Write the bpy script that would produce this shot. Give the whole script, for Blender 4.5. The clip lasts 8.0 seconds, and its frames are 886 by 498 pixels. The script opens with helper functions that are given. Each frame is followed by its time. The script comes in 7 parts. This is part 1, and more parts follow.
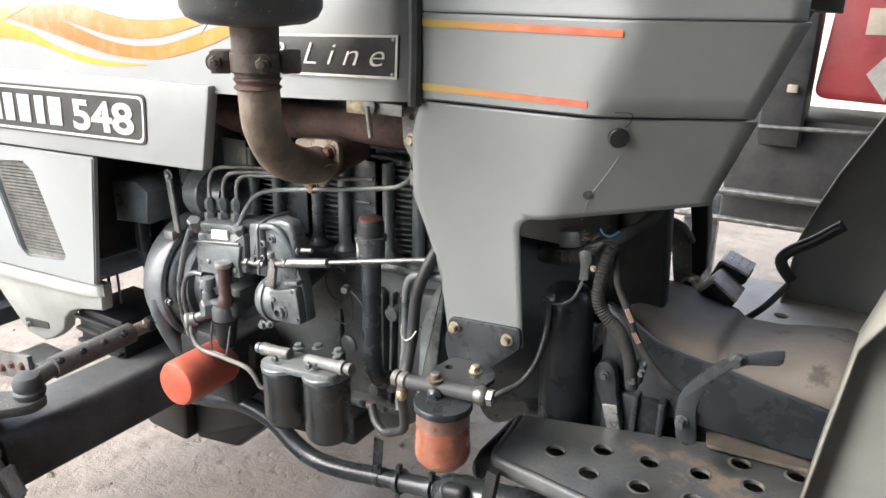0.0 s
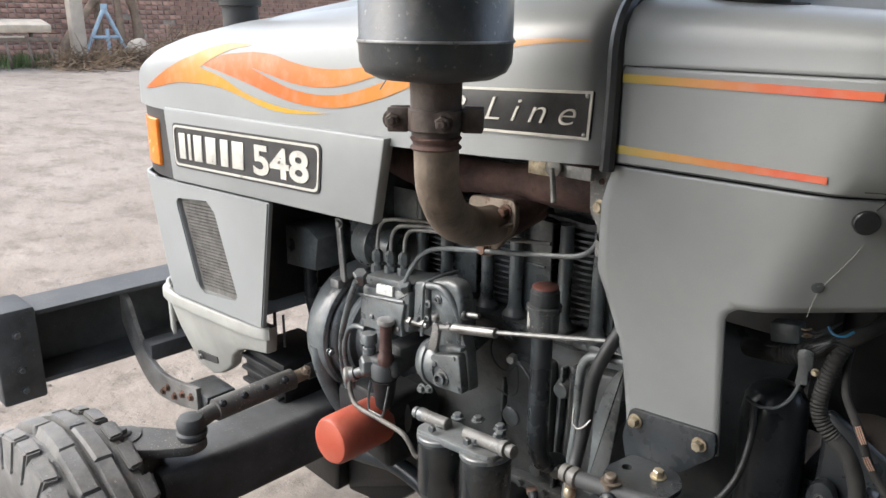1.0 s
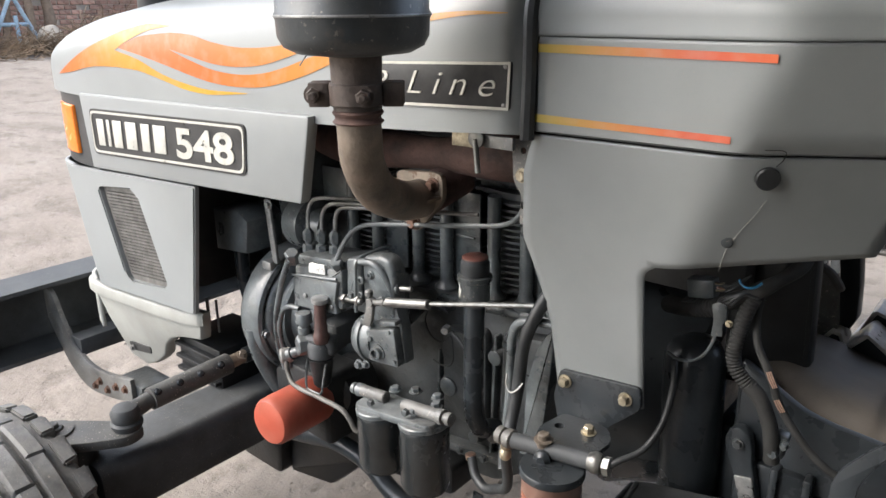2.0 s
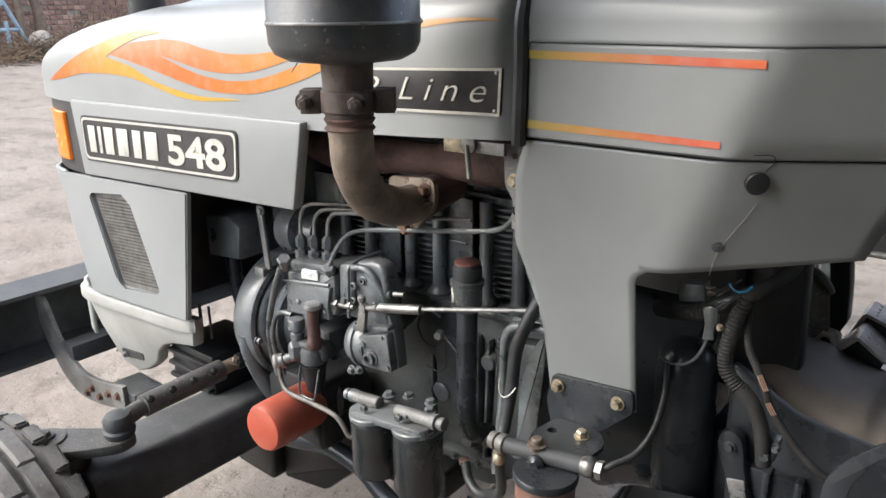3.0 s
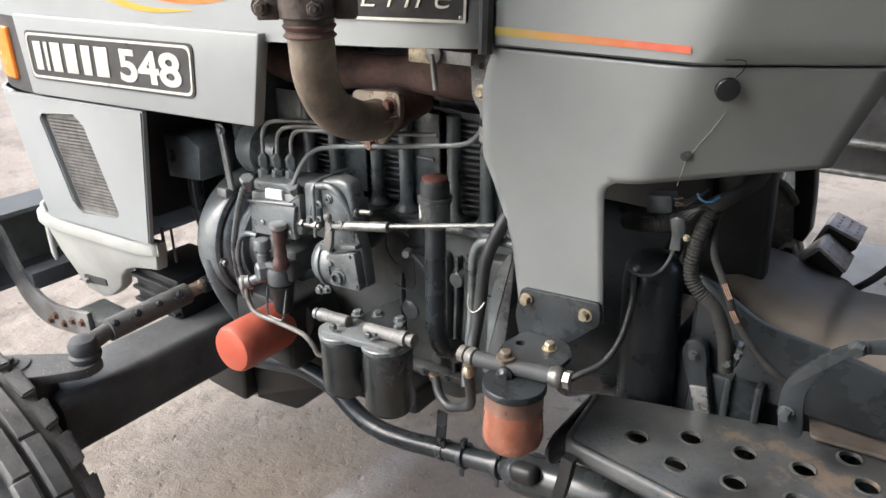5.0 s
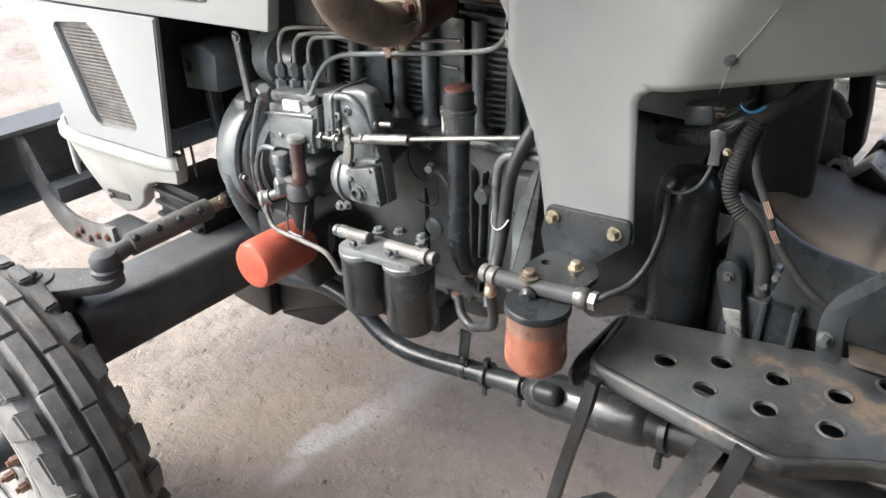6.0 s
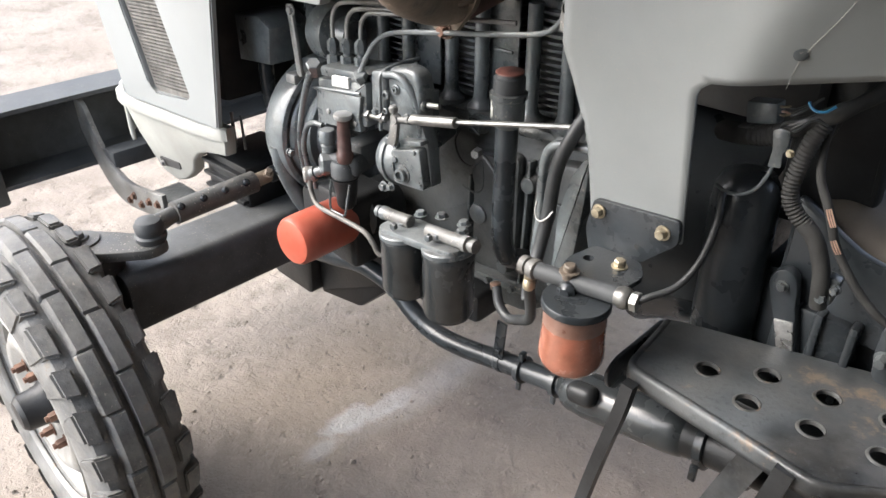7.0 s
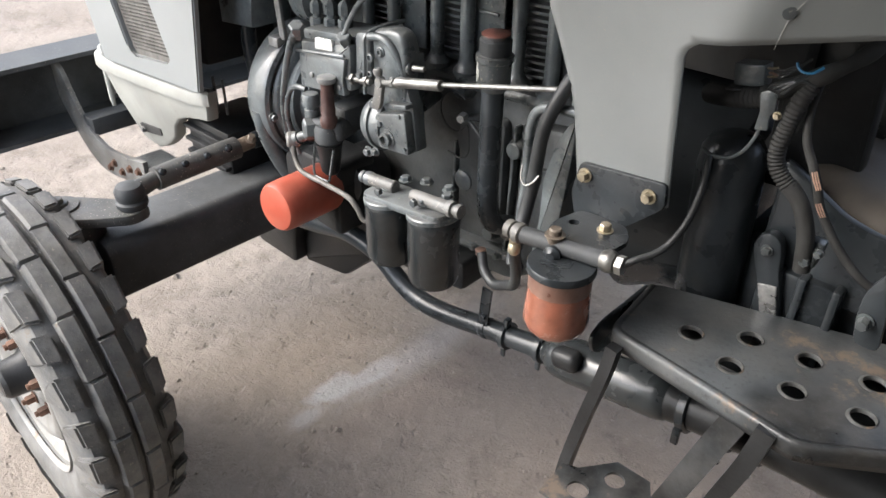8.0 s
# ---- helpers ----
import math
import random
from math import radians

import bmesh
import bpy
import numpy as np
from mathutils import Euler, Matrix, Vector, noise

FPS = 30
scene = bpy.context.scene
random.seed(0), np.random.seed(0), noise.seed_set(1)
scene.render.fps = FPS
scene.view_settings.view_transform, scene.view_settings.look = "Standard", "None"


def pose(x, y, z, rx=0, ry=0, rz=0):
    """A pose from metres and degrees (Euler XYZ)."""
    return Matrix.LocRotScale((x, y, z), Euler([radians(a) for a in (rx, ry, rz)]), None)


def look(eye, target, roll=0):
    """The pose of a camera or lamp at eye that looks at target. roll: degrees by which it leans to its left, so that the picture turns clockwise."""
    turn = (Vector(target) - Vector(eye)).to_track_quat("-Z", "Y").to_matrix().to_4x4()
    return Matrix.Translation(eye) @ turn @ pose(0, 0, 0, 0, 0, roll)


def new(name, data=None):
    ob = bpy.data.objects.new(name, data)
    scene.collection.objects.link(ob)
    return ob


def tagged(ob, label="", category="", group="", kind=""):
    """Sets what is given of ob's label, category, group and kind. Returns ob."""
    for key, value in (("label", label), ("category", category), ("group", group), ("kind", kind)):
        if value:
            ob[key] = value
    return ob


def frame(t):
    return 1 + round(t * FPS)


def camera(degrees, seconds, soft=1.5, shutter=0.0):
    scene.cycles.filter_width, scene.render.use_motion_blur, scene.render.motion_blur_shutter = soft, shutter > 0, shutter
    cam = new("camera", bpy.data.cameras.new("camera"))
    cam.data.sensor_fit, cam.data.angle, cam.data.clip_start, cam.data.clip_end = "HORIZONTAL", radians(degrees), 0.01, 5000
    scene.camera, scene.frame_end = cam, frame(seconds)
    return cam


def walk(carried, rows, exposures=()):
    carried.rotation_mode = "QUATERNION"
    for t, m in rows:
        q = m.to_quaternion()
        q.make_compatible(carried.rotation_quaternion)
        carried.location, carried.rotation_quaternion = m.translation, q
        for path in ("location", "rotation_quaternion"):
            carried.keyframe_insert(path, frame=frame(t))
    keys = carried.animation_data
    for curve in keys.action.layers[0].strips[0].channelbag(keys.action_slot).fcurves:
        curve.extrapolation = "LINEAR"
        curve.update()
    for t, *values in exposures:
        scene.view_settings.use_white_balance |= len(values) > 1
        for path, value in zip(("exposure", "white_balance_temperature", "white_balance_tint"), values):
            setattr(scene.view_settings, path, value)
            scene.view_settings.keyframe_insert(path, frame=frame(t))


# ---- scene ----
cam = camera(61.4, 8.0)
PATH = [
    (0, (0.908, -1.265, 1.511), (-0.08, 0.34, 0.843), 0.9),
    (0.3, (0.854, -1.207, 1.527), (-0.333, 0.28, 0.911), 0.7),
    (0.5, (0.834, -1.185, 1.526), (-0.481, 0.218, 0.979), 0.8),
    (0.7, (0.816, -1.188, 1.534), (-0.552, 0.169, 0.996), 0.7),
    (1, (0.808, -1.175, 1.526), (-0.534, 0.188, 0.941), 0.5),
    (1.5, (0.826, -1.18, 1.518), (-0.409, 0.259, 0.882), 0.0),
    (3, (0.833, -1.181, 1.522), (-0.363, 0.296, 0.899), -0.7),
    (3.5, (0.832, -1.179, 1.523), (-0.359, 0.3, 0.896), -0.7),
    (4, (0.83, -1.179, 1.52), (-0.308, 0.33, 0.868), -0.4),
    (4.2, (0.828, -1.179, 1.515), (-0.298, 0.333, 0.848), -0.2),
    (5.3, (0.828, -1.167, 1.495), (-0.248, 0.269, 0.612), -1.2),
    (5.5, (0.825, -1.157, 1.489), (-0.248, 0.25, 0.557), -1.6),
    (6, (0.815, -1.13, 1.474), (-0.284, 0.209, 0.475), -1.5),
    (6.5, (0.809, -1.103, 1.462), (-0.339, 0.184, 0.449), -0.7),
    (7, (0.811, -1.097, 1.459), (-0.38, 0.137, 0.43), -0.1),
    (7.5, (0.812, -1.093, 1.446), (-0.39, 0.109, 0.393), 0.1),
    (8, (0.812, -1.097, 1.443), (-0.325, 0.137, 0.355), 0.7),
]
walk(cam, [(t, look(eye, target, roll)) for t, eye, target, roll in PATH],
     [(0, 2.90), (0.5, 2.60), (0.9, 2.30), (1.5, 2.38), (4.2, 2.31), (5.4, 2.82), (6, 2.95), (6.6, 2.97), (7.2, 2.85), (8, 2.65)])

# ---- world, sun, exposure ----
world = bpy.data.worlds.new("sky")
scene.world = world
world.use_nodes = True
wn, wl = world.node_tree.nodes, world.node_tree.links
sky = wn.new("ShaderNodeTexSky")
sky.sky_type, sky.sun_disc = "NISHITA", False
sky.sun_elevation, sky.sun_rotation = radians(44), radians(-132)
sky.air_density, sky.dust_density, sky.ozone_density = 1.0, 3.0, 1.0
wash = wn.new("ShaderNodeHueSaturation")
wash.inputs["Saturation"].default_value = 0.64
wl.new(sky.outputs[0], wash.inputs["Color"])
wl.new(wash.outputs[0], wn["Background"].inputs[0])
wn["Background"].inputs[1].default_value = 0.13
sun = new("sun", bpy.data.lights.new("sun", "SUN"))
sun.data.energy, sun.data.angle, sun.data.color = 0.40, radians(40), (1.0, 0.992, 0.98)
sun.matrix_world = look((-5.35, -4.82, 6.95), (0, 0, 0))

# ---- materials ----


def material(name, base, rough=0.5, metal=0.0, vary=0.12, scale=9.0, fine=140.0, bump=0.15, dust=0.0,
             dust_colour=(0.33, 0.28, 0.22), spots=None, spot_size=16.0, spot_amount=0.5, coat=0.0, top_dust=0.0,
             flecks=0.0, fleck_colour=(0.42, 0.38, 0.33), scratches=0.0, spec=0.5):
    """A surface with two scales of colour change, fine relief, dust, and spots of wear in a second colour."""
    m = bpy.data.materials.new(name)
    m.use_nodes = True
    n, l = m.node_tree.nodes, m.node_tree.links
    b = n["Principled BSDF"]
    tc = n.new("ShaderNodeTexCoord")

    def noise_of(size, detail=4.0, roughness=0.6):
        t = n.new("ShaderNodeTexNoise")
        t.inputs["Scale"].default_value, t.inputs["Detail"].default_value = size, detail
        t.inputs["Roughness"].default_value = roughness
        l.new(tc.outputs["Object"], t.inputs["Vector"])
        return t.outputs["Fac"]

    def mix(a, c, fac):
        x = n.new("ShaderNodeMix")
        x.data_type = "RGBA"
        for socket, v in ((x.inputs[6], a), (x.inputs[7], c), (x.inputs[0], fac)):
            if isinstance(v, (tuple, list)):
                socket.default_value = (*v[:3], 1)
            elif isinstance(v, float):
                socket.default_value = v
            else:
                l.new(v, socket)
        return x.outputs[2]

    def ramp(fac, lo, hi, a=0.0, c=1.0):
        r = n.new("ShaderNodeMapRange")
        r.inputs[1].default_value, r.inputs[2].default_value = lo, hi
        r.inputs[3].default_value, r.inputs[4].default_value = a, c
        l.new(fac, r.inputs[0])
        return r.outputs[0]

    coarse, small = noise_of(scale), noise_of(fine, 3.0)
    dark = tuple(c * (1 - 2.0 * vary) for c in base)
    light = tuple(min(1.0, c * (1 + 1.4 * vary) + 0.01 * vary) for c in base)
    colour = mix(dark, light, ramp(coarse, 0.3, 0.7))
    colour = mix(colour, tuple(c * 0.75 for c in base), ramp(small, 0.55, 0.8, 0.0, vary * 2.5))
    rough_out = ramp(coarse, 0.3, 0.7, max(0.03, rough - 0.09), min(1.0, rough + 0.1))
    if spots:
        s = noise_of(spot_size, 8.0, 0.7)
        edge = 0.70 - 0.25 * spot_amount
        colour = mix(colour, spots, ramp(s, edge, edge + 0.06))
    if dust or top_dust:
        d = ramp(noise_of(scale * 2.3, 6.0, 0.65), 0.38, 0.72, 0.0, dust)
        if top_dust:
            g = n.new("ShaderNodeNewGeometry")
            sep = n.new("ShaderNodeSeparateXYZ")
            l.new(g.outputs["Normal"], sep.inputs[0])
            up = ramp(sep.outputs[2], 0.25, 0.95, 0.0, top_dust)
            add = n.new("ShaderNodeMath")
            add.operation, add.use_clamp = "ADD", True
            l.new(up, add.inputs[0])
            l.new(d, add.inputs[1])
            d = add.outputs[0]
        colour = mix(colour, dust_colour, d)
        mx = n.new("ShaderNodeMix")
        l.new(d, mx.inputs[0])
        l.new(rough_out, mx.inputs[2])
        mx.inputs[3].default_value = 0.9
        rough_out = mx.outputs[0]
    if flecks:
        f = ramp(noise_of(fine * 1.6, 2.0, 0.5), 0.66 - 0.06 * flecks, 0.70 - 0.05 * flecks)
        area = ramp(noise_of(scale * 1.3, 5.0, 0.6), 0.42, 0.60)
        both = n.new("ShaderNodeMath")
        both.operation = "MULTIPLY"
        l.new(f, both.inputs[0])
        l.new(area, both.inputs[1])
        colour = mix(colour, fleck_colour, ramp(both.outputs[0], 0.0, 1.0, 0.0, 0.8))
    if scratches:
        vo = n.new("ShaderNodeTexVoronoi")
        vo.feature = "DISTANCE_TO_EDGE"
        vo.inputs["Scale"].default_value = 17.0
        wp = n.new("ShaderNodeVectorMath")
        wp.operation = "MULTIPLY_ADD"
        nv = n.new("ShaderNodeTexNoise")
        nv.inputs["Scale"].default_value = 8.0
        l.new(tc.outputs["Object"], nv.inputs["Vector"])
        l.new(nv.outputs["Color"], wp.inputs[0])
        wp.inputs[1].default_value = (0.25, 0.05, 0.1)
        l.new(tc.outputs["Object"], wp.inputs[2])
        l.new(wp.outputs[0], vo.inputs["Vector"])
        line = ramp(vo.outputs["Distance"], 0.004, 0.014, 1.0, 0.0)
        where = ramp(noise_of(11.0, 5.0, 0.7), 0.50, 0.62, 0.0, scratches)
        both = n.new("ShaderNodeMath")
        both.operation = "MULTIPLY"
        l.new(line, both.inputs[0])
        l.new(where, both.inputs[1])
        colour = mix(colour, fleck_colour, both.outputs[0])
    l.new(colour, b.inputs["Base Color"])
    l.new(rough_out, b.inputs["Roughness"])
    b.inputs["Metallic"].default_value = metal
    b.inputs["Coat Weight"].default_value = coat
    b.inputs["Specular IOR Level"].default_value = spec
    b.inputs["Coat Roughness"].default_value = 0.15
    if bump:
        bp = n.new("ShaderNodeBump")
        bp.inputs["Strength"].default_value, bp.inputs["Distance"].default_value = bump, 0.002
        l.new(small, bp.inputs["Height"])
        l.new(bp.outputs[0], b.inputs["Normal"])
    return m


SILVER = material("silver_paint", (0.236, 0.249, 0.248), 0.40, 0.0, 0.06, 4.0, 260, 0.02, 0.16, (0.285, 0.285, 0.268), coat=0.12, spots=(0.30, 0.29, 0.27), spot_size=60, spot_amount=0.02, flecks=0.1, fleck_colour=(0.27, 0.26, 0.24))
CREAM = material("cream_grey_paint", (0.300, 0.304, 0.282), 0.5, 0.0, 0.08, 8.0, 200, 0.05, 0.3, (0.29, 0.275, 0.235), flecks=0.2, fleck_colour=(0.22, 0.20, 0.17))
FRAME = material("dull_black_frame", (0.058, 0.062, 0.065), 0.55, 0.0, 0.25, 9, 150, 0.2, 0.15, (0.10, 0.094, 0.085), flecks=0.06, fleck_colour=(0.16, 0.145, 0.125), spec=0.3)
GREYBAR = material("dusty_grey_bar", (0.150, 0.152, 0.148), 0.48, 0.1, 0.3, 12, 150, 0.3, 0.4, (0.23, 0.21, 0.18), flecks=0.5)
RATING = material("white_plate", (0.74, 0.74, 0.72), 0.3, 0.3, 0.06, 40, 200, 0.05)
BLACK = material("black_paint", (0.024, 0.029, 0.033), 0.27, 0.0, 0.25, 9, 120, 0.25, 0.05, (0.09, 0.084, 0.076), top_dust=0.05, coat=0.10, flecks=0.0, fleck_colour=(0.20, 0.18, 0.155), spec=0.38)
MATT = material("matt_black_plastic", (0.040, 0.041, 0.042), 0.6, 0.0, 0.2, 8, 160, 0.15, 0.25, (0.12, 0.11, 0.10), spec=0.3)
ENGINE = material("engine_grey_paint", (0.100, 0.115, 0.121), 0.28, 0.05, 0.28, 14, 110, 0.6, 0.18, (0.18, 0.170, 0.152), top_dust=0.20, spots=(0.040, 0.043, 0.045), spot_size=16, spot_amount=0.22, coat=0.3, flecks=0.08, fleck_colour=(0.26, 0.24, 0.21))
DARK = material("dark_casting", (0.064, 0.074, 0.078), 0.27, 0.05, 0.34, 14, 110, 0.8, 0.14, (0.14, 0.130, 0.115), top_dust=0.15, coat=0.5, spots=(0.026, 0.028, 0.029), spot_size=16, spot_amount=0.28, flecks=0.12, fleck_colour=(0.24, 0.22, 0.19))
CASE = material("dusty_engine_casting", (0.062, 0.068, 0.070), 0.45, 0.0, 0.35, 7, 110, 0.7, 0.28, (0.125, 0.118, 0.106), top_dust=0.2, spots=(0.036, 0.038, 0.039), spot_size=11, spot_amount=0.40, spec=0.45)
ALU = material("dull_aluminium", (0.27, 0.275, 0.275), 0.38, 0.55, 0.22, 20, 200, 0.4, 0.4, (0.24, 0.22, 0.19), spots=(0.07, 0.07, 0.07), spot_size=36, spot_amount=0.35, flecks=0.6)
ZINC = material("zinc_steel", (0.26, 0.26, 0.25), 0.40, 0.8, 0.25, 30, 260, 0.2, 0.25, (0.22, 0.20, 0.165))
CANISTER = material("canister_paint", (0.027, 0.031, 0.033), 0.26, 0.0, 0.2, 7, 120, 0.05, 0.05, (0.07, 0.066, 0.06), spec=0.45)
GOLD = material("yellow_zinc", (0.46, 0.40, 0.29), 0.36, 0.7, 0.3, 60, 260, 0.25, 0.3, (0.27, 0.235, 0.18), spots=(0.22, 0.16, 0.10), spot_size=80, spot_amount=0.3)
RUST = material("rusty_pipe", (0.215, 0.170, 0.130), 0.5, 0.2, 0.35, 12, 130, 0.6, 0.4, (0.30, 0.25, 0.195), spots=(0.085, 0.070, 0.062), spot_size=9, spot_amount=0.60)
MANIFOLD = material("rusted_casting", (0.11, 0.062, 0.05), 0.8, 0.1, 0.35, 20, 120, 0.8, 0.3, (0.14, 0.10, 0.085))
SCALE = material("scaly_brown_steel", (0.085, 0.064, 0.054), 0.6, 0.15, 0.4, 16, 110, 0.8, 0.3, (0.15, 0.125, 0.105), spots=(0.045, 0.038, 0.035), spot_size=22, spot_amount=0.4)
FLANGE = material("burnt_flange", (0.27, 0.22, 0.17), 0.6, 0.4, 0.3, 18, 140, 0.4, 0.3, (0.3, 0.25, 0.19), spots=(0.14, 0.085, 0.055), spot_size=30, spot_amount=0.5)
MUFFLER = material("sooty_black_muffler", (0.040, 0.046, 0.049), 0.36, 0.1, 0.3, 7, 90, 0.25, 0.34, (0.12, 0.112, 0.10), spots=(0.062, 0.060, 0.056), spot_size=12, spot_amount=0.5, coat=0.15, flecks=0.04, fleck_colour=(0.2, 0.185, 0.16))
ORANGE = material("orange_filter_paint", (0.40, 0.085, 0.052), 0.36, 0.0, 0.10, 12, 160, 0.05, 0.22, (0.42, 0.20, 0.14))
AMBER = material("amber_bowl_plastic", (0.30, 0.110, 0.070), 0.16, 0.0, 0.2, 18, 120, 0.05, 0.22, (0.34, 0.19, 0.13), spots=(0.34, 0.17, 0.10), spot_size=20, spot_amount=0.2, coat=0.4)
BOWL_TOP = material("stained_bowl_plastic", (0.15, 0.075, 0.055), 0.28, 0.0, 0.2, 18, 120, 0.05, 0.4, (0.30, 0.20, 0.155), coat=0.4)
SOOT = material("soot_black_steel", (0.019, 0.020, 0.021), 0.38, 0.0, 0.3, 9, 150, 0.25, 0.05, (0.05, 0.046, 0.042), spec=0.28)
RUSTY = material("rust_stained_plate", (0.085, 0.072, 0.060), 0.6, 0.0, 0.4, 9, 120, 0.3, 0.4, (0.15, 0.125, 0.10), spots=(0.14, 0.075, 0.045), spot_size=12, spot_amount=0.5)
CHIPRED = material("dull_red_paint", (0.17, 0.062, 0.048), 0.5, 0.0, 0.2, 40, 200, 0.2, 0.3, (0.2, 0.14, 0.11))
LENS = material("orange_lens", (0.75, 0.19, 0.015), 0.22, 0.0, 0.08, 30, 200, 0.05)
RUBBER = material("black_hose_rubber", (0.029, 0.032, 0.034), 0.45, 0.0, 0.2, 15, 200, 0.25, 0.10, (0.10, 0.094, 0.086))
TYRE = material("tyre_rubber", (0.130, 0.131, 0.129), 0.55, 0.0, 0.30, 14, 120, 0.5, 0.55, (0.20, 0.190, 0.168), spots=(0.19, 0.15, 0.108), spot_size=14, spot_amount=0.26, flecks=0.12, fleck_colour=(0.27, 0.245, 0.21), spec=0.35)
RIM = material("silver_rim_paint", (0.24, 0.24, 0.23), 0.5, 0.15, 0.2, 12, 160, 0.2, 0.5, (0.24, 0.215, 0.18), spots=(0.20, 0.13, 0.085), spot_size=34, spot_amount=0.3)
RUSTBOLT = material("rusty_bolt", (0.150, 0.082, 0.055), 0.75, 0.2, 0.3, 40, 200, 0.5)
PLUNGER = material("brown_plastic", (0.060, 0.026, 0.022), 0.42, 0.0, 0.2, 30, 200, 0.1, 0.3, (0.14, 0.10, 0.085))
STEP = material("worn_black_step", (0.044, 0.049, 0.053), 0.33, 0.05, 0.5, 7, 150, 0.3, 0.40, (0.130, 0.124, 0.115), spots=(0.15, 0.110, 0.080), spot_size=8, spot_amount=0.56, flecks=0.0, fleck_colour=(0.27, 0.235, 0.19), spec=0.45)
WORN = material("worn_steel_edge", (0.46, 0.46, 0.45), 0.30, 0.8, 0.3, 40, 200, 0.3, spots=(0.14, 0.13, 0.12), spot_size=70, spot_amount=0.45)
DUSTY = material("dusty_casting", (0.125, 0.108, 0.090), 0.65, 0.0, 0.2, 7, 120, 0.3, 0.5, (0.150, 0.129, 0.105), spots=(0.042, 0.038, 0.034), spot_size=7, spot_amount=0.50)
GRIT = material("grit_stone", (0.22, 0.19, 0.16), 0.9, 0.0, 0.3, 30, 120, 0.3)
STEER = material("greasy_steering_steel", (0.075, 0.076, 0.074), 0.5, 0.05, 0.3, 12, 150, 0.3, 0.4, (0.15, 0.138, 0.12), flecks=0.1)
# Fender paints: body paint darkened to stand for the shade there.
FENDER = material("shaded_fender_paint", (0.215, 0.220, 0.212), 0.5, 0.0, 0.10, 5, 160, 0.05, 0.25, (0.22, 0.205, 0.175))
FENDER_EDGE = material("shaded_fender_edge", (0.22, 0.215, 0.19), 0.55, 0.0, 0.12, 6, 160, 0.05, 0.3, (0.25, 0.225, 0.185))
COPPER = material("bare_copper", (0.60, 0.40, 0.31), 0.35, 0.7, 0.15, 60, 260, 0.2)
CONDUIT = material("dusty_conduit_plastic", (0.032, 0.032, 0.031), 0.7, 0.0, 0.25, 20, 160, 0.2, 0.15, (0.06, 0.056, 0.05), spec=0.2)
DULLPIPE = material("dull_steel_pipe", (0.125, 0.120, 0.112), 0.5, 0.2, 0.3, 22, 160, 0.3, 0.4, (0.20, 0.18, 0.15), spots=(0.08, 0.075, 0.068), spot_size=40, spot_amount=0.3)
BLUE = material("blue_wire", (0.03, 0.17, 0.33), 0.4, 0.0, 0.1, 30, 200, 0.05)
BADGE = material("badge_black", (0.020, 0.021, 0.022), 0.35, 0.0, 0.15, 20, 200, 0.05, 0.2, (0.1, 0.095, 0.09))
BADGE_LINE = material("badge_white", (0.52, 0.51, 0.46), 0.35, 0.2, 0.08, 40, 200, 0.05)
MESHMAT = material("grille_mesh", (0.15, 0.145, 0.135), 0.5, 0.3, 0.3, 40, 200, 0.3, 0.4, (0.20, 0.185, 0.16))


def gradient(name, stops, x0, x1, rough=0.35):
    """Decal ink that changes colour along the tractor."""
    m = bpy.data.materials.new(name)
    m.use_nodes = True
    n, l = m.node_tree.nodes, m.node_tree.links
    tc, sep, mr, cr = (n.new("ShaderNode" + k) for k in ("TexCoord", "SeparateXYZ", "MapRange", "ValToRGB"))
    l.new(tc.outputs["Object"], sep.inputs[0])
    l.new(sep.outputs[0], mr.inputs[0])
    mr.inputs[1].default_value, mr.inputs[2].default_value = x0, x1
    l.new(mr.outputs[0], cr.inputs[0])
    while len(cr.color_ramp.elements) < len(stops):
        cr.color_ramp.elements.new(0.5)
    for e, (at, c) in zip(cr.color_ramp.elements, stops):
        e.position, e.color = at, (*c, 1)
    nz = n.new("ShaderNodeTexNoise")
    nz.inputs["Scale"].default_value = 40
    l.new(tc.outputs["Object"], nz.inputs["Vector"])
    mx = n.new("ShaderNodeMix")
    mx.data_type = "RGBA"
    mx.inputs[7].default_value = (0.45, 0.36, 0.28, 1)
    mp = n.new("ShaderNodeMapRange")
    mp.inputs[1].default_value, mp.inputs[2].default_value, mp.inputs[4].default_value = 0.45, 0.9, 0.3
    l.new(nz.outputs["Fac"], mp.inputs[0])
    l.new(mp.outputs[0], mx.inputs[0])
    l.new(cr.outputs[0], mx.inputs[6])
    l.new(mx.outputs[2], n["Principled BSDF"].inputs["Base Color"])
    n["Principled BSDF"].inputs["Roughness"].default_value = rough
    return m


STRIPE = gradient("stripe_ink", [(0.0, (0.42, 0.33, 0.05)), (0.3, (0.52, 0.24, 0.06)), (0.7, (0.55, 0.09, 0.045)), (1.0, (0.58, 0.13, 0.05))], 0.29, 0.60)
FLAME_O = gradient("flame_orange", [(0.0, (0.45, 0.090, 0.010)), (0.35, (0.46, 0.105, 0.010)), (0.62, (0.48, 0.165, 0.012)), (1.0, (0.48, 0.21, 0.02))], -0.75, 0.20)
FLAME_Y = gradient("flame_yellow", [(0.0, (0.47, 0.095, 0.012)), (0.25, (0.47, 0.13, 0.012)), (0.6, (0.50, 0.22, 0.014)), (1.0, (0.50, 0.27, 0.018))], -1.02, -0.45)

# ---- building helpers ----


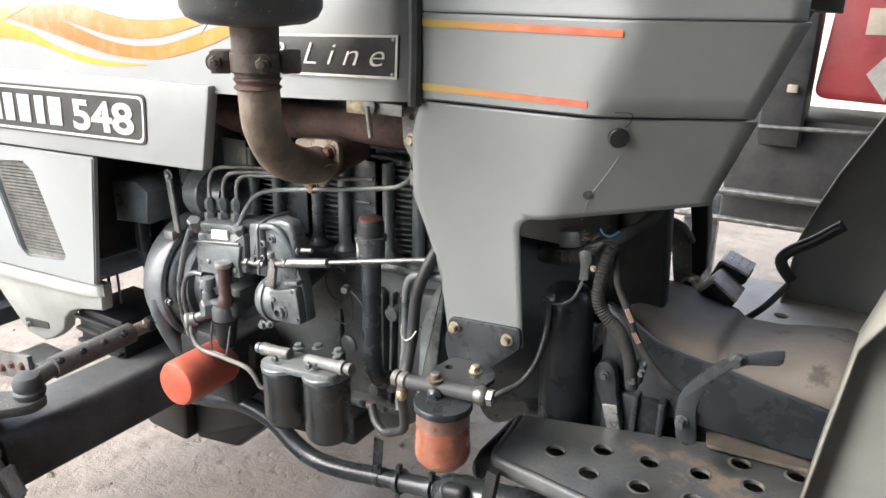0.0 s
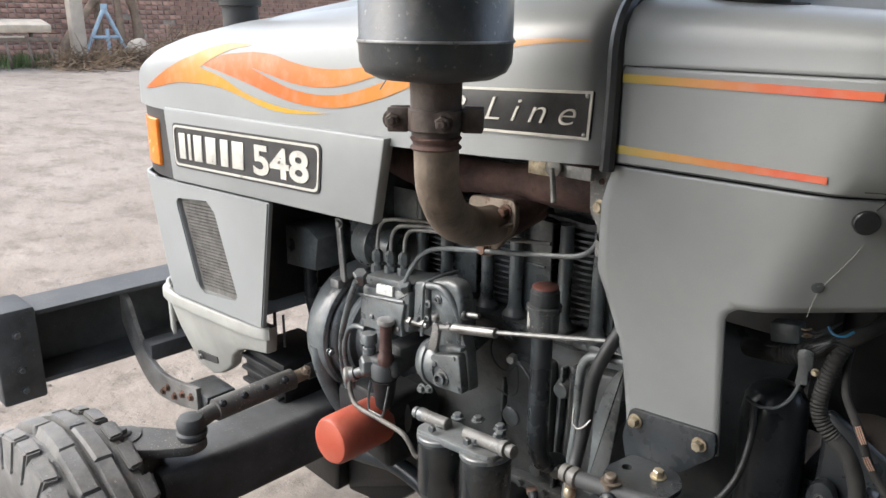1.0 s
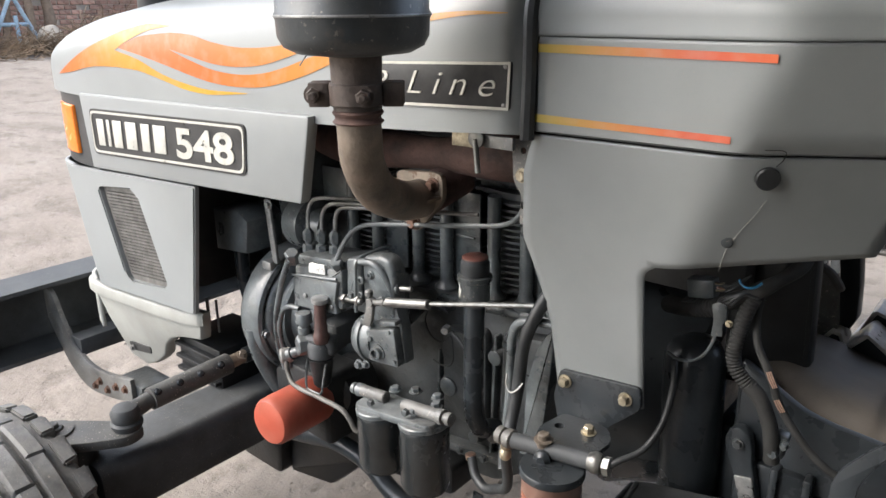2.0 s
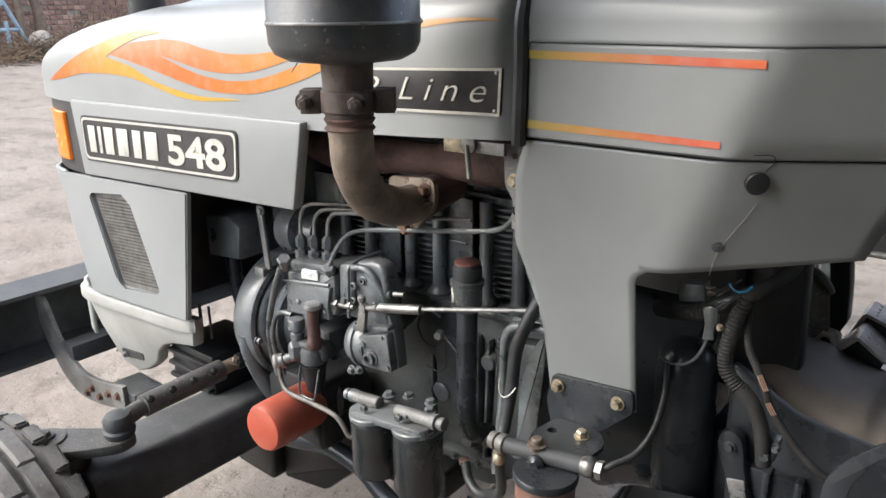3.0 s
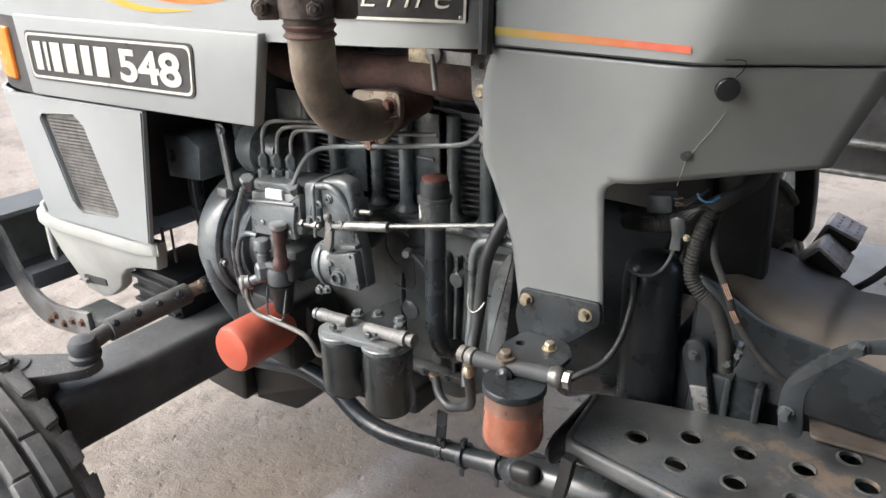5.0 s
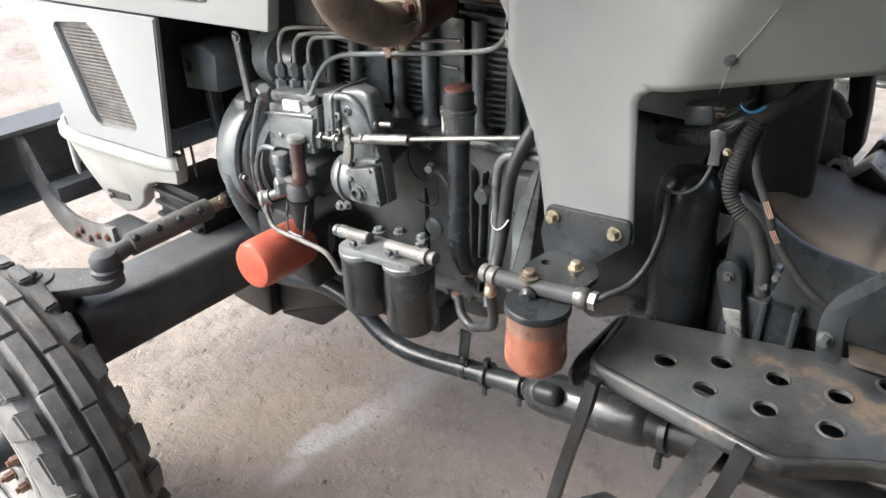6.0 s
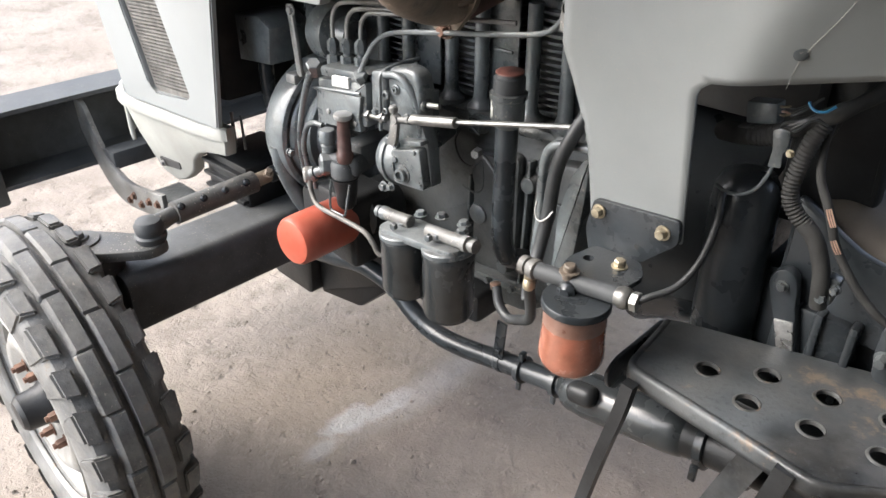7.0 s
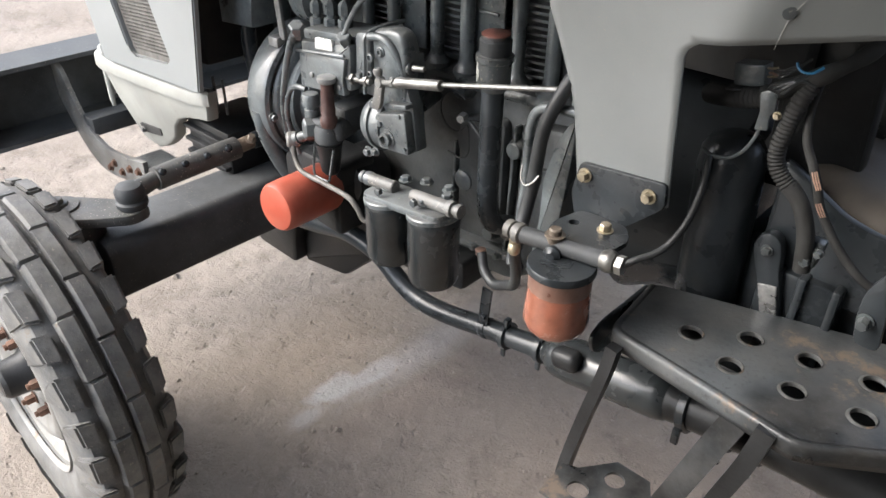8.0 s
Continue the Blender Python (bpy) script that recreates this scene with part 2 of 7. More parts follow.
def part(name, bm, mat, parent=None, label="", angle=38, solid=0.0):
    me = bpy.data.meshes.new(name)
    bmesh.ops.recalc_face_normals(bm, faces=bm.faces)
    bm.to_mesh(me)
    bm.free()
    me.materials.append(mat)
    me.polygons.foreach_set("use_smooth", [True] * len(me.polygons))
    me.set_sharp_from_angle(angle=radians(angle))
    ob = new(name, me)
    if parent:
        ob.parent = parent
    if label:
        ob["label"] = label
    if solid:
        s = ob.modifiers.new("thickness", "SOLIDIFY")
        s.thickness, s.offset = solid, -1
    return ob


def thing(name, label, category, at=(0, 0, 0), group="", kind=""):
    ob = tagged(new(name), label, category, group, kind)
    ob.location = at
    return ob


def frame_of(axis):
    a = Vector(axis).normalized()
    u = a.orthogonal().normalized()
    return u, a.cross(u), a


def box(bm, c, s, bev=0.004, rot=(0, 0, 0), seg=2):
    m = pose(*c, *rot) @ Matrix.Diagonal((*s, 1))
    g = bmesh.ops.create_cube(bm, size=1.0, matrix=m)
    if bev:
        e = list({e for v in g["verts"] for e in v.link_edges})
        bmesh.ops.bevel(bm, geom=e, offset=min(bev, min(s) * 0.45), segments=seg, affect="EDGES", profile=0.5)


def lathe(bm, origin, axis, profile, n=24, cap=True):
    """profile: (radius, height along the axis) pairs."""
    u, v, a = frame_of(axis)
    o = Vector(origin)
    rings = []
    for r, h in profile:
        rings.append([bm.verts.new(o + a * h + (u * math.cos(t) + v * math.sin(t)) * max(r, 1e-4)) for t in (2 * math.pi * i / n for i in range(n))])
    for p, q in zip(rings, rings[1:]):
        for i in range(n):
            bm.faces.new((p[i], p[(i + 1) % n], q[(i + 1) % n], q[i]))
    if cap:
        bm.faces.new(rings[0][::-1])
        bm.faces.new(rings[-1])


def rod(bm, a, b, r, r2=None, n=16):
    a, b = Vector(a), Vector(b)
    k = min(0.15 * r, 0.002)
    h = (b - a).length
    r2 = r if r2 is None else r2
    lathe(bm, a, b - a, [(r - k, 0), (r, k), (r2, h - k), (r2 - k, h)], n)


def spline(pts, sub=6):
    p = [Vector(q) for q in pts]
    p = [2 * p[0] - p[1]] + p + [2 * p[-1] - p[-2]]
    out = []
    for i in range(1, len(p) - 2):
        for k in range(sub):
            t = k / sub
            a, b, c, d = p[i - 1], p[i], p[i + 1], p[i + 2]
            out.append(0.5 * (2 * b + (c - a) * t + (2 * a - 5 * b + 4 * c - d) * t * t + (3 * b - a - 3 * c + d) * t ** 3))
    return out + [p[-2]]


def tube(bm, pts, r, n=10, sub=6, ridges=0.0):
    """A round tube along a smooth line. ridges: depth of corrugations."""
    p = spline(pts, sub)
    u = None
    rings = []
    for i, q in enumerate(p):
        d = (p[min(i + 1, len(p) - 1)] - p[max(i - 1, 0)]).normalized()
        u = d.orthogonal() if u is None else u - d * u.dot(d)
        u.normalize()
        v = d.cross(u)
        rr = (r(i / (len(p) - 1)) if callable(r) else r) + (ridges if i % 2 else 0)
        rings.append([bm.verts.new(q + (u * math.cos(t) + v * math.sin(t)) * rr) for t in (2 * math.pi * k / n for k in range(n))])
    for a, b in zip(rings, rings[1:]):
        for i in range(n):
            bm.faces.new((a[i], a[(i + 1) % n], b[(i + 1) % n], b[i]))
    bm.faces.new(rings[0][::-1])
    bm.faces.new(rings[-1])


def bolt(bm, at, axis, r=0.009, h=0.008, washer=True):
    u, v, a = frame_of(axis)
    o = Vector(at)
    if washer:
        lathe(bm, o, a, [(r * 1.45, 0), (r * 1.45, 0.0018), (r, 0.002)], 16)
    lathe(bm, o + a * 0.0015, a, [(r * 1.05, 0), (r * 1.05, h * 0.85), (r * 0.88, h)], 6)


def prism(bm, poly, y0, y1, bev=0.0, plane="xz", seg=2):
    """poly in the plane's two axes, drawn out along the third from y0 to y1."""
    ax = {"xz": lambda a, b, c: (a, c, b), "xy": lambda a, b, c: (a, b, c), "yz": lambda a, b, c: (c, a, b)}[plane]
    lo = [bm.verts.new(ax(a, b, y0)) for a, b in poly]
    hi = [bm.verts.new(ax(a, b, y1)) for a, b in poly]
    k = len(poly)
    faces = [bm.faces.new(lo[::-1]), bm.faces.new(hi)] + [bm.faces.new((lo[i], lo[(i + 1) % k], hi[(i + 1) % k], hi[i])) for i in range(k)]
    bmesh.ops.recalc_face_normals(bm, faces=faces)
    if bev:
        e = [e for e in {e for f in faces[:2] for e in f.edges}]
        bmesh.ops.bevel(bm, geom=e, offset=bev, segments=seg, affect="EDGES", profile=0.5)


def rounded(poly, r, seg=5):
    """The polygon with its corners rounded."""
    out = []
    k = len(poly)
    for i in range(k):
        p, a, b = Vector(poly[i]), Vector(poly[i - 1]), Vector(poly[(i + 1) % k])
        da, db = (a - p), (b - p)
        ra = min(r, da.length * 0.45, db.length * 0.45)
        s, e = p + da.normalized() * ra, p + db.normalized() * ra
        for j in range(seg + 1):
            t = j / seg
            out.append(tuple((1 - t) ** 2 * s + 2 * t * (1 - t) * p + t * t * e))
    return out


def holed(bm, outer, holes, z0, z1, to=lambda a, b, c: (a, b, c)):
    """A plate between z0 and z1 with real holes through it; to() turns plan and height into a place."""
    tops, bottoms = [], []
    edges = []
    loops = []
    for loop in [outer] + holes:
        vs = [bm.verts.new(to(a, b, z1)) for a, b in loop]
        loops.append(vs)
        edges += [bm.edges.new((vs[i], vs[(i + 1) % len(vs)])) for i in range(len(vs))]
    top = [f for f in bmesh.ops.triangle_fill(bm, use_beauty=True, use_dissolve=False, edges=edges)["geom"] if isinstance(f, bmesh.types.BMFace)]
    lower = []
    for loop, vs in zip([outer] + holes, loops):
        ws = [bm.verts.new(to(a, b, z0)) for a, b in loop]
        lower.append(dict(zip(vs, ws)))
        for i in range(len(vs)):
            j = (i + 1) % len(vs)
            bm.faces.new((vs[i], vs[j], ws[j], ws[i]))
    back = {k: v for d in lower for k, v in d.items()}
    for f in top:
        bm.faces.new([back[v] for v in reversed(f.verts)])


def circle(x, y, r, n=20):
    return [(x + r * math.cos(2 * math.pi * i / n), y + r * math.sin(2 * math.pi * i / n)) for i in range(n)]


def lerp(rows, x):
    """Straight interpolation in rows sorted by their first number."""
    if x <= rows[0][0]:
        return rows[0][1:]
    for p, q in zip(rows, rows[1:]):
        if x <= q[0]:
            t = (x - p[0]) / (q[0] - p[0])
            return tuple(a + (b - a) * t for a, b in zip(p[1:], q[1:]))
    return rows[-1][1:]

# ---- the yard: ground, unseen shed, brick wall ----


def ground_material():
    m = bpy.data.materials.new("worn_earth_floor")
    m.use_nodes = True
    n, l = m.node_tree.nodes, m.node_tree.links
    b = n["Principled BSDF"]
    tc = n.new("ShaderNodeTexCoord")

    def nz(size, detail=6.0, rough=0.6, kind="Noise"):
        t = n.new("ShaderNodeTex" + kind)
        t.inputs["Scale"].default_value = size
        if kind == "Noise":
            t.inputs["Detail"].default_value, t.inputs["Roughness"].default_value = detail, rough
        l.new(tc.outputs["Object"], t.inputs["Vector"])
        return t

    def ramp(fac, lo, hi, a=0.0, c=1.0):
        r = n.new("ShaderNodeMapRange")
        for i, v in enumerate((lo, hi, a, c)):
            r.inputs[i + 1].default_value = v
        l.new(fac, r.inputs[0])
        return r.outputs[0]

    def mix(a, c, fac):
        x = n.new("ShaderNodeMix")
        x.data_type = "RGBA"
        for s, v in ((x.inputs[6], a), (x.inputs[7], c), (x.inputs[0], fac)):
            if isinstance(v, tuple):
                s.default_value = (*v, 1)
            else:
                l.new(v, s)
        return x.outputs[2]

    col = mix((0.186, 0.156, 0.128), (0.266, 0.232, 0.196), ramp(nz(2.2).outputs["Fac"], 0.32, 0.68))
    col = mix(col, (0.130, 0.106, 0.086), ramp(nz(4.2, 8, 0.7).outputs["Fac"], 0.50, 0.64, 0.0, 0.8))
    col = mix(col, (0.32, 0.286, 0.243), ramp(nz(42, 8, 0.8).outputs["Fac"], 0.53, 0.70, 0.0, 0.55))
    col = mix(col, (0.12, 0.10, 0.085), ramp(nz(130, 4, 0.75).outputs["Fac"], 0.56, 0.68, 0.0, 0.5))
    col = mix(col, (0.42, 0.38, 0.33), ramp(nz(260, 2, 0.5).outputs["Fac"], 0.67, 0.71, 0.0, 0.5))
    pit = nz(17, 3, 0.6)
    col = mix(col, (0.09, 0.075, 0.062), ramp(pit.outputs["Fac"], 0.70, 0.76, 0.0, 0.6))
    crack = nz(2.6, 5, 0.6, "Voronoi")
    crack.feature = "DISTANCE_TO_EDGE"
    bend = n.new("ShaderNodeVectorMath")
    bend.operation = "MULTIPLY_ADD"
    l.new(nz(6, 6, 0.7).outputs["Color"], bend.inputs[0])
    bend.inputs[1].default_value = (0.35, 0.35, 0.0)
    l.new(tc.outputs["Object"], bend.inputs[2])
    l.new(bend.outputs[0], crack.inputs["Vector"])
    gap = n.new("ShaderNodeMath")
    gap.operation = "MULTIPLY"
    l.new(ramp(crack.outputs["Distance"], 0.003, 0.010, 1.0, 0.0), gap.inputs[0])
    l.new(ramp(nz(1.7, 3, 0.5).outputs["Fac"], 0.60, 0.64, 0.0, 0.6), gap.inputs[1])
    col = mix(col, (0.085, 0.070, 0.058), gap.outputs[0])
    warp = nz(13, 8, 0.72)

    def patch(cx, cy, rx, ry, soft, rough=0.55):
        """1 inside a ragged oval spot of the floor, 0 outside."""
        mp = n.new("ShaderNodeMapping")
        mp.vector_type = "TEXTURE"
        mp.inputs["Location"].default_value = (cx, cy, 0)
        mp.inputs["Scale"].default_value = (rx, ry, 1)
        l.new(tc.outputs["Object"], mp.inputs["Vector"])
        ln = n.new("ShaderNodeVectorMath")
        ln.operation = "LENGTH"
        l.new(mp.outputs[0], ln.inputs[0])
        ad = n.new("ShaderNodeMath")
        ad.operation = "MULTIPLY_ADD"
        l.new(warp.outputs["Fac"], ad.inputs[0])
        ad.inputs[1].default_value = rough * 4
        l.new(ln.outputs["Value"], ad.inputs[2])
        return ramp(ad.outputs[0], 1.0 + rough * 2 - soft, 1.0 + rough * 2 + soft, 1.0, 0.0)

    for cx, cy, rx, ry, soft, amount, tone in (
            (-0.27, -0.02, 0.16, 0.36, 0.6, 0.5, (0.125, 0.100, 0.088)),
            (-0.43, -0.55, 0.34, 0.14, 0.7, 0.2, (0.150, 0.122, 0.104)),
            (-0.430, -0.185, 0.040, 0.075, 0.26, 0.85, (0.345, 0.345, 0.340)),
            (-0.395, -0.070, 0.034, 0.085, 0.30, 0.75, (0.335, 0.335, 0.330)),
            (-0.400, -0.300, 0.026, 0.060, 0.40, 0.60, (0.32, 0.315, 0.305)),
            (-0.365, 0.12, 0.05, 0.26, 0.5, 0.50, (0.30, 0.292, 0.285)),
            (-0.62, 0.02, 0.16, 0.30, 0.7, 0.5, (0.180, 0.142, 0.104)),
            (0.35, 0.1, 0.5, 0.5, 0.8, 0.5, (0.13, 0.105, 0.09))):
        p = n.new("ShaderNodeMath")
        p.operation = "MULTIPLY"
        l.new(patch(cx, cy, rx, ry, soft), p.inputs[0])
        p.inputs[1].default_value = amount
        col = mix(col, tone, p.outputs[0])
    l.new(col, b.inputs["Base Color"])
    b.inputs["Roughness"].default_value = 0.88
    add = n.new("ShaderNodeMath")
    add.operation = "ADD"
    l.new(nz(14, 8, 0.7).outputs["Fac"], add.inputs[0])
    waves = n.new("ShaderNodeMath")
    waves.operation = "MULTIPLY_ADD"
    l.new(nz(4.5, 4, 0.6).outputs["Fac"], waves.inputs[0])
    waves.inputs[1].default_value = 2.6
    l.new(ramp(nz(150, 4).outputs["Fac"], 0.3, 0.7, 0.0, 0.14), waves.inputs[2])
    l.new(waves.outputs[0], add.inputs[1])
    bp = n.new("ShaderNodeBump")
    bp.inputs["Strength"].default_value, bp.inputs["Distance"].default_value = 0.62, 0.020
    dent = n.new("ShaderNodeMath")
    dent.operation = "SUBTRACT"
    l.new(add.outputs[0], dent.inputs[0])
    l.new(ramp(pit.outputs["Fac"], 0.60, 0.74, 0.0, 0.5), dent.inputs[1])
    l.new(dent.outputs[0], bp.inputs["Height"])
    l.new(bp.outputs[0], b.inputs["Normal"])
    return m


def yard_height(x, y):
    """The floor is level under the tractor and the yard rises gently ahead of it."""
    t = min(max((-x - 1.6) / 11.0, 0.0), 1.0)
    h = 0.80 * t * t * (3 - 2 * t)
    wob = noise.noise((x * 0.8, y * 0.8, 0.3)) * 0.02 * min(1.0, max(0.0, (-x - 1.0) / 3)) if abs(x) < 60 else 0.0
    return h + wob


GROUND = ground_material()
bm = bmesh.new()
xs = [-400, -120, -60, -30] + [-20 + 0.5 * i for i in range(0, 37)] + [-1.5, -1, -0.5, 0, 0.5, 1, 2, 4, 8, 20, 80, 400]
ys = [-400, -100, -40, -20, -12] + [-8 + 0.5 * i for i in range(0, 41)] + [16, 25, 60, 400]
grid = [[bm.verts.new((x, y, yard_height(x, y))) for y in ys] for x in xs]
for i in range(len(xs) - 1):
    for j in range(len(ys) - 1):
        bm.faces.new((grid[i][j], grid[i + 1][j], grid[i + 1][j + 1], grid[i][j + 1]))
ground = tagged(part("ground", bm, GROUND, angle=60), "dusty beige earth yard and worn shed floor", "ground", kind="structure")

# unseen roof and dark walls added to shape the light; front and near side open
SHED = material("grey_shed_sheet", (0.20, 0.195, 0.19), 0.6, 0.2, 0.15, 2, 60, 0.2)
WALL_DARK = material("dark_wall", (0.075, 0.070, 0.065), 0.9, 0.0, 0.2, 1.5, 60, 0.4)
bm = bmesh.new()
box(bm, (1.15, -0.075, 3.95), (8.1, 3.65, 0.06), 0.0)
tagged(part("ceiling", bm, SHED), "unseen grey sheet roof added to shade the tractor", "roof", kind="structure")
bm = bmesh.new()
box(bm, (5.1, 0.0, 1.96), (0.2, 3.4, 3.92), 0.0)
tagged(part("wall_rear", bm, WALL_DARK), "unseen dark rear wall added to hold back light", "wall", kind="structure")
bm = bmesh.new()
box(bm, (2.69, -1.80, 1.96), (5.02, 0.2, 3.92), 0.0)
tagged(part("wall_side", bm, WALL_DARK), "unseen dark side wall added to hold back light", "wall", kind="structure")

# ---- the tractor ----
tractor = thing("tractor", "silver-grey farm tractor with orange flame decals and exposed dark engine", "tractor")

HOOD = [(-1.275, 0.20, 1.334, 1.345), (-1.25, 0.25, 1.333, 1.376), (-1.19, 0.300, 1.332, 1.414), (-1.11, 0.338, 1.331, 1.448),
        (-1.01, 0.360, 1.331, 1.478), (-0.90, 0.368, 1.331, 1.501), (-0.70, 0.370, 1.332, 1.529), (-0.40, 0.366, 1.334, 1.553),
        (-0.10, 0.358, 1.339, 1.572), (0.12, 0.347, 1.348, 1.580), (0.275, 0.338, 1.357, 1.585)]
SQ = 5.0


def hood_y(x, z):
    """The near side of the bonnet at a length and a height."""
    w, zb, zt = lerp(HOOD, x)
    h = min(max((z - zb) / (zt - zb), 0.0), 0.999)
    return -w * (1 - h ** SQ) ** (1 / SQ)


def hood():
    bm = bmesh.new()
    xs = [HOOD[0][0] + (HOOD[-1][0] - HOOD[0][0]) * (i / 44) ** 1.15 for i in range(45)]
    rings = []
    for x in xs:
        w, zb, zt = lerp(HOOD, x)
        ring = []
        for i in range(41):
            t = math.pi * i / 40
            c, s = math.cos(t), math.sin(t)
            y = -w * math.copysign(abs(c) ** (2 / SQ), c)
            z = zb + (zt - zb) * s ** (2 / SQ)
            if abs(y) < 0.19 and x > -0.9:
                z += 0.018 * min(1.0, (0.19 - abs(y)) / 0.012) * min(1, (x + 0.9) / 0.5)
            ring.append(bm.verts.new((x, y, z)))
        rings.append(ring)
    for a, b in zip(rings, rings[1:]):
        for i in range(40):
            bm.faces.new((a[i], a[i + 1], b[i + 1], b[i]))
    bm.faces.new(rings[0])
    # the turned-in lower lip
    for side in (0, 40):
        prev = None
        for r in rings:
            v = r[side].co
            sgn = -1 if side == 0 else 1
            w1 = bm.verts.new((v.x, v.y, v.z - 0.012))
            w2 = bm.verts.new((v.x, v.y - sgn * 0.02, v.z - 0.014))
            if prev:
                bm.faces.new((prev[0], r[side], w1, prev[1]))
                bm.faces.new((prev[1], w1, w2, prev[2]))
            prev = (r[side], w1, w2)
    return part("bonnet", bm, SILVER, tractor, "silver-grey bonnet with orange and yellow flame decals", 50, 0.003)


bonnet = hood()
bm = bmesh.new()
seal = [(-0.345, 1.34), (-0.342, 1.44), (-0.341, 1.505), (-0.322, 1.545), (-0.28, 1.566), (-0.21, 1.572), (-0.19, 1.592), (0.19, 1.592), (0.21, 1.572), (0.28, 1.566), (0.322, 1.545), (0.341, 1.505), (0.342, 1.34)]
tube(bm, [(0.284, y + 0.006 * (1 if y < 0 else -1), z) for y, z in seal], 0.0100, 8, 5)
part("rubber_seal", bm, RUBBER, tractor, "black rubber seal strip")

# bonnet side panel with its name plate
SIDE = [(-0.912, 1.326), (-0.895, 1.155), (-0.153, 1.186), (-0.118, 1.341)]
for sgn in (-1, 1):
    bm = bmesh.new()
    prism(bm, rounded(SIDE, 0.006, 2), sgn * 0.374, sgn * 0.350, 0.004)
    side_panel = part("side_panel", bm, SILVER, tractor)
    if sgn < 0:
        plate_panel = side_panel


def slanted(corners, u, v):
    """A place between four corners (x, z): u along, v up."""
    (ax, az), (bx, bz), (cx, cz), (dx, dz) = corners
    x = (ax * (1 - u) + bx * u) * (1 - v) + (dx * (1 - u) + cx * u) * v
    z = (az * (1 - u) + bz * u) * (1 - v) + (dz * (1 - u) + cz * u) * v
    return x, z


# lower left, lower right, upper right, upper left
PLATE = [(-0.869, 1.192), (-0.299, 1.216), (-0.288, 1.312), (-0.868, 1.295)]


def plate_poly(m):
    k = m / 0.55
    h = m / 0.095
    return rounded([slanted(PLATE, k, h), slanted(PLATE, 1 - k, h), slanted(PLATE, 1 - k, 1 - h), slanted(PLATE, k, 1 - h)], 0.016, 5)


bm = bmesh.new()
prism(bm, plate_poly(0.0), -0.3765, -0.3735)
name_plate = part("name_plate", bm, BADGE, plate_panel, "black name plate with a cream border and raised cream characters")
bm = bmesh.new()
holed(bm, plate_poly(0.004), [plate_poly(0.0085)], -0.3778, -0.3762, lambda a, b, c: (a, c, b))
part("plate_border", bm, BADGE_LINE, plate_panel, "cream border line")


def writing(text, mat, parent, x0, x1, z0, z1, y, shear=0.0, name="lettering", label="", bold=0.0, gap=1.0):
    """Raised characters on the near side, fitted into x0..x1 and z0..z1 (z at both ends)."""
    cu = bpy.data.curves.new(name, "FONT")
    cu.body, cu.extrude, cu.offset, cu.space_character = text, 0.02, bold, gap
    tmp = new(name, cu)
    me = bpy.data.meshes.new_from_object(tmp.evaluated_get(bpy.context.evaluated_depsgraph_get()))
    bpy.data.objects.remove(tmp)
    co = np.empty(len(me.vertices) * 3)
    me.vertices.foreach_get("co", co)
    co = co.reshape(-1, 3)
    lo, hi = co.min(0), co.max(0)
    u = (co[:, 0] - lo[0]) / (hi[0] - lo[0])
    v = (co[:, 1] - lo[1]) / (hi[1] - lo[1])
    d = (co[:, 2] - lo[2]) / max(hi[2] - lo[2], 1e-6)
    out = np.stack([x0 + (x1 - x0) * u + shear * v * (z1[0] - z0[0]), y - 0.002 * d,
                    (z0[0] * (1 - u) + z0[1] * u) * (1 - v) + (z1[0] * (1 - u) + z1[1] * u) * v], 1)
    me.vertices.foreach_set("co", out.ravel())
    me.materials.clear()
    me.materials.append(mat)
    ob = new(name, me)
    ob.parent = parent
    if label:
        ob["label"] = label
    return ob


# the maker's name as plain bars, the number as it is read
for u0, u1 in ((0.054, 0.106), (0.130, 0.153), (0.176, 0.240), (0.270, 0.346), (0.381, 0.436), (0.464, 0.542)):
    bm = bmesh.new()
    prism(bm, [slanted(PLATE, u0, 0.21), slanted(PLATE, u1, 0.21), slanted(PLATE, u1, 0.79), slanted(PLATE, u0, 0.79)], -0.3785, -0.3762, 0.0006)
    part("name_bar", bm, BADGE_LINE, plate_panel)
a0, a1, b0, b1 = slanted(PLATE, 0.610, 0.17), slanted(PLATE, 0.945, 0.17), slanted(PLATE, 0.610, 0.80), slanted(PLATE, 0.945, 0.80)
writing("548", BADGE_LINE, plate_panel, a0[0], a1[0], (a0[1], a1[1]), (b0[1], b1[1]), -0.3762, 0.0, "number", "raised cream figures 548", 0.026)

# plate on the bonnet's rear
LINE = [(-0.05, 1.369), (0.256, 1.377), (0.259, 1.441), (-0.05, 1.431)]
bm = bmesh.new()
prism(bm, rounded(LINE, 0.004, 2), -0.358, -0.336, 0.0008)
line_plate = part("line_plate", bm, BADGE, bonnet, "black plate with a thin cream border and script")
bm = bmesh.new()
inner = [slanted(LINE, k, h) for k, h in ((0.012, 0.06), (0.988, 0.06), (0.988, 0.94), (0.012, 0.94))]
holed(bm, LINE, [inner], -0.3592, -0.3575, lambda a, b, c: (a, c, b))
part("plate_border", bm, BADGE_LINE, bonnet)
for u in (0.975, 0.025):
    for v in (0.1, 0.9):
        bm = bmesh.new()
        x, z = slanted(LINE, u, v)
        lathe(bm, (x, -0.3585, z), (0, -1, 0), [(0.0032, 0), (0.0032, 0.001), (0.001, 0.002)], 10)
        part("rivet", bm, ZINC, bonnet)
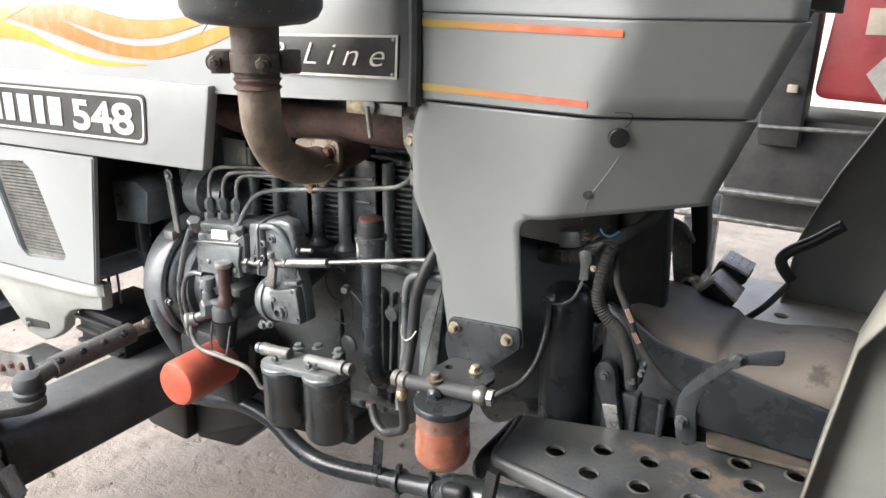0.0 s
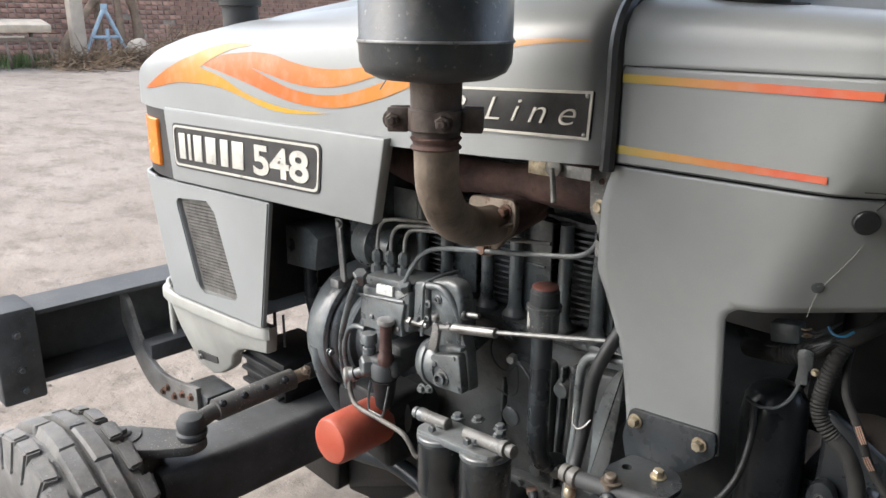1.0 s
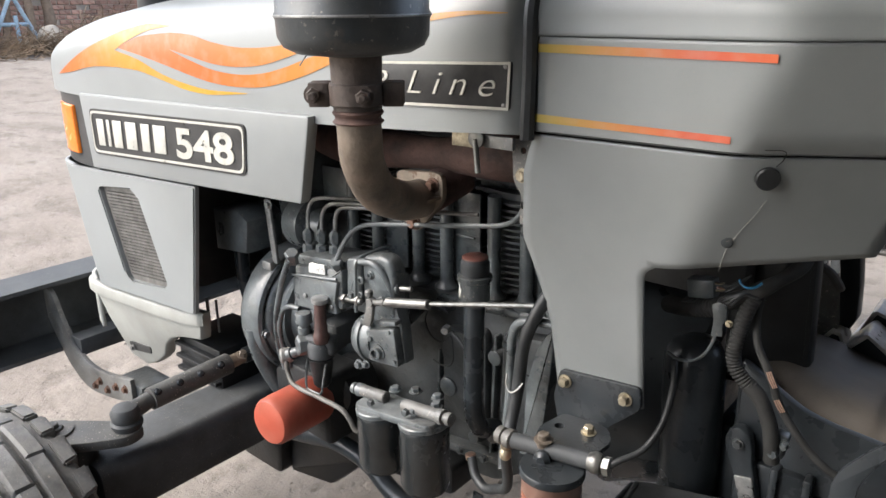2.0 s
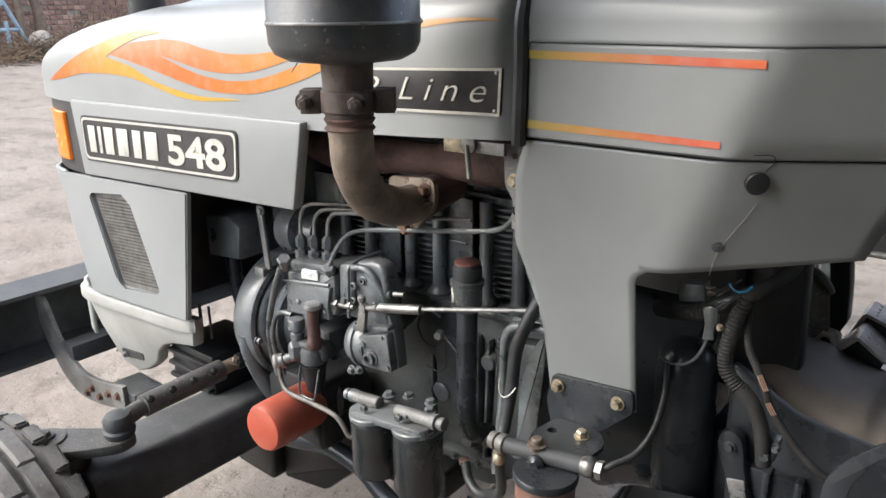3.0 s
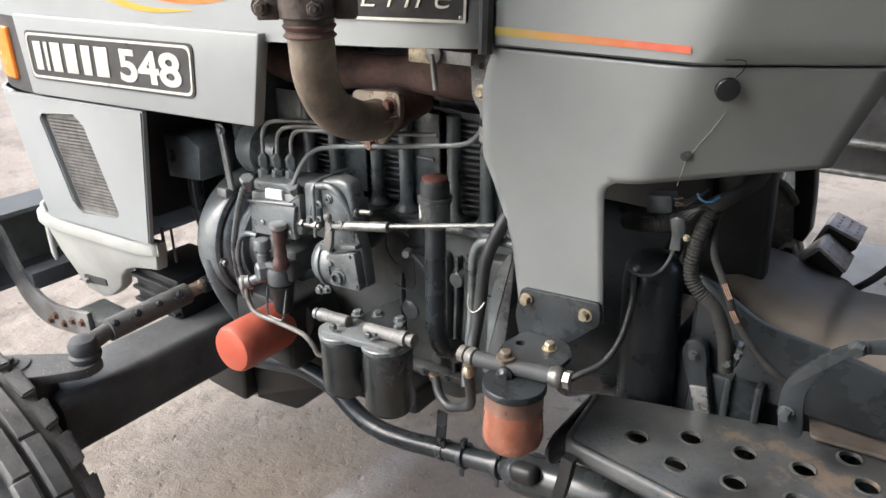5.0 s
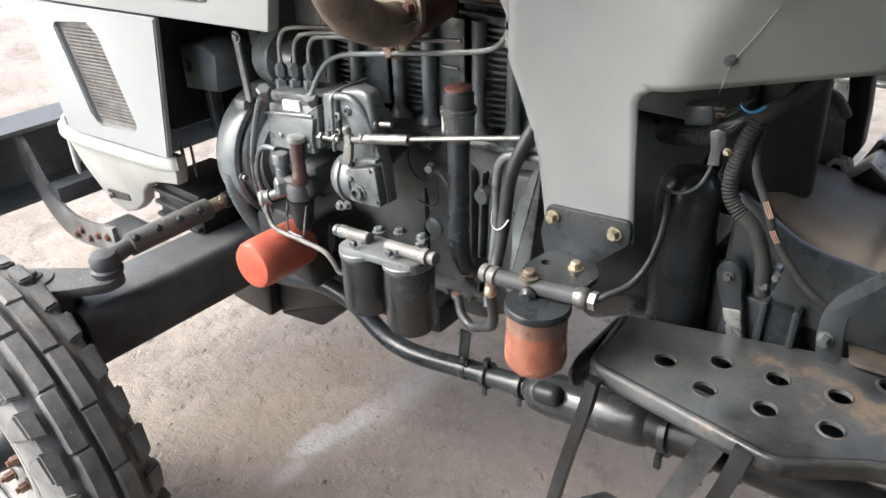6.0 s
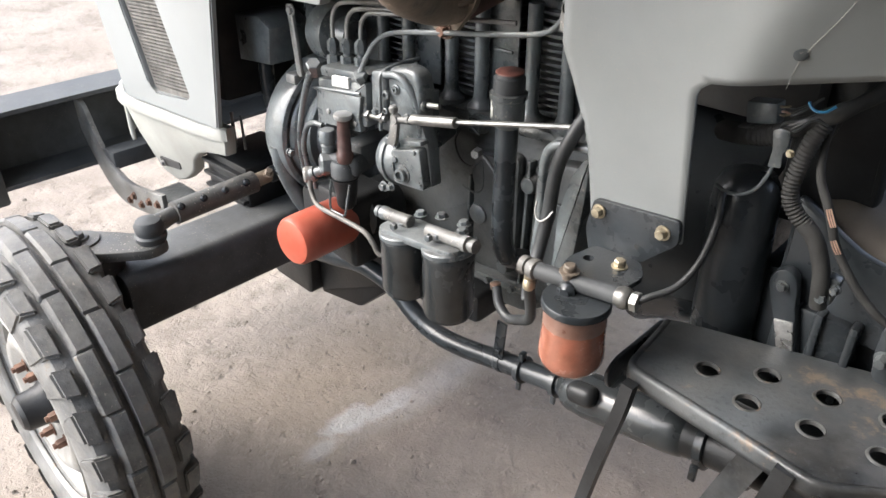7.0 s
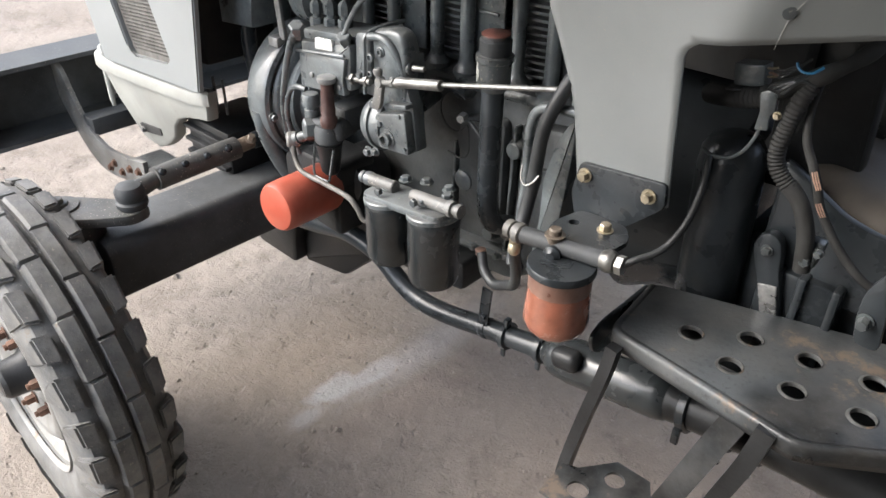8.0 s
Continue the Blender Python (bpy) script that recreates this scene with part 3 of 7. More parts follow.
for text, u0, u1, v1 in (("P", 0.17, 0.275, 0.80), ("Line", 0.43, 0.91, 0.80)):
    a0, a1, b0, b1 = slanted(LINE, u0, 0.28), slanted(LINE, u1, 0.28), slanted(LINE, u0, v1), slanted(LINE, u1, v1)
    writing(text, BADGE_LINE, bonnet, a0[0], a1[0], (a0[1], a1[1]), (b0[1], b1[1]), -0.358, 0.45, "script", "raised cream script", -0.012, 1.5)
bm = bmesh.new()
prism(bm, [slanted(LINE, u, v) for u, v in ((0.315, 0.28), (0.395, 0.28), (0.397, 0.325), (0.317, 0.325))], -0.3597, -0.358)
part("script_dash", bm, BADGE_LINE, bonnet)
# the plate follows the bonnet's taper
for ob in bonnet.children:
    if ob.name.split(".")[0] in ("line_plate", "plate_border", "rivet", "script", "script_dash"):
        for v in ob.data.vertices:
            v.co.y += 0.0475 * (v.co.x + 0.05)


def band(name, rows, mat, surface, parent, off=0.0012):
    """A decal between a lower and an upper line, given as (x, lower, upper), laid on a surface."""
    bm = bmesh.new()
    prev = None
    lo = spline([(x, a, 0) for x, a, b in rows], 6)
    hi = spline([(x, b, 0) for x, a, b in rows], 6)
    for p, q in zip(lo, hi):
        col = []
        for k in range(5):
            x, z = p.x + (q.x - p.x) * k / 4, p.y + (q.y - p.y) * k / 4
            col.append(bm.verts.new((x, surface(x, z) - off, z)))
        if prev:
            for k in range(4):
                bm.faces.new((prev[k], col[k], col[k + 1], prev[k + 1]))
        prev = col
    return part(name, bm, mat, parent)


band("flame_decal", [(-1.022, 1.3625, 1.3635), (-0.94, 1.372, 1.396), (-0.835, 1.388, 1.432), (-0.728, 1.392, 1.460)], FLAME_Y, hood_y, bonnet)
band("flame_decal", [(-0.728, 1.426, 1.460), (-0.69, 1.441, 1.468), (-0.61, 1.466, 1.480), (-0.528, 1.477, 1.478)], FLAME_Y, hood_y, bonnet)
band("flame_decal", [(-0.728, 1.392, 1.426), (-0.64, 1.388, 1.411), (-0.56, 1.375, 1.387), (-0.485, 1.361, 1.373), (-0.41, 1.356, 1.365), (-0.34, 1.360, 1.365), (-0.29, 1.3645, 1.3655)], FLAME_Y, hood_y, bonnet)
band("flame_decal", [(-0.712, 1.431, 1.432), (-0.64, 1.421, 1.454), (-0.575, 1.410, 1.461), (-0.519, 1.400, 1.465)], FLAME_O, hood_y, bonnet)
band("flame_decal", [(-0.519, 1.434, 1.465), (-0.45, 1.423, 1.462), (-0.385, 1.413, 1.451), (-0.315, 1.410, 1.444), (-0.245, 1.416, 1.445), (-0.180, 1.431, 1.452), (-0.12, 1.447, 1.461), (-0.02, 1.472, 1.481), (0.10, 1.489, 1.499), (0.18, 1.499, 1.505), (0.245, 1.502, 1.503)], FLAME_O, hood_y, bonnet)
band("flame_decal", [(-0.519, 1.400, 1.433), (-0.45, 1.387, 1.415), (-0.385, 1.378, 1.402), (-0.315, 1.375, 1.397), (-0.245, 1.379, 1.402), (-0.185, 1.391, 1.415), (-0.12, 1.409, 1.434), (-0.05, 1.434, 1.450), (0.02, 1.455, 1.465)], FLAME_O, hood_y, bonnet)

# lamp surround round the nose, with the amber indicator at the corner
NOSE = [(-0.905, -0.362), (-1.00, -0.356), (-1.085, -0.335), (-1.17, -0.29), (-1.235, -0.20), (-1.255, 0.0), (-1.235, 0.20), (-1.17, 0.29), (-1.085, 0.335), (-1.00, 0.356), (-0.905, 0.362)]


def wrap(name, mat, line, z0, z1, thick, parent, label="", sub=5):
    bm = bmesh.new()
    p = spline([(x, y, 0) for x, y in line], sub)
    prev = None
    for q in p:
        col = [bm.verts.new((q.x, q.y, z)) for z in (z0, z0 + 0.004, z1 - 0.004, z1)]
        if prev:
            for k in range(3):
                bm.faces.new((prev[k], col[k], col[k + 1], prev[k + 1]))
        prev = col
    return part(name, bm, mat, parent, label, 38, thick)


wrap("lamp_surround", MATT, NOSE, 1.150, 1.330, 0.012, tractor, "black headlamp surround")
lamp = [(-0.972, -0.366), (-1.02, -0.362), (-1.065, -0.349), (-1.09, -0.337)]
wrap("indicator_lens", LENS, lamp, 1.178, 1.292, 0.02, tractor, "amber indicator lens")

# grille shell
GRILLE = [(-1.040, 1.143), (-0.484, 1.168), (-0.541, 0.872), (-0.958, 0.846)]
WINDOW = [(-0.897, 1.114), (-0.722, 1.126), (-0.633, 0.908), (-0.815, 0.892)]
for sgn in (-1, 1):
    bm = bmesh.new()
    holed(bm, rounded(GRILLE, 0.008, 3), [rounded(WINDOW, 0.022, 5)], 0.360, 0.372, lambda a, b, c: (a, sgn * c, b))
    bmesh.ops.bevel(bm, geom=[e for e in bm.edges if e.calc_face_angle(0) > 1.0], offset=0.003, segments=2, affect="EDGES")
    part("grille_panel", bm, SILVER, tractor, "silver-grey side panel with a slanted opening")
    bm = bmesh.new()
    prism(bm, WINDOW, sgn * 0.3595, sgn * 0.3545)
    part("grille_mesh", bm, MESHMAT, tractor, "dusty grey grille mesh")
    if sgn < 0:
        bm = bmesh.new()
        for r in range(26):
            for c in range(20):
                x, z = slanted([WINDOW[3], WINDOW[2], WINDOW[1], WINDOW[0]], 0.07 + 0.86 * (c + 0.5 * (r % 2)) / 19.5, 0.05 + 0.90 * (r + 0.5) / 26)
                k = random.uniform(0.8, 1.1)
                tube(bm, [(x - 0.003, -0.3590, z - 0.002 * k), (x, -0.3620, z + 0.001), (x + 0.003, -0.3590, z - 0.002 * k)], 0.0011, 4, 2)
        part("mesh_wire", bm, MESHMAT, tractor, "raised metal mesh louvres")
front = [(-1.030, -0.362), (-1.13, -0.335), (-1.21, -0.22), (-1.235, 0.0), (-1.21, 0.22), (-1.13, 0.335), (-1.030, 0.362)]
fg = wrap("front_grille", SILVER, front, 0.86, 1.145, 0.01, tractor, "silver-grey grille front")
for v in fg.data.vertices:
    v.co.x += 0.010 + 0.27 * (1.145 - v.co.z)

def smooth(a, b, x):
    t = min(max((x - a) / (b - a), 0.0), 1.0)
    return t * t * (3 - 2 * t)


# tray below the grille
TRAY = [(-1.045, 0.832), (-0.548, 0.866), (-0.556, 0.802), (-0.584, 0.797), (-0.642, 0.785), (-0.69, 0.765), (-0.735, 0.732), (-0.768, 0.690), (-0.80, 0.667), (-0.85, 0.636), (-0.91, 0.612), (-0.980, 0.620), (-1.010, 0.735)]
for s in (-1, 1):
    bm = bmesh.new()
    prism(bm, TRAY, s * 0.356, s * 0.325, 0.006)
    for v in bm.verts:
        v.co.y -= s * 0.28 * max(0.0, 0.785 - v.co.z)
    tray = part("lower_tray", bm, CREAM, tractor, "cream-grey painted lower tray")
    bm = bmesh.new()
    prism(bm, rounded([(-0.955, 0.646), (-0.845, 0.668), (-0.835, 0.692), (-0.95, 0.674)], 0.006, 3), s * 0.3580, s * 0.352)
    for v in bm.verts:
        v.co.y -= s * 0.28 * (0.785 - v.co.z)
    part("tray_slot", bm, MATT, tray, "dark slot in the tray")
    bm = bmesh.new()
    bolt(bm, (-0.93, s * 0.328, 0.662), (0, s, 0), 0.006, 0.006)
    part("slot_bolt", bm, GREYBAR, tray)
wrap("tray_front", CREAM, [(-1.035, -0.350), (-1.12, -0.31), (-1.19, -0.18), (-1.205, 0.0), (-1.19, 0.18), (-1.12, 0.31), (-1.035, 0.350)], 0.70, 0.835, 0.01, tractor)
bm = bmesh.new()
LEDGE = [(-0.552, -0.345), (-0.575, -0.353), (-0.75, -0.358), (-0.95, -0.358), (-1.04, -0.350), (-1.10, -0.318), (-1.19, -0.18), (-1.21, 0.0)]
line = spline([(x, y, 0) for x, y in LEDGE], 5)
prev = None
for k, p in enumerate(line):
    d = (line[min(k + 1, len(line) - 1)] - line[max(k - 1, 0)]).normalized()
    out = Vector((d.y, -d.x, 0)) * -1
    z = 0.868 + 0.062 * (p.x + 0.55) + 0.004 * smooth(-0.60, -0.56, p.x)
    col = [bm.verts.new(p + out * o + Vector((0, 0, z + h))) for o, h in ((-0.012, -0.003), (0.003, -0.003), (0.007, -0.006), (0.0085, -0.010), (0.0095, -0.030), (0.0085, -0.034), (0.001, -0.036), (-0.006, -0.040))]
    if prev:
        for a, b, c, d2 in zip(prev, prev[1:], col[1:], col):
            bm.faces.new((a, b, c, d2))
    prev = col
part("tray_rim", bm, CREAM, tractor, "", 60, 0.004)

# ---- cowl: tank cover, stripe panel, lower skirt ----


def cowl_y(x, z):
    """The near side of the cowl: flat at the front, turned in behind a slanting crease."""
    yf = -0.332 if z > 1.35 else -0.326 + (1.35 - z) * 0.165
    crease = 0.493 + max(z - 1.19, 0.35 * (z - 1.19)) * 0.40 if z > 1.15 else 0.4874
    k = 0.013
    d = x - crease
    bend = 0.0 if d < -k else (d if d > k else (d + k) ** 2 / (4 * k))
    return yf + 0.62 * bend


def sheet(name, rows, mat, parent, label="", thick=0.004, angle=50):
    """rows: for each height (z at the front, z at the rear, x front, x rear); a skin on cowl_y."""
    bm = bmesh.new()
    prev = None
    for za, zb, xa, xb in rows:
        line = []
        for i in range(25):
            x = xa + (xb - xa) * i / 24
            z = za + (zb - za) * i / 24
            line.append(bm.verts.new((x, cowl_y(x, z), z)))
        if prev:
            for i in range(24):
                bm.faces.new((prev[i], prev[i + 1], line[i + 1], line[i]))
        prev = line
    return part(name, bm, mat, parent, label, angle, thick)


def cowl_rear(z):
    return 0.693 + (z - 1.22) * 0.40


# stripe panel
sheet("stripe_panel", [(z, z, 0.291, cowl_rear(z) - 0.005) for z in (1.3495, 1.353, 1.38, 1.41, 1.44, 1.469, 1.4735)], SILVER, tractor, "silver-grey panel with two yellow to red stripes")
stripe_panel = bpy.data.objects["stripe_panel"]
# Dark strips added behind the seams so that no light shows through.
for za, zb in ((1.332, 1.368), (1.458, 1.488)):
    strip = sheet("seam_strip", [(z, z, 0.30, cowl_rear(z) - 0.012) for z in (za, zb)], MATT, tractor)
    strip.location.y = 0.012
band("stripe_decal", [(0.294, 1.454, 1.4645), (0.44, 1.4535, 1.4635), (0.591, 1.4525, 1.4615)], STRIPE, cowl_y, stripe_panel, 0.0015)
band("stripe_decal", [(0.289, 1.364, 1.375), (0.42, 1.3635, 1.3725), (0.551, 1.3625, 1.3705)], STRIPE, cowl_y, stripe_panel, 0.0015)

# tank cover over it
bm = bmesh.new()
prev = None
prof = [(0.0, 1.476), (0.002, 1.480), (0.0, 1.500), (0.004, 1.525), (0.016, 1.543), (0.036, 1.553), (0.06, 1.557), (0.12, 1.560), (0.16, 1.560), (0.18, 1.577), (0.335, 1.581)]
cols = [0.291, 0.294] + [0.30 + i * 0.022 for i in range(23)]
grid = []
for x in cols:
    line = []
    for dy, z in prof:
        zz = z - 0.006 if x == 0.291 else z
        xx = min(x, cowl_rear(z) + 0.008)
        zz -= 0.075 * max(0.0, xx - 0.30) * smooth(1.49, 1.555, z)
        line.append(bm.verts.new((xx, min(cowl_y(xx, 1.47) + dy - 0.003, 0.0), zz)))
    grid.append(line)
for a, b in zip(grid, grid[1:]):
    for i in range(len(prof) - 1):
        bm.faces.new((a[i], b[i], b[i + 1], a[i + 1]))
bmesh.ops.mirror(bm, geom=bm.verts[:] + bm.edges[:] + bm.faces[:], axis="Y", merge_dist=0.001)
part("tank_cover", bm, SILVER, tractor, "silver-grey tank cover", 45, 0.004)

# lower skirt: a tongue down to the bracket and a wing behind the notch, one skin
bm = bmesh.new()
LEFT = [(0.97, 0.301), (1.07, 0.295), (1.148, 0.271), (1.19, 0.256), (1.30, 0.266), (1.346, 0.287)]
up = [1.346, 1.342, 1.32, 1.29, 1.26, 1.235, 1.21, 1.195, 1.185]
down = [1.180, 1.174, 1.165, 1.15, 1.12, 1.09, 1.06, 1.03, 1.0, 0.985, 0.965, 0.945]
NX = 0.462
prev = None
for z in up + down:
    tilt = smooth(1.15, 1.0, z)
    xb = NX if z >= 1.185 else 0.4450 + 0.0170 * (max(0.0, z - 1.165) / 0.02) ** 2
    xa = lerp(LEFT, z)[0]
    line = []
    for i in range(15):
        u = i / 14
        x, zz = xa + (xb - xa) * u, z - tilt * (0.010 - 0.016 * u)
        line.append(bm.verts.new((x, cowl_y(x, zz), zz)))
    if z >= 1.185:
        k = (z - 1.185) / (1.346 - 1.185)
        zr = 1.218 + (1.346 - 1.218) * k
        for i in range(1, 15):
            u = i / 14
            x, zz = NX + (cowl_rear(zr) - NX) * u, z + (zr - z) * u
            line.append(bm.verts.new((x, cowl_y(x, zz), zz)))
    if prev:
        for i in range(min(len(line), len(prev)) - 1):
            bm.faces.new((prev[i], prev[i + 1], line[i + 1], line[i]))
    prev = line
part("skirt_panel", bm, SILVER, tractor, "silver-grey lower cowl panel with a notch", 50, 0.004)
# far side and back of the cowl
bm = bmesh.new()
prev = None
for z in (1.0, 1.10, 1.18, 1.22, 1.30, 1.38, 1.47):
    xr = 0.45 if z < 1.19 else cowl_rear(z) - 0.12
    line = [bm.verts.new((0.30 + (xr - 0.30) * i / 16, -cowl_y(0.30 + (xr - 0.30) * i / 16, z), z)) for i in range(17)]
    if prev:
        for i in range(16):
            bm.faces.new((prev[i], prev[i + 1], line[i + 1], line[i]))
    prev = line
part("far_panel", bm, SILVER, tractor, "", 50, 0.004)
bm = bmesh.new()
prism(bm, [(0.32, 1.22), (0.58, 1.24), (0.66, 1.46), (0.32, 1.46)], -0.18, 0.24, 0.01)
part("fuel_tank", bm, MATT, tractor, "dark fuel tank inside the cowl")

# ---- front wheels, axle, bumper ----


def tyre_mesh(bm):
    """Ribbed front tyre about the Y axis, with cut ribs and shoulder lugs."""
    n = 560
    # (radius, across, rib number or None)
    side = [(0.206, 0.062, None), (0.216, 0.072, None), (0.258, 0.084, None), (0.30, 0.087, None), (0.335, 0.080, None), (0.350, 0.070, None), (0.355, 0.054, None), (0.354, 0.041, None)]
    prof = [(r, -y, k) for r, y, k in side] + [(0.367, -0.0375, 1), (0.3725, -0.0345, 1), (0.374, -0.009, 1), (0.369, -0.0055, None), (0.358, -0.0045, None),
            (0.358, 0.0045, None), (0.369, 0.0055, None), (0.374, 0.009, 2), (0.3725, 0.0345, 2), (0.367, 0.0375, 2)] + side[::-1]
    rings = []
    for r, y, rib in prof:
        ring = []
        for i in range(n):
            t = 2 * math.pi * i / n
            rr = r
            yy = y
            if rib and (i + 14 * rib) % 28 == 0:
                rr -= 0.008
            elif rib:
                yy = y + (0.0022 if ((i + 14 * rib) // 28) % 2 else -0.0022)
            ring.append(bm.verts.new((rr * math.cos(t), yy, rr * math.sin(t))))
        rings.append(ring)
    for a, b in zip(rings, rings[1:]):
        for i in range(n):
            bm.faces.new((a[i], a[(i + 1) % n], b[(i + 1) % n], b[i]))


def lug_mesh(side, wide):
    """One chunky shoulder block at the angle 0."""
    bm = bmesh.new()
    vs = []
    for u, (ra, ya) in ((-1, (0.3660, 0.051)), (-1, (0.361, 0.080)), (-1, (0.286, 0.0925)), (-1, (0.340, 0.056)),
                        (1, (0.3690, 0.051)), (1, (0.365, 0.083)), (1, (0.316, 0.0930)), (1, (0.340, 0.056))):
        a = u * (wide if ra > 0.33 else wide * 0.55) / 0.37 / 1.7 + (0.022 if ya > 0.07 else 0.0)
        vs.append(bm.verts.new((ra * math.cos(a), side * ya, ra * math.sin(a))))
    A, B = vs[:4], vs[4:]
    bm.faces.new(A), bm.faces.new(B[::-1])
    for j in range(4):
        bm.faces.new((A[j], B[j], B[(j + 1) % 4], A[(j + 1) % 4]))
    bmesh.ops.recalc_face_normals(bm, faces=bm.faces)
    bmesh.ops.bevel(bm, geom=bm.edges[:], offset=0.0042, segments=2, affect="EDGES")
    me = bpy.data.meshes.new("tread_lug")
    bm.to_mesh(me)
    bm.free()
    me.materials.append(TYRE)
    return me


LUGS = [(side, [lug_mesh(side, w) for w in (0.056, 0.046)]) for side in (-1, 1)]


def front_wheel(y, sgn, yaw=0.0):
    w = new("front_wheel")
    w.parent = tractor
    w.matrix_basis = pose(-0.600, y, 0.383, 0, 0, yaw) @ Matrix.Diagonal((1.03, -sgn * 1.03, 1.03, 1))
    bm = bmesh.new()
    tyre_mesh(bm)
    part("tyre", bm, TYRE, w, "worn black ribbed tyre dusty with mud", 30)
    for side, meshes in LUGS:
        for k in range(28):
            lug = new("tread_lug", meshes[k % 2])
            lug.parent = w
            lug.matrix_basis = pose(0, 0, 0, 0, 360.0 / 28 * k + (6.4 if side > 0 else 0.0), 0)
    bm = bmesh.new()
    lathe(bm, (0, 0, 0), (0, -1, 0), [(r - 0.006, h) for r, h in [(0.214, 0.070), (0.224, 0.078), (0.226, 0.070), (0.214, 0.058), (0.198, 0.050), (0.190, 0.030), (0.188, 0.0), (0.190, -0.03), (0.200, -0.05), (0.216, -0.060), (0.226, -0.072), (0.222, -0.078), (0.212, -0.070)]], 64, cap=False)
    part("rim", bm, RIM, w, "silver painted steel rim with dust and rust", 40, 0.004)
    bm = bmesh.new()
    lathe(bm, (0, 0, 0), (0, -1, 0), [(0.186, 0.022), (0.174, 0.032), (0.158, 0.056), (0.142, 0.066), (0.122, 0.064), (0.105, 0.054), (0.075, 0.052), (0.050, 0.044)], 64, cap=False)
    part("wheel_disc", bm, RIM, w, "dished silver wheel disc", 40, 0.006)
    bm = bmesh.new()
    lathe(bm, (0, 0, 0), (0, -1, 0), [(0.052, -0.02), (0.052, 0.045), (0.042, 0.060), (0.038, 0.100), (0.030, 0.108), (0.0, 0.110)], 32)
    part("hub", bm, SOOT, w, "dark greasy wheel hub")
    for i in range(6):
        bm = bmesh.new()
        t = 2 * math.pi * i / 6 + 0.3
        bolt(bm, (0.088 * math.cos(t), -0.054, 0.088 * math.sin(t)), (0, -1, 0), 0.010, 0.018)
        lathe(bm, (0.088 * math.cos(t), -0.068, 0.088 * math.sin(t)), (0, -1, 0), [(0.006, 0), (0.006, 0.012)], 10)
        part("wheel_bolt", bm, RUSTBOLT, w, "rusty wheel bolt")
    return w


front_wheel(-0.775, -1, -0.5)
front_wheel(0.775, 1, 0.0)

# axle beam and steering
bm = bmesh.new()
AX = [(-0.60, 0.545), (-0.46, 0.545), (-0.455, 0.56), (-0.455, 0.650), (-0.47, 0.668), (-0.59, 0.668), (-0.605, 0.650), (-0.605, 0.56)]
prism(bm, rounded(AX, 0.055, 6), -0.66, 0.66, 0.01)
part("axle_beam", bm, FRAME, tractor, "black front axle beam")
for s in (-1, 1):
    bm = bmesh.new()
    lathe(bm, (-0.54, s * 0.665, 0.30), (0, 0, 1), [(0.032, 0), (0.036, 0.02), (0.036, 0.36), (0.042, 0.37), (0.042, 0.40), (0.03, 0.41)], 24)
    rod(bm, (-0.535, s * 0.665, 0.368), (-0.527, s * 0.79, 0.368), 0.035, 0.03)
    part("spindle", bm, FRAME, tractor)
    bm = bmesh.new()
    prism(bm, rounded([(-0.64, s * 0.70), (-0.60, s * 0.645), (-0.50, s * 0.57), (-0.455, s * 0.555), (-0.44, s * 0.60), (-0.50, s * 0.68), (-0.56, s * 0.725), (-0.62, s * 0.735)], 0.03, 4), 0.700, 0.722, 0.004, "xy")
    part("steering_arm", bm, STEER, tractor, "black flat steering arm")
    bm = bmesh.new()
    lathe(bm, (-0.575, s * 0.685, 0.720), (0, 0, 1), [(0.038, 0), (0.038, 0.006), (0.020, 0.008), (0.018, 0.012), (0.0, 0.013)], 24)
    bolt(bm, (-0.575, s * 0.685, 0.730), (0, 0, 1), 0.012, 0.010)
    part("arm_cap", bm, STEER, tractor)
bm = bmesh.new()
lathe(bm, (-0.478, -0.583, 0.715), (0, 0, 1), [(0.016, -0.02), (0.024, 0.0), (0.030, 0.012), (0.031, 0.020), (0.026, 0.024), (0.028, 0.028), (0.029, 0.042), (0.023, 0.052), (0.012, 0.056), (0.0, 0.057)], 24)
part("ball_joint", bm, FRAME, tractor, "black tie rod ball joint")
bm = bmesh.new()
rod(bm, (-0.478, -0.575, 0.750), (-0.485, -0.525, 0.756), 0.019, 0.017)
tube(bm, [(-0.485, -0.525, 0.756), (-0.487, -0.45, 0.757), (-0.489, -0.37, 0.758), (-0.49, -0.335, 0.758)], 0.0235, 18, 6)
rod(bm, (-0.49, -0.335, 0.758), (-0.49, -0.315, 0.758), 0.012)
part("tie_rod", bm, STEER, tractor, "black greasy tie rod")
for k in range(4):
    bm = bmesh.new()
    y = -0.515 + 0.05 * k
    lathe(bm, (-0.487 + 0.0145, y, 0.756 + 0.0145), (0.7, 0, 0.7), [(0.008, 0), (0.008, 0.006), (0.004, 0.009)], 10)
    part("rod_lug", bm, BLACK, tractor)
bm = bmesh.new()
rod(bm, (-0.49, -0.335, 0.758), (-0.49, -0.295, 0.76), 0.015)
bolt(bm, (-0.478, -0.305, 0.77), (0.5, 0, 0.8), 0.008, 0.012)
part("rod_clamp", bm, RUST, tractor, "rusty tie rod clamp")
bm = bmesh.new()
rod(bm, (-0.49, -0.295, 0.76), (-0.48, -0.12, 0.77), 0.018)
part("inner_rod", bm, BLACK, tractor)
bm = bmesh.new()
box(bm, (-0.47, -0.23, 0.70), (0.035, 0.03, 0.11), 0.006, (10, 0, 0))
bolt(bm, (-0.452, -0.235, 0.735), (1, -0.3, 0), 0.010, 0.012)
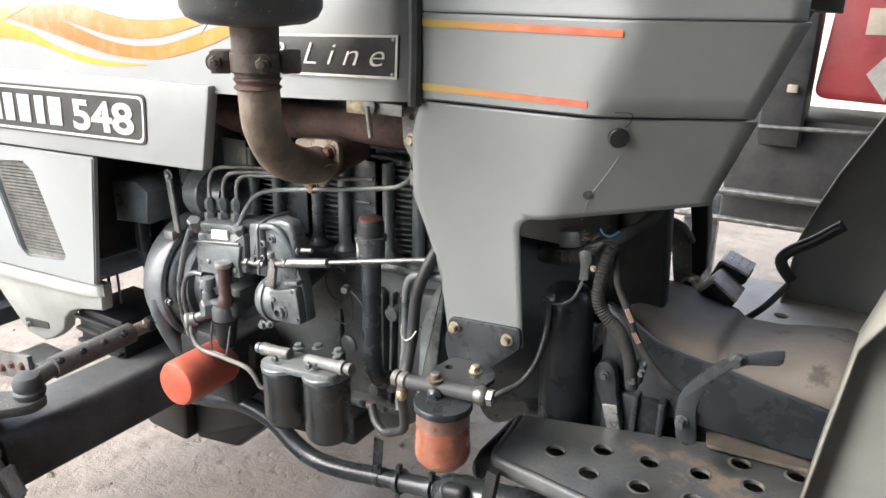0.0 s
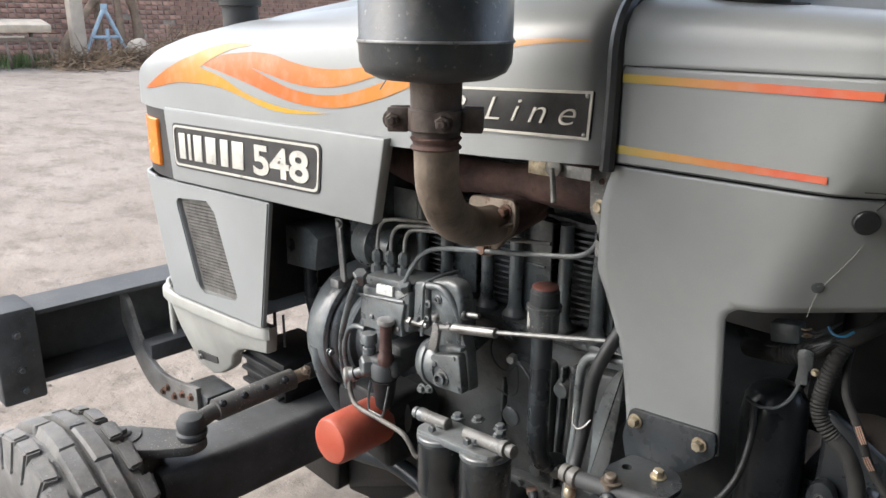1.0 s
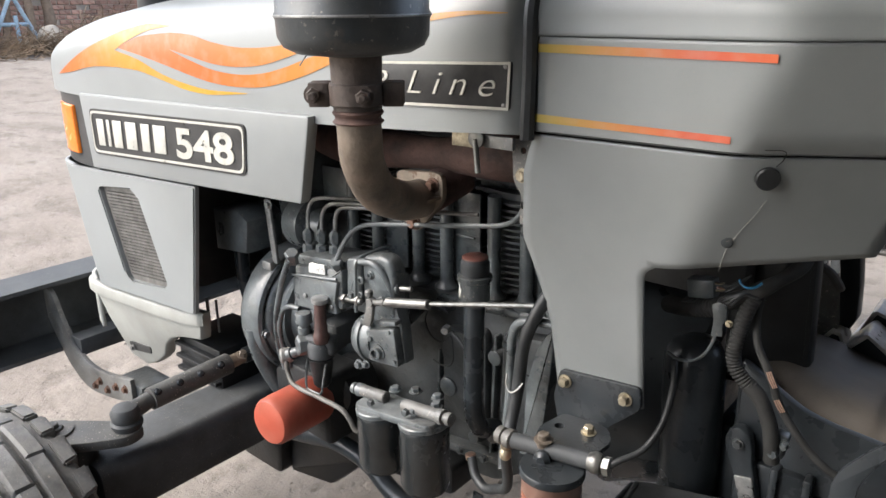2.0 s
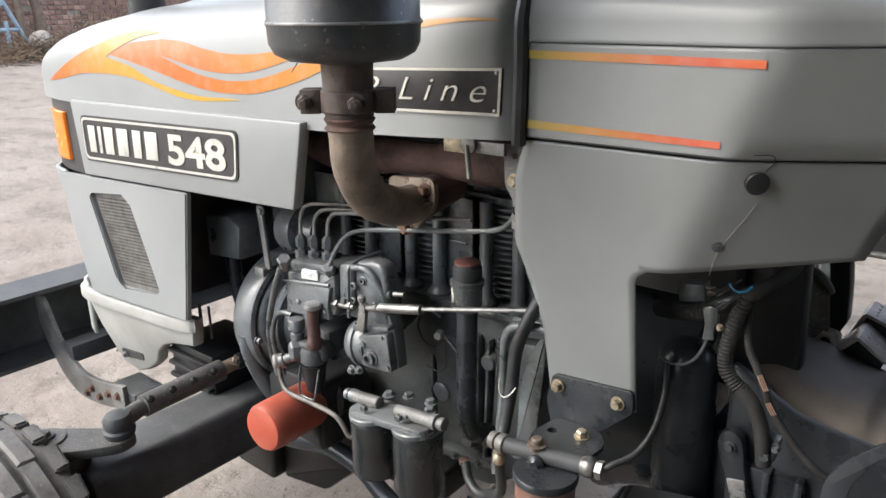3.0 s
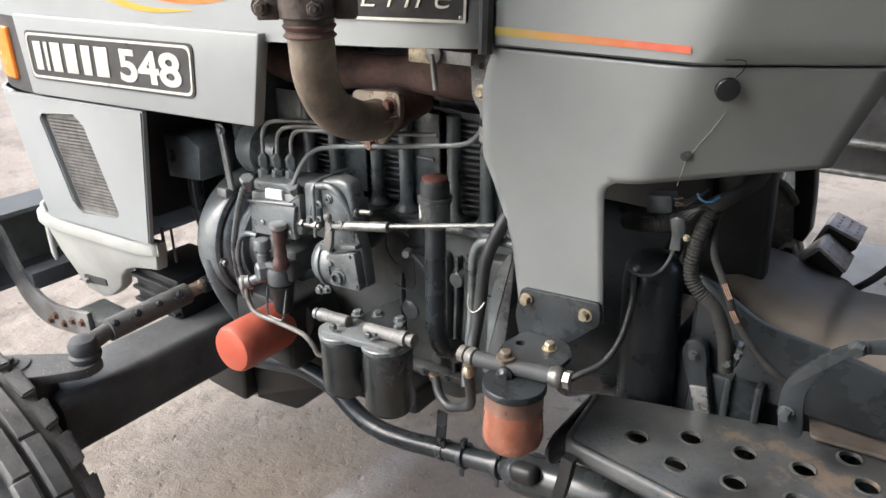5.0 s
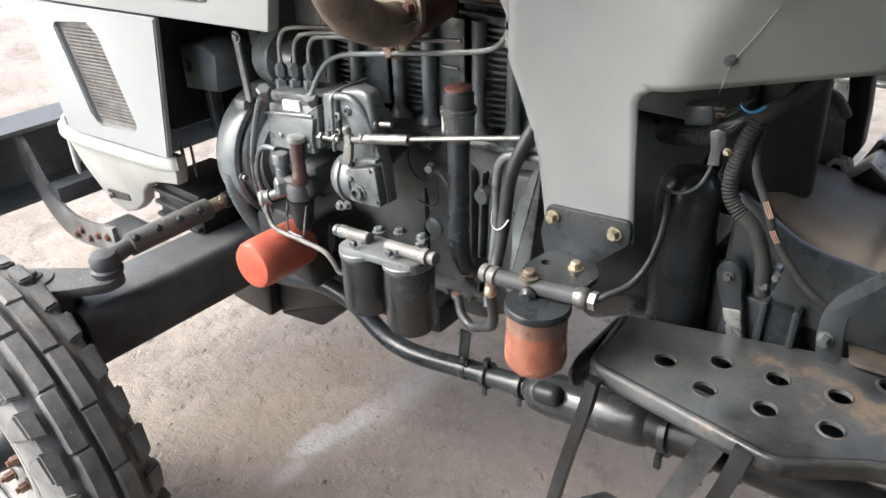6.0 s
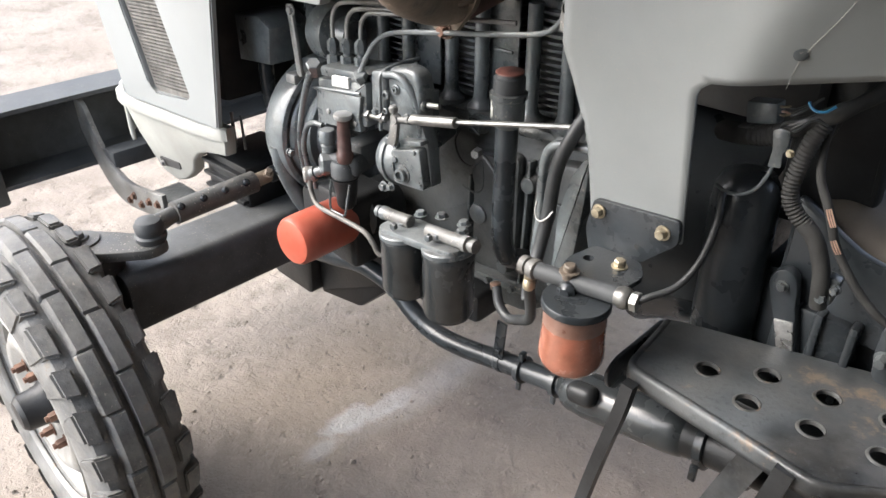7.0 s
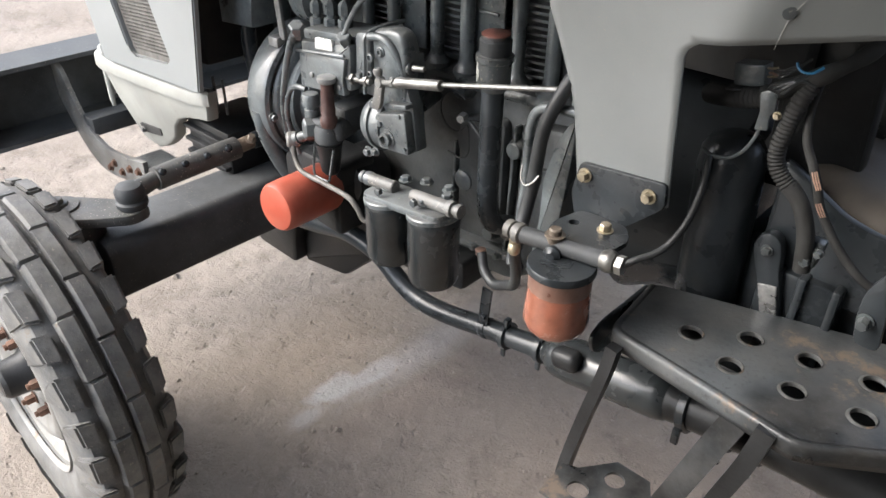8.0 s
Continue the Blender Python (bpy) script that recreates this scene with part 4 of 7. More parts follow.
bolt(bm, (-0.452, -0.225, 0.68), (1, -0.3, 0), 0.010, 0.012)
part("rod_bracket", bm, DARK, tractor)

# front support casting
bm = bmesh.new()
prism(bm, [(-0.82, 0.60), (-0.70, 0.50), (-0.45, 0.53), (-0.36, 0.60), (-0.36, 0.80), (-0.45, 0.86), (-0.60, 0.78), (-0.80, 0.64)], -0.13, 0.13, 0.012)
part("front_support", bm, DARK, tractor, "dark cast front support")
bm = bmesh.new()
box(bm, (-0.63, -0.24, 0.710), (0.17, 0.16, 0.11), 0.008)
for k in range(3):
    box(bm, (-0.63, -0.325, 0.68 + 0.032 * k), (0.16, 0.018, 0.010), 0.003)
part("battery_box", bm, SOOT, tractor, "black ridged battery box")
bm = bmesh.new()
prism(bm, rounded([(-0.66, 0.40), (-0.50, 0.395), (-0.49, 0.52), (-0.66, 0.54)], 0.02), -0.21, 0.10, 0.006)
part("axle_pivot", bm, SOOT, tractor)

# bumper beam: a channel across the front with end plates
bm = bmesh.new()
CH = [(-1.42, 0.772), (-1.28, 0.772), (-1.28, 0.760), (-1.408, 0.760), (-1.408, 0.572), (-1.28, 0.572), (-1.28, 0.560), (-1.42, 0.560)]
prism(bm, CH, -0.72, 0.72, 0.003)
part("bumper_beam", bm, FRAME, tractor, "black steel channel bumper beam")
for s in (-1, 1):
    bm = bmesh.new()
    prism(bm, [(-1.42, 0.525), (-1.275, 0.525), (-1.272, 0.53), (-1.272, 0.775), (-1.28, 0.785), (-1.42, 0.785)], s * 0.725, s * 0.615, 0.008)
    part("bumper_end", bm, FRAME, tractor, "black bumper end block")
    for z in (0.72, 0.62, 0.56):
        bm = bmesh.new()
        bolt(bm, (-1.270, s * 0.67, z), (1, 0, 0), 0.008, 0.008)
        part("bumper_bolt", bm, DARK, tractor)
    bm = bmesh.new()
    outer = spline([(-1.345, 0.75, 0), (-1.295, 0.735, 0), (-1.245, 0.65, 0), (-1.185, 0.590, 0), (-1.085, 0.562, 0), (-0.90, 0.590, 0)], 5)
    inner = spline([(-0.90, 0.525, 0), (-1.02, 0.497, 0), (-1.15, 0.485, 0), (-1.235, 0.520, 0), (-1.29, 0.575, 0), (-1.345, 0.65, 0)], 5)
    prism(bm, [(v.x, v.y) for v in outer + inner], s * 0.366, s * 0.352, 0.002)
    br = part("bumper_bracket", bm, GREYBAR, tractor, "curved flat steel bumper bracket")
    for x, z in ((-1.07, 0.532), (-1.03, 0.52), (-0.98, 0.545), (-1.10, 0.510), (-0.93, 0.555)):
        bm = bmesh.new()
        bolt(bm, (x, s * 0.366, z), (0, s, 0), 0.008, 0.008)
        part("bracket_bolt", bm, RUSTBOLT, br)
    bm = bmesh.new()
    box(bm, (-0.93, s * 0.31, 0.545), (0.12, 0.085, 0.05), 0.006)
    part("bracket_block", bm, DARK, tractor)
bm = bmesh.new()
box(bm, (-1.20, -0.21, 0.60), (0.06, 0.30, 0.05), 0.004)
part("cross_bar", bm, FRAME, tractor)

# ---- engine ----
bm = bmesh.new()
prism(bm, rounded([(-0.40, 0.56), (0.10, 0.60), (0.235, 0.70), (0.27, 1.0), (-0.40, 0.975)], 0.02), -0.135, 0.22, 0.012)
part("crankcase", bm, CASE, tractor, "dark grey crankcase")
bm = bmesh.new()
prism(bm, rounded([(-0.49, 0.40), (-0.34, 0.425), (-0.22, 0.535), (0.03, 0.565), (0.03, 0.63), (-0.49, 0.60)], 0.012), -0.19, 0.16, 0.01)
part("oil_sump", bm, SOOT, tractor, "dark oil sump")
bm = bmesh.new()
prism(bm, rounded([(-0.02, 0.715), (0.085, 0.725), (0.085, 0.935), (-0.02, 0.915)], 0.02), -0.155, -0.13, 0.006)
lathe(bm, (0.03, -0.155, 0.875), (0, -1, 0), [(0.045, 0), (0.045, 0.008), (0.02, 0.010)], 24)
part("side_cover", bm, CASE, tractor)
bm = bmesh.new()
prism(bm, rounded([(0.13, 0.66), (0.23, 0.67), (0.235, 0.96), (0.13, 0.945)], 0.014), -0.165, -0.13, 0.006)
box(bm, (0.18, -0.168, 0.88), (0.07, 0.01, 0.006), 0.002)
part("side_cover", bm, CASE, tractor)
for x, z in ((0.14, 0.68), (0.225, 0.69), (0.225, 0.94), (0.14, 0.93), (-0.01, 0.73), (0.075, 0.735)):
    bm = bmesh.new()
    bolt(bm, (x, -0.166 if x > 0.1 else -0.155, z), (0, -1, 0), 0.006, 0.006)
    part("cover_bolt", bm, ENGINE, tractor)
# lower flange of the crankcase with its bolts, bosses and ribs
bm = bmesh.new()
box(bm, (0.06, -0.146, 0.664), (0.34, 0.03, 0.016), 0.004, (0, -5, 0))
part("case_rail", bm, ENGINE, tractor)
for k in range(6):
    bm = bmesh.new()
    bolt(bm, (-0.085 + 0.058 * k, -0.161, 0.651 + 0.0051 * k), (0, -1, 0), 0.0065, 0.008)
    part("rail_bolt", bm, ENGINE, tractor)
for x, z, r, h in ((-0.005, 0.79, 0.020, 0.030), (0.105, 0.885, 0.015, 0.026), (0.06, 0.70, 0.013, 0.03), (-0.02, 0.965, 0.016, 0.03)):
    bm = bmesh.new()
    lathe(bm, (x, -0.13, z), (0, -1, 0), [(r * 1.5, 0), (r * 1.2, h * 0.6), (r, h * 0.75), (r, h * 0.95), (r * 0.9, h), (0.0, h)], 18)
    part("case_boss", bm, ENGINE, tractor)
for x, z0, z1 in ((0.100, 0.67, 0.93), (-0.035, 0.67, 0.86), (0.122, 0.69, 0.94)):
    bm = bmesh.new()
    box(bm, (x, -0.142, (z0 + z1) / 2), (0.007, 0.02, z1 - z0), 0.003, (0, 2, 0))
    part("case_fin", bm, ENGINE, tractor)
# deck ledge with lumps
bm = bmesh.new()
prism(bm, rounded([(-0.40, 0.955), (0.27, 0.985), (0.27, 1.005), (-0.40, 0.975)], 0.004), -0.165, 0.2, 0.004)
part("deck", bm, DARK, tractor)

# finned cylinders with pushrod tubes
for i, x in enumerate((-0.265, -0.085, 0.095, 0.235)):
    bm = bmesh.new()
    prof = [(0.058, 0)]
    for k in range(15):
        z = 0.012 + k * 0.0115
        prof += [(0.058, z), (0.074, z + 0.001), (0.074, z + 0.0042), (0.058, z + 0.0055)]
    prof += [(0.058, 0.192), (0.07, 0.195)]
    lathe(bm, (x + 0.012, -0.052, 0.985 + 0.03 * (x + 0.4)), (0, 0, 1), prof, 28)
    part("cylinder", bm, ENGINE, tractor, "dark finned engine cylinder")
    bm = bmesh.new()
    box(bm, (x, 0.01, 1.225), (0.155, 0.20, 0.10), 0.012)
    for k in range(5):
        box(bm, (x, -0.095, 1.19 + 0.018 * k), (0.145, 0.02, 0.005), 0.0)
    part("cylinder_head", bm, ENGINE, tractor, "dark finned cylinder head")
    for dx, r in ((-0.058, 0.0125), (0.012, 0.0125)):
        if x + dx > 0.22:
            continue
        bm = bmesh.new()
        z0 = 0.985 + 0.035 * (x + 0.4)
        lathe(bm, (x + dx + 0.055, -0.142, z0 - 0.01), (0, 0, 1), [(r * 1.9, 0), (r * 1.9, 0.012), (r * 1.3, 0.02), (r, 0.03), (r, 0.20)], 14)
        part("pushrod_tube", bm, ENGINE, tractor)
for x0, x1 in ((-0.40, -0.300), (-0.190, -0.130), (-0.012, 0.050), (0.165, 0.185)):
    bm = bmesh.new()
    za, zb = 0.995 + 0.03 * (x0 + 0.4), 1.185
    prism(bm, [(x0, za), (x1, za + 0.004), (x1, zb), (x0, zb)], -0.128, -0.122, 0.001)
    box(bm, ((x0 + x1) / 2, -0.130, 1.10), (x1 - x0 - 0.02, 0.006, 0.006), 0.002)
    part("air_baffle", bm, ENGINE, tractor, "dark sheet air baffle")
# Black box added behind the cylinders to keep the bay dark.
bm = bmesh.new()
box(bm, (0.0, 0.10, 1.10), (0.72, 0.20, 0.28), 0.01)
part("air_duct", bm, MATT, tractor, "black box added to darken the engine bay")
bm = bmesh.new()
box(bm, (-0.02, 0.02, 1.298), (0.62, 0.26, 0.05), 0.01)
part("valve_cover", bm, DARK, tractor)
bm = bmesh.new()
tube(bm, [(-0.36, -0.12, 1.245), (-0.2, -0.17, 1.255), (-0.02, -0.185, 1.262), (0.10, -0.185, 1.272), (0.22, -0.15, 1.275)], lambda t: 0.036 + 0.007 * math.sin(9 * t), 16, 6)
part("exhaust_manifold", bm, MANIFOLD, tractor, "rusted brown exhaust manifold")
bm = bmesh.new()
rod(bm, (0.030, -0.16, 1.225), (0.020, -0.25, 1.20), 0.036, 0.034)
part("manifold_outlet", bm, MANIFOLD, tractor)

# exhaust elbow, clamp and muffler
bm = bmesh.new()
tri = rounded([(-0.036, 1.243), (0.068, 1.250), (0.070, 1.203), (0.010, 1.136), (-0.026, 1.158)], 0.016, 4)
prism(bm, tri, -0.258, -0.246, 0.002)
part("exhaust_flange", bm, FLANGE, tractor, "burnt tan exhaust flange")
for x, z in ((0.050, 1.228), (0.008, 1.156)):
    bm = bmesh.new()
    bolt(bm, (x, -0.259, z), (0, -1, 0), 0.009, 0.012)
    part("flange_bolt", bm, RUSTBOLT, tractor)
bm = bmesh.new()
tube(bm, [(0.018, -0.25, 1.200), (0.034, -0.30, 1.208), (0.066, -0.37, 1.230), (0.103, -0.445, 1.264), (0.132, -0.498, 1.315), (0.143, -0.513, 1.365), (0.144, -0.515, 1.395)], lambda t: 0.0335 - 0.0045 * min(1.0, t * 1.6), 24, 6)
prism(bm, [(0.020, 1.203), (0.066, 1.206), (0.066, 1.211), (0.020, 1.209)], -0.30, -0.252, 0.001)
part("exhaust_elbow", bm, RUST, tractor, "heat-stained rusty exhaust elbow")
bm = bmesh.new()
tube(bm, [(0.144, -0.515, 1.372), (0.144, -0.515, 1.378), (0.144, -0.515, 1.386), (0.144, -0.515, 1.392)], lambda t: 0.031 + 0.002 * math.sin(12 * t), 20, 3)
part("pipe_collar", bm, MANIFOLD, tractor, "rusty red pipe collar")
bm = bmesh.new()
rod(bm, (0.144, -0.515, 1.388), (0.145, -0.516, 1.470), 0.031, 0.033, 24)
part("muffler_neck", bm, SCALE, tractor, "sooty brown muffler neck")
bm = bmesh.new()
lathe(bm, (0.144, -0.515, 1.395), (0, 0, 1), [(0.035, 0), (0.037, 0.002), (0.037, 0.026), (0.035, 0.028)], 28)
u = Vector((0.78, 0.63, 0))
w = Vector((0.63, -0.78, 0))
for s in (-1, 1):
    c = Vector((0.144, -0.515, 1.409)) + u * (0.046 * s) + w * 0.012
    rot = math.degrees(math.atan2(u.y, u.x))
    box(bm, c, (0.026, 0.009, 0.030), 0.002, (0, 0, rot))
    c2 = c - w * 0.022
    box(bm, c2, (0.026, 0.009, 0.030), 0.002, (0, 0, rot))
clamp = part("pipe_clamp", bm, SCALE, tractor, "rusty brown exhaust pipe clamp")
for off in (-0.052, 0.012):
    bm = bmesh.new()
    c = Vector((0.144, -0.515, 1.409)) + u * off + w * (0.040 if off > 0 else 0.016)
    bolt(bm, c - w * 0.004, w, 0.009, 0.010)
    rod(bm, c, c + w * 0.018, 0.0045)
    part("clamp_bolt", bm, SCALE, tractor)
bm = bmesh.new()
lathe(bm, (0.146, -0.518, 1.455), (0, 0, 1), [(0.034, 0.0), (0.070, 0.004), (0.086, 0.012), (0.0925, 0.024), (0.0935, 0.044), (0.095, 0.047), (0.095, 0.050), (0.0928, 0.053), (0.0928, 0.40), (0.088, 0.42), (0.04, 0.44), (0.03, 0.44)], 48)
part("muffler", bm, MUFFLER, tractor, "sooty black upright muffler canister")
bm = bmesh.new()
lathe(bm, (0.146, -0.518, 1.501), (0, 0, 1), [(0.0935, 0.0), (0.0955, 0.0005), (0.096, 0.002), (0.0955, 0.0035), (0.0935, 0.004)], 48, cap=False)
part("weld_bead", bm, ALU, tractor, "pale weld bead")
bm = bmesh.new()
rod(bm, (0.144, -0.52, 1.88), (0.144, -0.52, 2.15), 0.03)
part("tail_pipe", bm, MUFFLER, tractor)

# timing case
bm = bmesh.new()
C = Vector((-0.425, -0.165, 0.862))
lathe(bm, C, (1, 0, 0), [(0.06, -0.040), (0.138, -0.038), (0.147, -0.032), (0.150, -0.024), (0.150, 0.020), (0.147, 0.027), (0.139, 0.031), (0.136, 0.027), (0.131, 0.027), (0.128, 0.036), (0.120, 0.042), (0.10, 0.044)], 64)
part("timing_case", bm, ENGINE, tractor, "dark grey round timing case")
bm = bmesh.new()
lathe(bm, C + Vector((0.058, 0, 0)), (1, 0, 0), [(0.108, -0.016), (0.110, 0.0), (0.106, 0.006), (0.090, 0.008), (0.086, 0.024), (0.075, 0.028), (0.060, 0.030), (0.056, 0.048), (0.04, 0.052)], 48)
part("case_flange", bm, ENGINE, tractor)
bm = bmesh.new()
tube(bm, [(-0.43, -0.300, 0.85), (-0.428, -0.296, 0.80), (-0.418, -0.275, 0.73), (-0.40, -0.245, 0.66), (-0.39, -0.22, 0.60)], lambda t: 0.020 - 0.003 * t, 12, 5)
part("case_rib", bm, ENGINE, tractor)
for t in (186, 262):
    bm = bmesh.new()
    a = radians(t)
    bolt(bm, (C.x + 0.038, C.y + 0.139 * math.cos(a), C.z + 0.139 * math.sin(a)), (1, 0, 0), 0.007, 0.008)
    part("case_bolt", bm, ENGINE, tractor)
bm = bmesh.new()
prism(bm, rounded([(-0.47, 0.58), (-0.36, 0.58), (-0.355, 0.75), (-0.47, 0.78)], 0.02), -0.20, 0.10, 0.012)
part("lower_case", bm, SOOT, tractor)

# fan housing, battery strap and other dark pieces behind the grille
bm = bmesh.new()
lathe(bm, (-0.46, -0.02, 1.10), (1, 0, 0), [(0.05, 0), (0.17, 0.01), (0.175, 0.02), (0.175, 0.07), (0.16, 0.085), (0.05, 0.09)], 40)
part("fan_housing", bm, ENGINE, tractor, "dark round fan housing")
bm = bmesh.new()
prism(bm, [(-0.585, 0.99), (-0.475, 1.00), (-0.462, 1.075), (-0.50, 1.095), (-0.585, 1.085)], -0.27, -0.17, 0.006)
part("control_box", bm, ENGINE, tractor, "dark square box")
bm = bmesh.new()
tube(bm, [(-0.535, -0.24, 1.0), (-0.535, -0.24, 0.93), (-0.525, -0.235, 0.87), (-0.51, -0.23, 0.83)], 0.017, 12, 4)
part("support_tube", bm, BLACK, tractor)
bm = bmesh.new()
box(bm, (-0.405, -0.25, 1.06), (0.016, 0.008, 0.14), 0.002, (0, -6, 0))
box(bm, (-0.415, -0.25, 0.985), (0.03, 0.03, 0.02), 0.003)
bolt(bm, (-0.40, -0.255, 1.12), (0, -1, 0), 0.007, 0.007)
part("stay", bm, ALU, tractor, "grey steel stay")
bm = bmesh.new()
lathe(bm, (-0.385, -0.19, 1.075), (1, 0, 0), [(0.05, 0), (0.055, 0.01), (0.055, 0.05), (0.035, 0.06), (0.03, 0.09)], 28)
part("pulley", bm, ENGINE, tractor)
bm = bmesh.new()
box(bm, (-0.70, 0.02, 1.09), (0.10, 0.60, 0.42), 0.01)
part("radiator", bm, MATT, tractor, "black oil cooler core")
bm = bmesh.new()
box(bm, (-0.58, 0.10, 1.02), (0.12, 0.42, 0.40), 0.01)
part("battery", bm, MATT, tractor, "black battery")
bm = bmesh.new()
rod(bm, (-0.585, -0.31, 0.80), (-0.585, -0.31, 0.885), 0.004)
rod(bm, (-0.565, -0.30, 0.80), (-0.565, -0.30, 0.88), 0.003)
part("hold_down", bm, DARK, tractor)

# injection pump
bm = bmesh.new()
P = [(-0.272, 0.950), (-0.138, 0.968), (-0.135, 1.050), (-0.27, 1.030)]
prism(bm, rounded(P, 0.006, 3), -0.305, -0.19, 0.006)
box(bm, (-0.205, -0.248, 1.045), (0.15, 0.085, 0.018), 0.004, (0, -6, 0))
pump = part("injection_pump", bm, ENGINE, tractor, "dark grey injection pump")
bm = bmesh.new()
prism(bm, rounded([(-0.268, 0.948), (-0.146, 0.960), (-0.150, 0.985), (-0.140, 1.026), (-0.266, 1.012)], 0.004, 3), -0.313, -0.30, 0.002)
part("pump_cover", bm, ENGINE, tractor)
bm = bmesh.new()
prism(bm, rounded([(-0.224, 1.026), (-0.176, 1.031), (-0.178, 1.050), (-0.222, 1.046)], 0.003, 2), -0.309, -0.302, 0.001)
part("rating_plate", bm, RATING, tractor, "pale rating plate")
for x, z in ((-0.232, 0.978), (-0.157, 0.974)):
    bm = bmesh.new()
    lathe(bm, (x, -0.313, z), (0, -1, 0), [(0.005, 0), (0.005, 0.003), (0.003, 0.004)], 10)
    part("cover_screw", bm, ALU, tractor)
bm = bmesh.new()
prism(bm, rounded([(-0.133, 0.980), (-0.093, 0.990), (-0.091, 1.080), (-0.128, 1.072)], 0.006, 3), -0.298, -0.250, 0.005)
part("governor_housing", bm, ENGINE, tractor, "dark grey governor housing")
bm = bmesh.new()
prism(bm, rounded([(-0.095, 0.985), (-0.018, 1.000), (-0.012, 1.060), (-0.022, 1.088), (-0.045, 1.094), (-0.093, 1.084)], 0.016, 5), -0.294, -0.258, 0.009, seg=3)
part("governor_box", bm, ENGINE, tractor, "dark grey cast governor box")
bm = bmesh.new()
tube(bm, [(-0.085, -0.225, 1.086), (-0.090, -0.275, 1.084), (-0.097, -0.302, 1.074), (-0.098, -0.305, 1.05), (-0.100, -0.305, 1.01), (-0.102, -0.304, 0.975)], 0.0038, 6, 5)
part("governor_strap", bm, ENGINE, tractor)
for x, z, r in ((-0.088, 1.040, 0.0075), (-0.090, 1.012, 0.006)):
    bm = bmesh.new()
    lathe(bm, (x, -0.300, z), (0, -1, 0), [(r, 0), (r, 0.004), (r * 0.55, 0.005), (r * 0.5, 0.001)], 14)
    part("screw_plug", bm, ENGINE, tractor)
bm = bmesh.new()
lathe(bm, (-0.085, -0.248, 1.080), (0, 0, 1), [(0.014, 0), (0.014, 0.003), (0.008, 0.004), (0.007, 0.002)], 20)
part("top_plug", bm, ENGINE, tractor)
bm = bmesh.new()
tube(bm, [(-0.090, -0.30, 1.074), (-0.062, -0.30, 1.078), (-0.040, -0.298, 1.066), (-0.026, -0.290, 1.035), (-0.024, -0.285, 0.99), (-0.026, -0.28, 0.95)], 0.0065, 10, 5)
part("governor_rib", bm, ENGINE, tractor)
bm = bmesh.new()
prism(bm, rounded([(-0.100, 0.905), (-0.030, 0.900), (0.004, 0.893), (-0.004, 0.968), (-0.014, 0.990), (-0.018, 1.005), (-0.098, 0.990)], 0.006, 3), -0.288, -0.262, 0.004)
box(bm, (-0.078, -0.235, 0.97), (0.045, 0.06, 0.13), 0.006)
part("governor_body", bm, ENGINE, tractor)
bm = bmesh.new()
prism(bm, rounded([(-0.072, 0.886), (0.002, 0.893), (-0.008, 0.966), (-0.079, 0.946)], 0.007, 3), -0.306, -0.282, 0.003)
box(bm, (-0.028, -0.296, 0.972), (0.050, 0.020, 0.008), 0.002, (0, -12, 0))
part("governor_cover", bm, ENGINE, tractor, "dark grey bolted governor cover")
for x, z, r in ((-0.070, 1.052, 0.0065), (-0.076, 1.000, 0.005), (-0.045, 1.008, 0.006)):
    bm = bmesh.new()
    lathe(bm, (x, -0.294, z), (0, -1, 0), [(r * 1.4, 0), (r * 1.4, 0.002), (r, 0.003), (r, 0.006), (r * 0.5, 0.006), (r * 0.45, 0.002), (0.0, 0.002)], 12)
    part("box_screw", bm, DARK, tractor)
bm = bmesh.new()
tube(bm, [(-0.268, -0.316, 1.015), (-0.20, -0.316, 1.024), (-0.140, -0.314, 1.032)], 0.0032, 6, 3)
part("cover_ridge", bm, ENGINE, tractor)
bm = bmesh.new()
lathe(bm, (-0.098, -0.265, 0.914), (1, 0, 0.14), [(0.012, -0.034), (0.030, -0.030), (0.041, -0.020), (0.046, -0.006), (0.046, -0.003), (0.050, -0.002), (0.050, 0.006), (0.046, 0.007), (0.045, 0.03)], 40)
part("pump_dome", bm, ENGINE, tractor, "rounded pump end cover")
bm = bmesh.new()
lathe(bm, (-0.047, -0.304, 0.910), (0, -1, 0), [(0.0165, 0), (0.0165, 0.004), (0.012, 0.005), (0.012, 0.012), (0.008, 0.013), (0.008, 0.006), (0.0, 0.006)], 20)
part("pump_nut", bm, ENGINE, tractor, "round grey pump plug")
for x, z, r in ((-0.113, 1.005, 0.006), (-0.066, 0.932, 0.006), (-0.104, 0.866, 0.007), (-0.006, 0.903, 0.004), (-0.018, 0.958, 0.004), (-0.083, 0.962, 0.007), (-0.085, 0.872, 0.006)):
    bm = bmesh.new()
    bolt(bm, (x, -0.300, z), (0, -1, 0), r, 0.008)
    part("pump_bolt", bm, ENGINE, tractor)
bm = bmesh.new()
lathe(bm, (-0.258, -0.318, 1.052), (0.35, -0.35, 0.87), [(0.011, -0.014), (0.011, 0.004), (0.014, 0.005), (0.014, 0.013), (0.012, 0.015)], 6)
part("union_bolt", bm, ENGINE, tractor)
bm = bmesh.new()
lathe(bm, (-0.150, -0.300, 1.052), (0.2, -0.5, 0.85), [(0.010, -0.014), (0.010, 0.004), (0.013, 0.005), (0.013, 0.014), (0.011, 0.016)], 6)
part("union_bolt", bm, ENGINE, tractor)
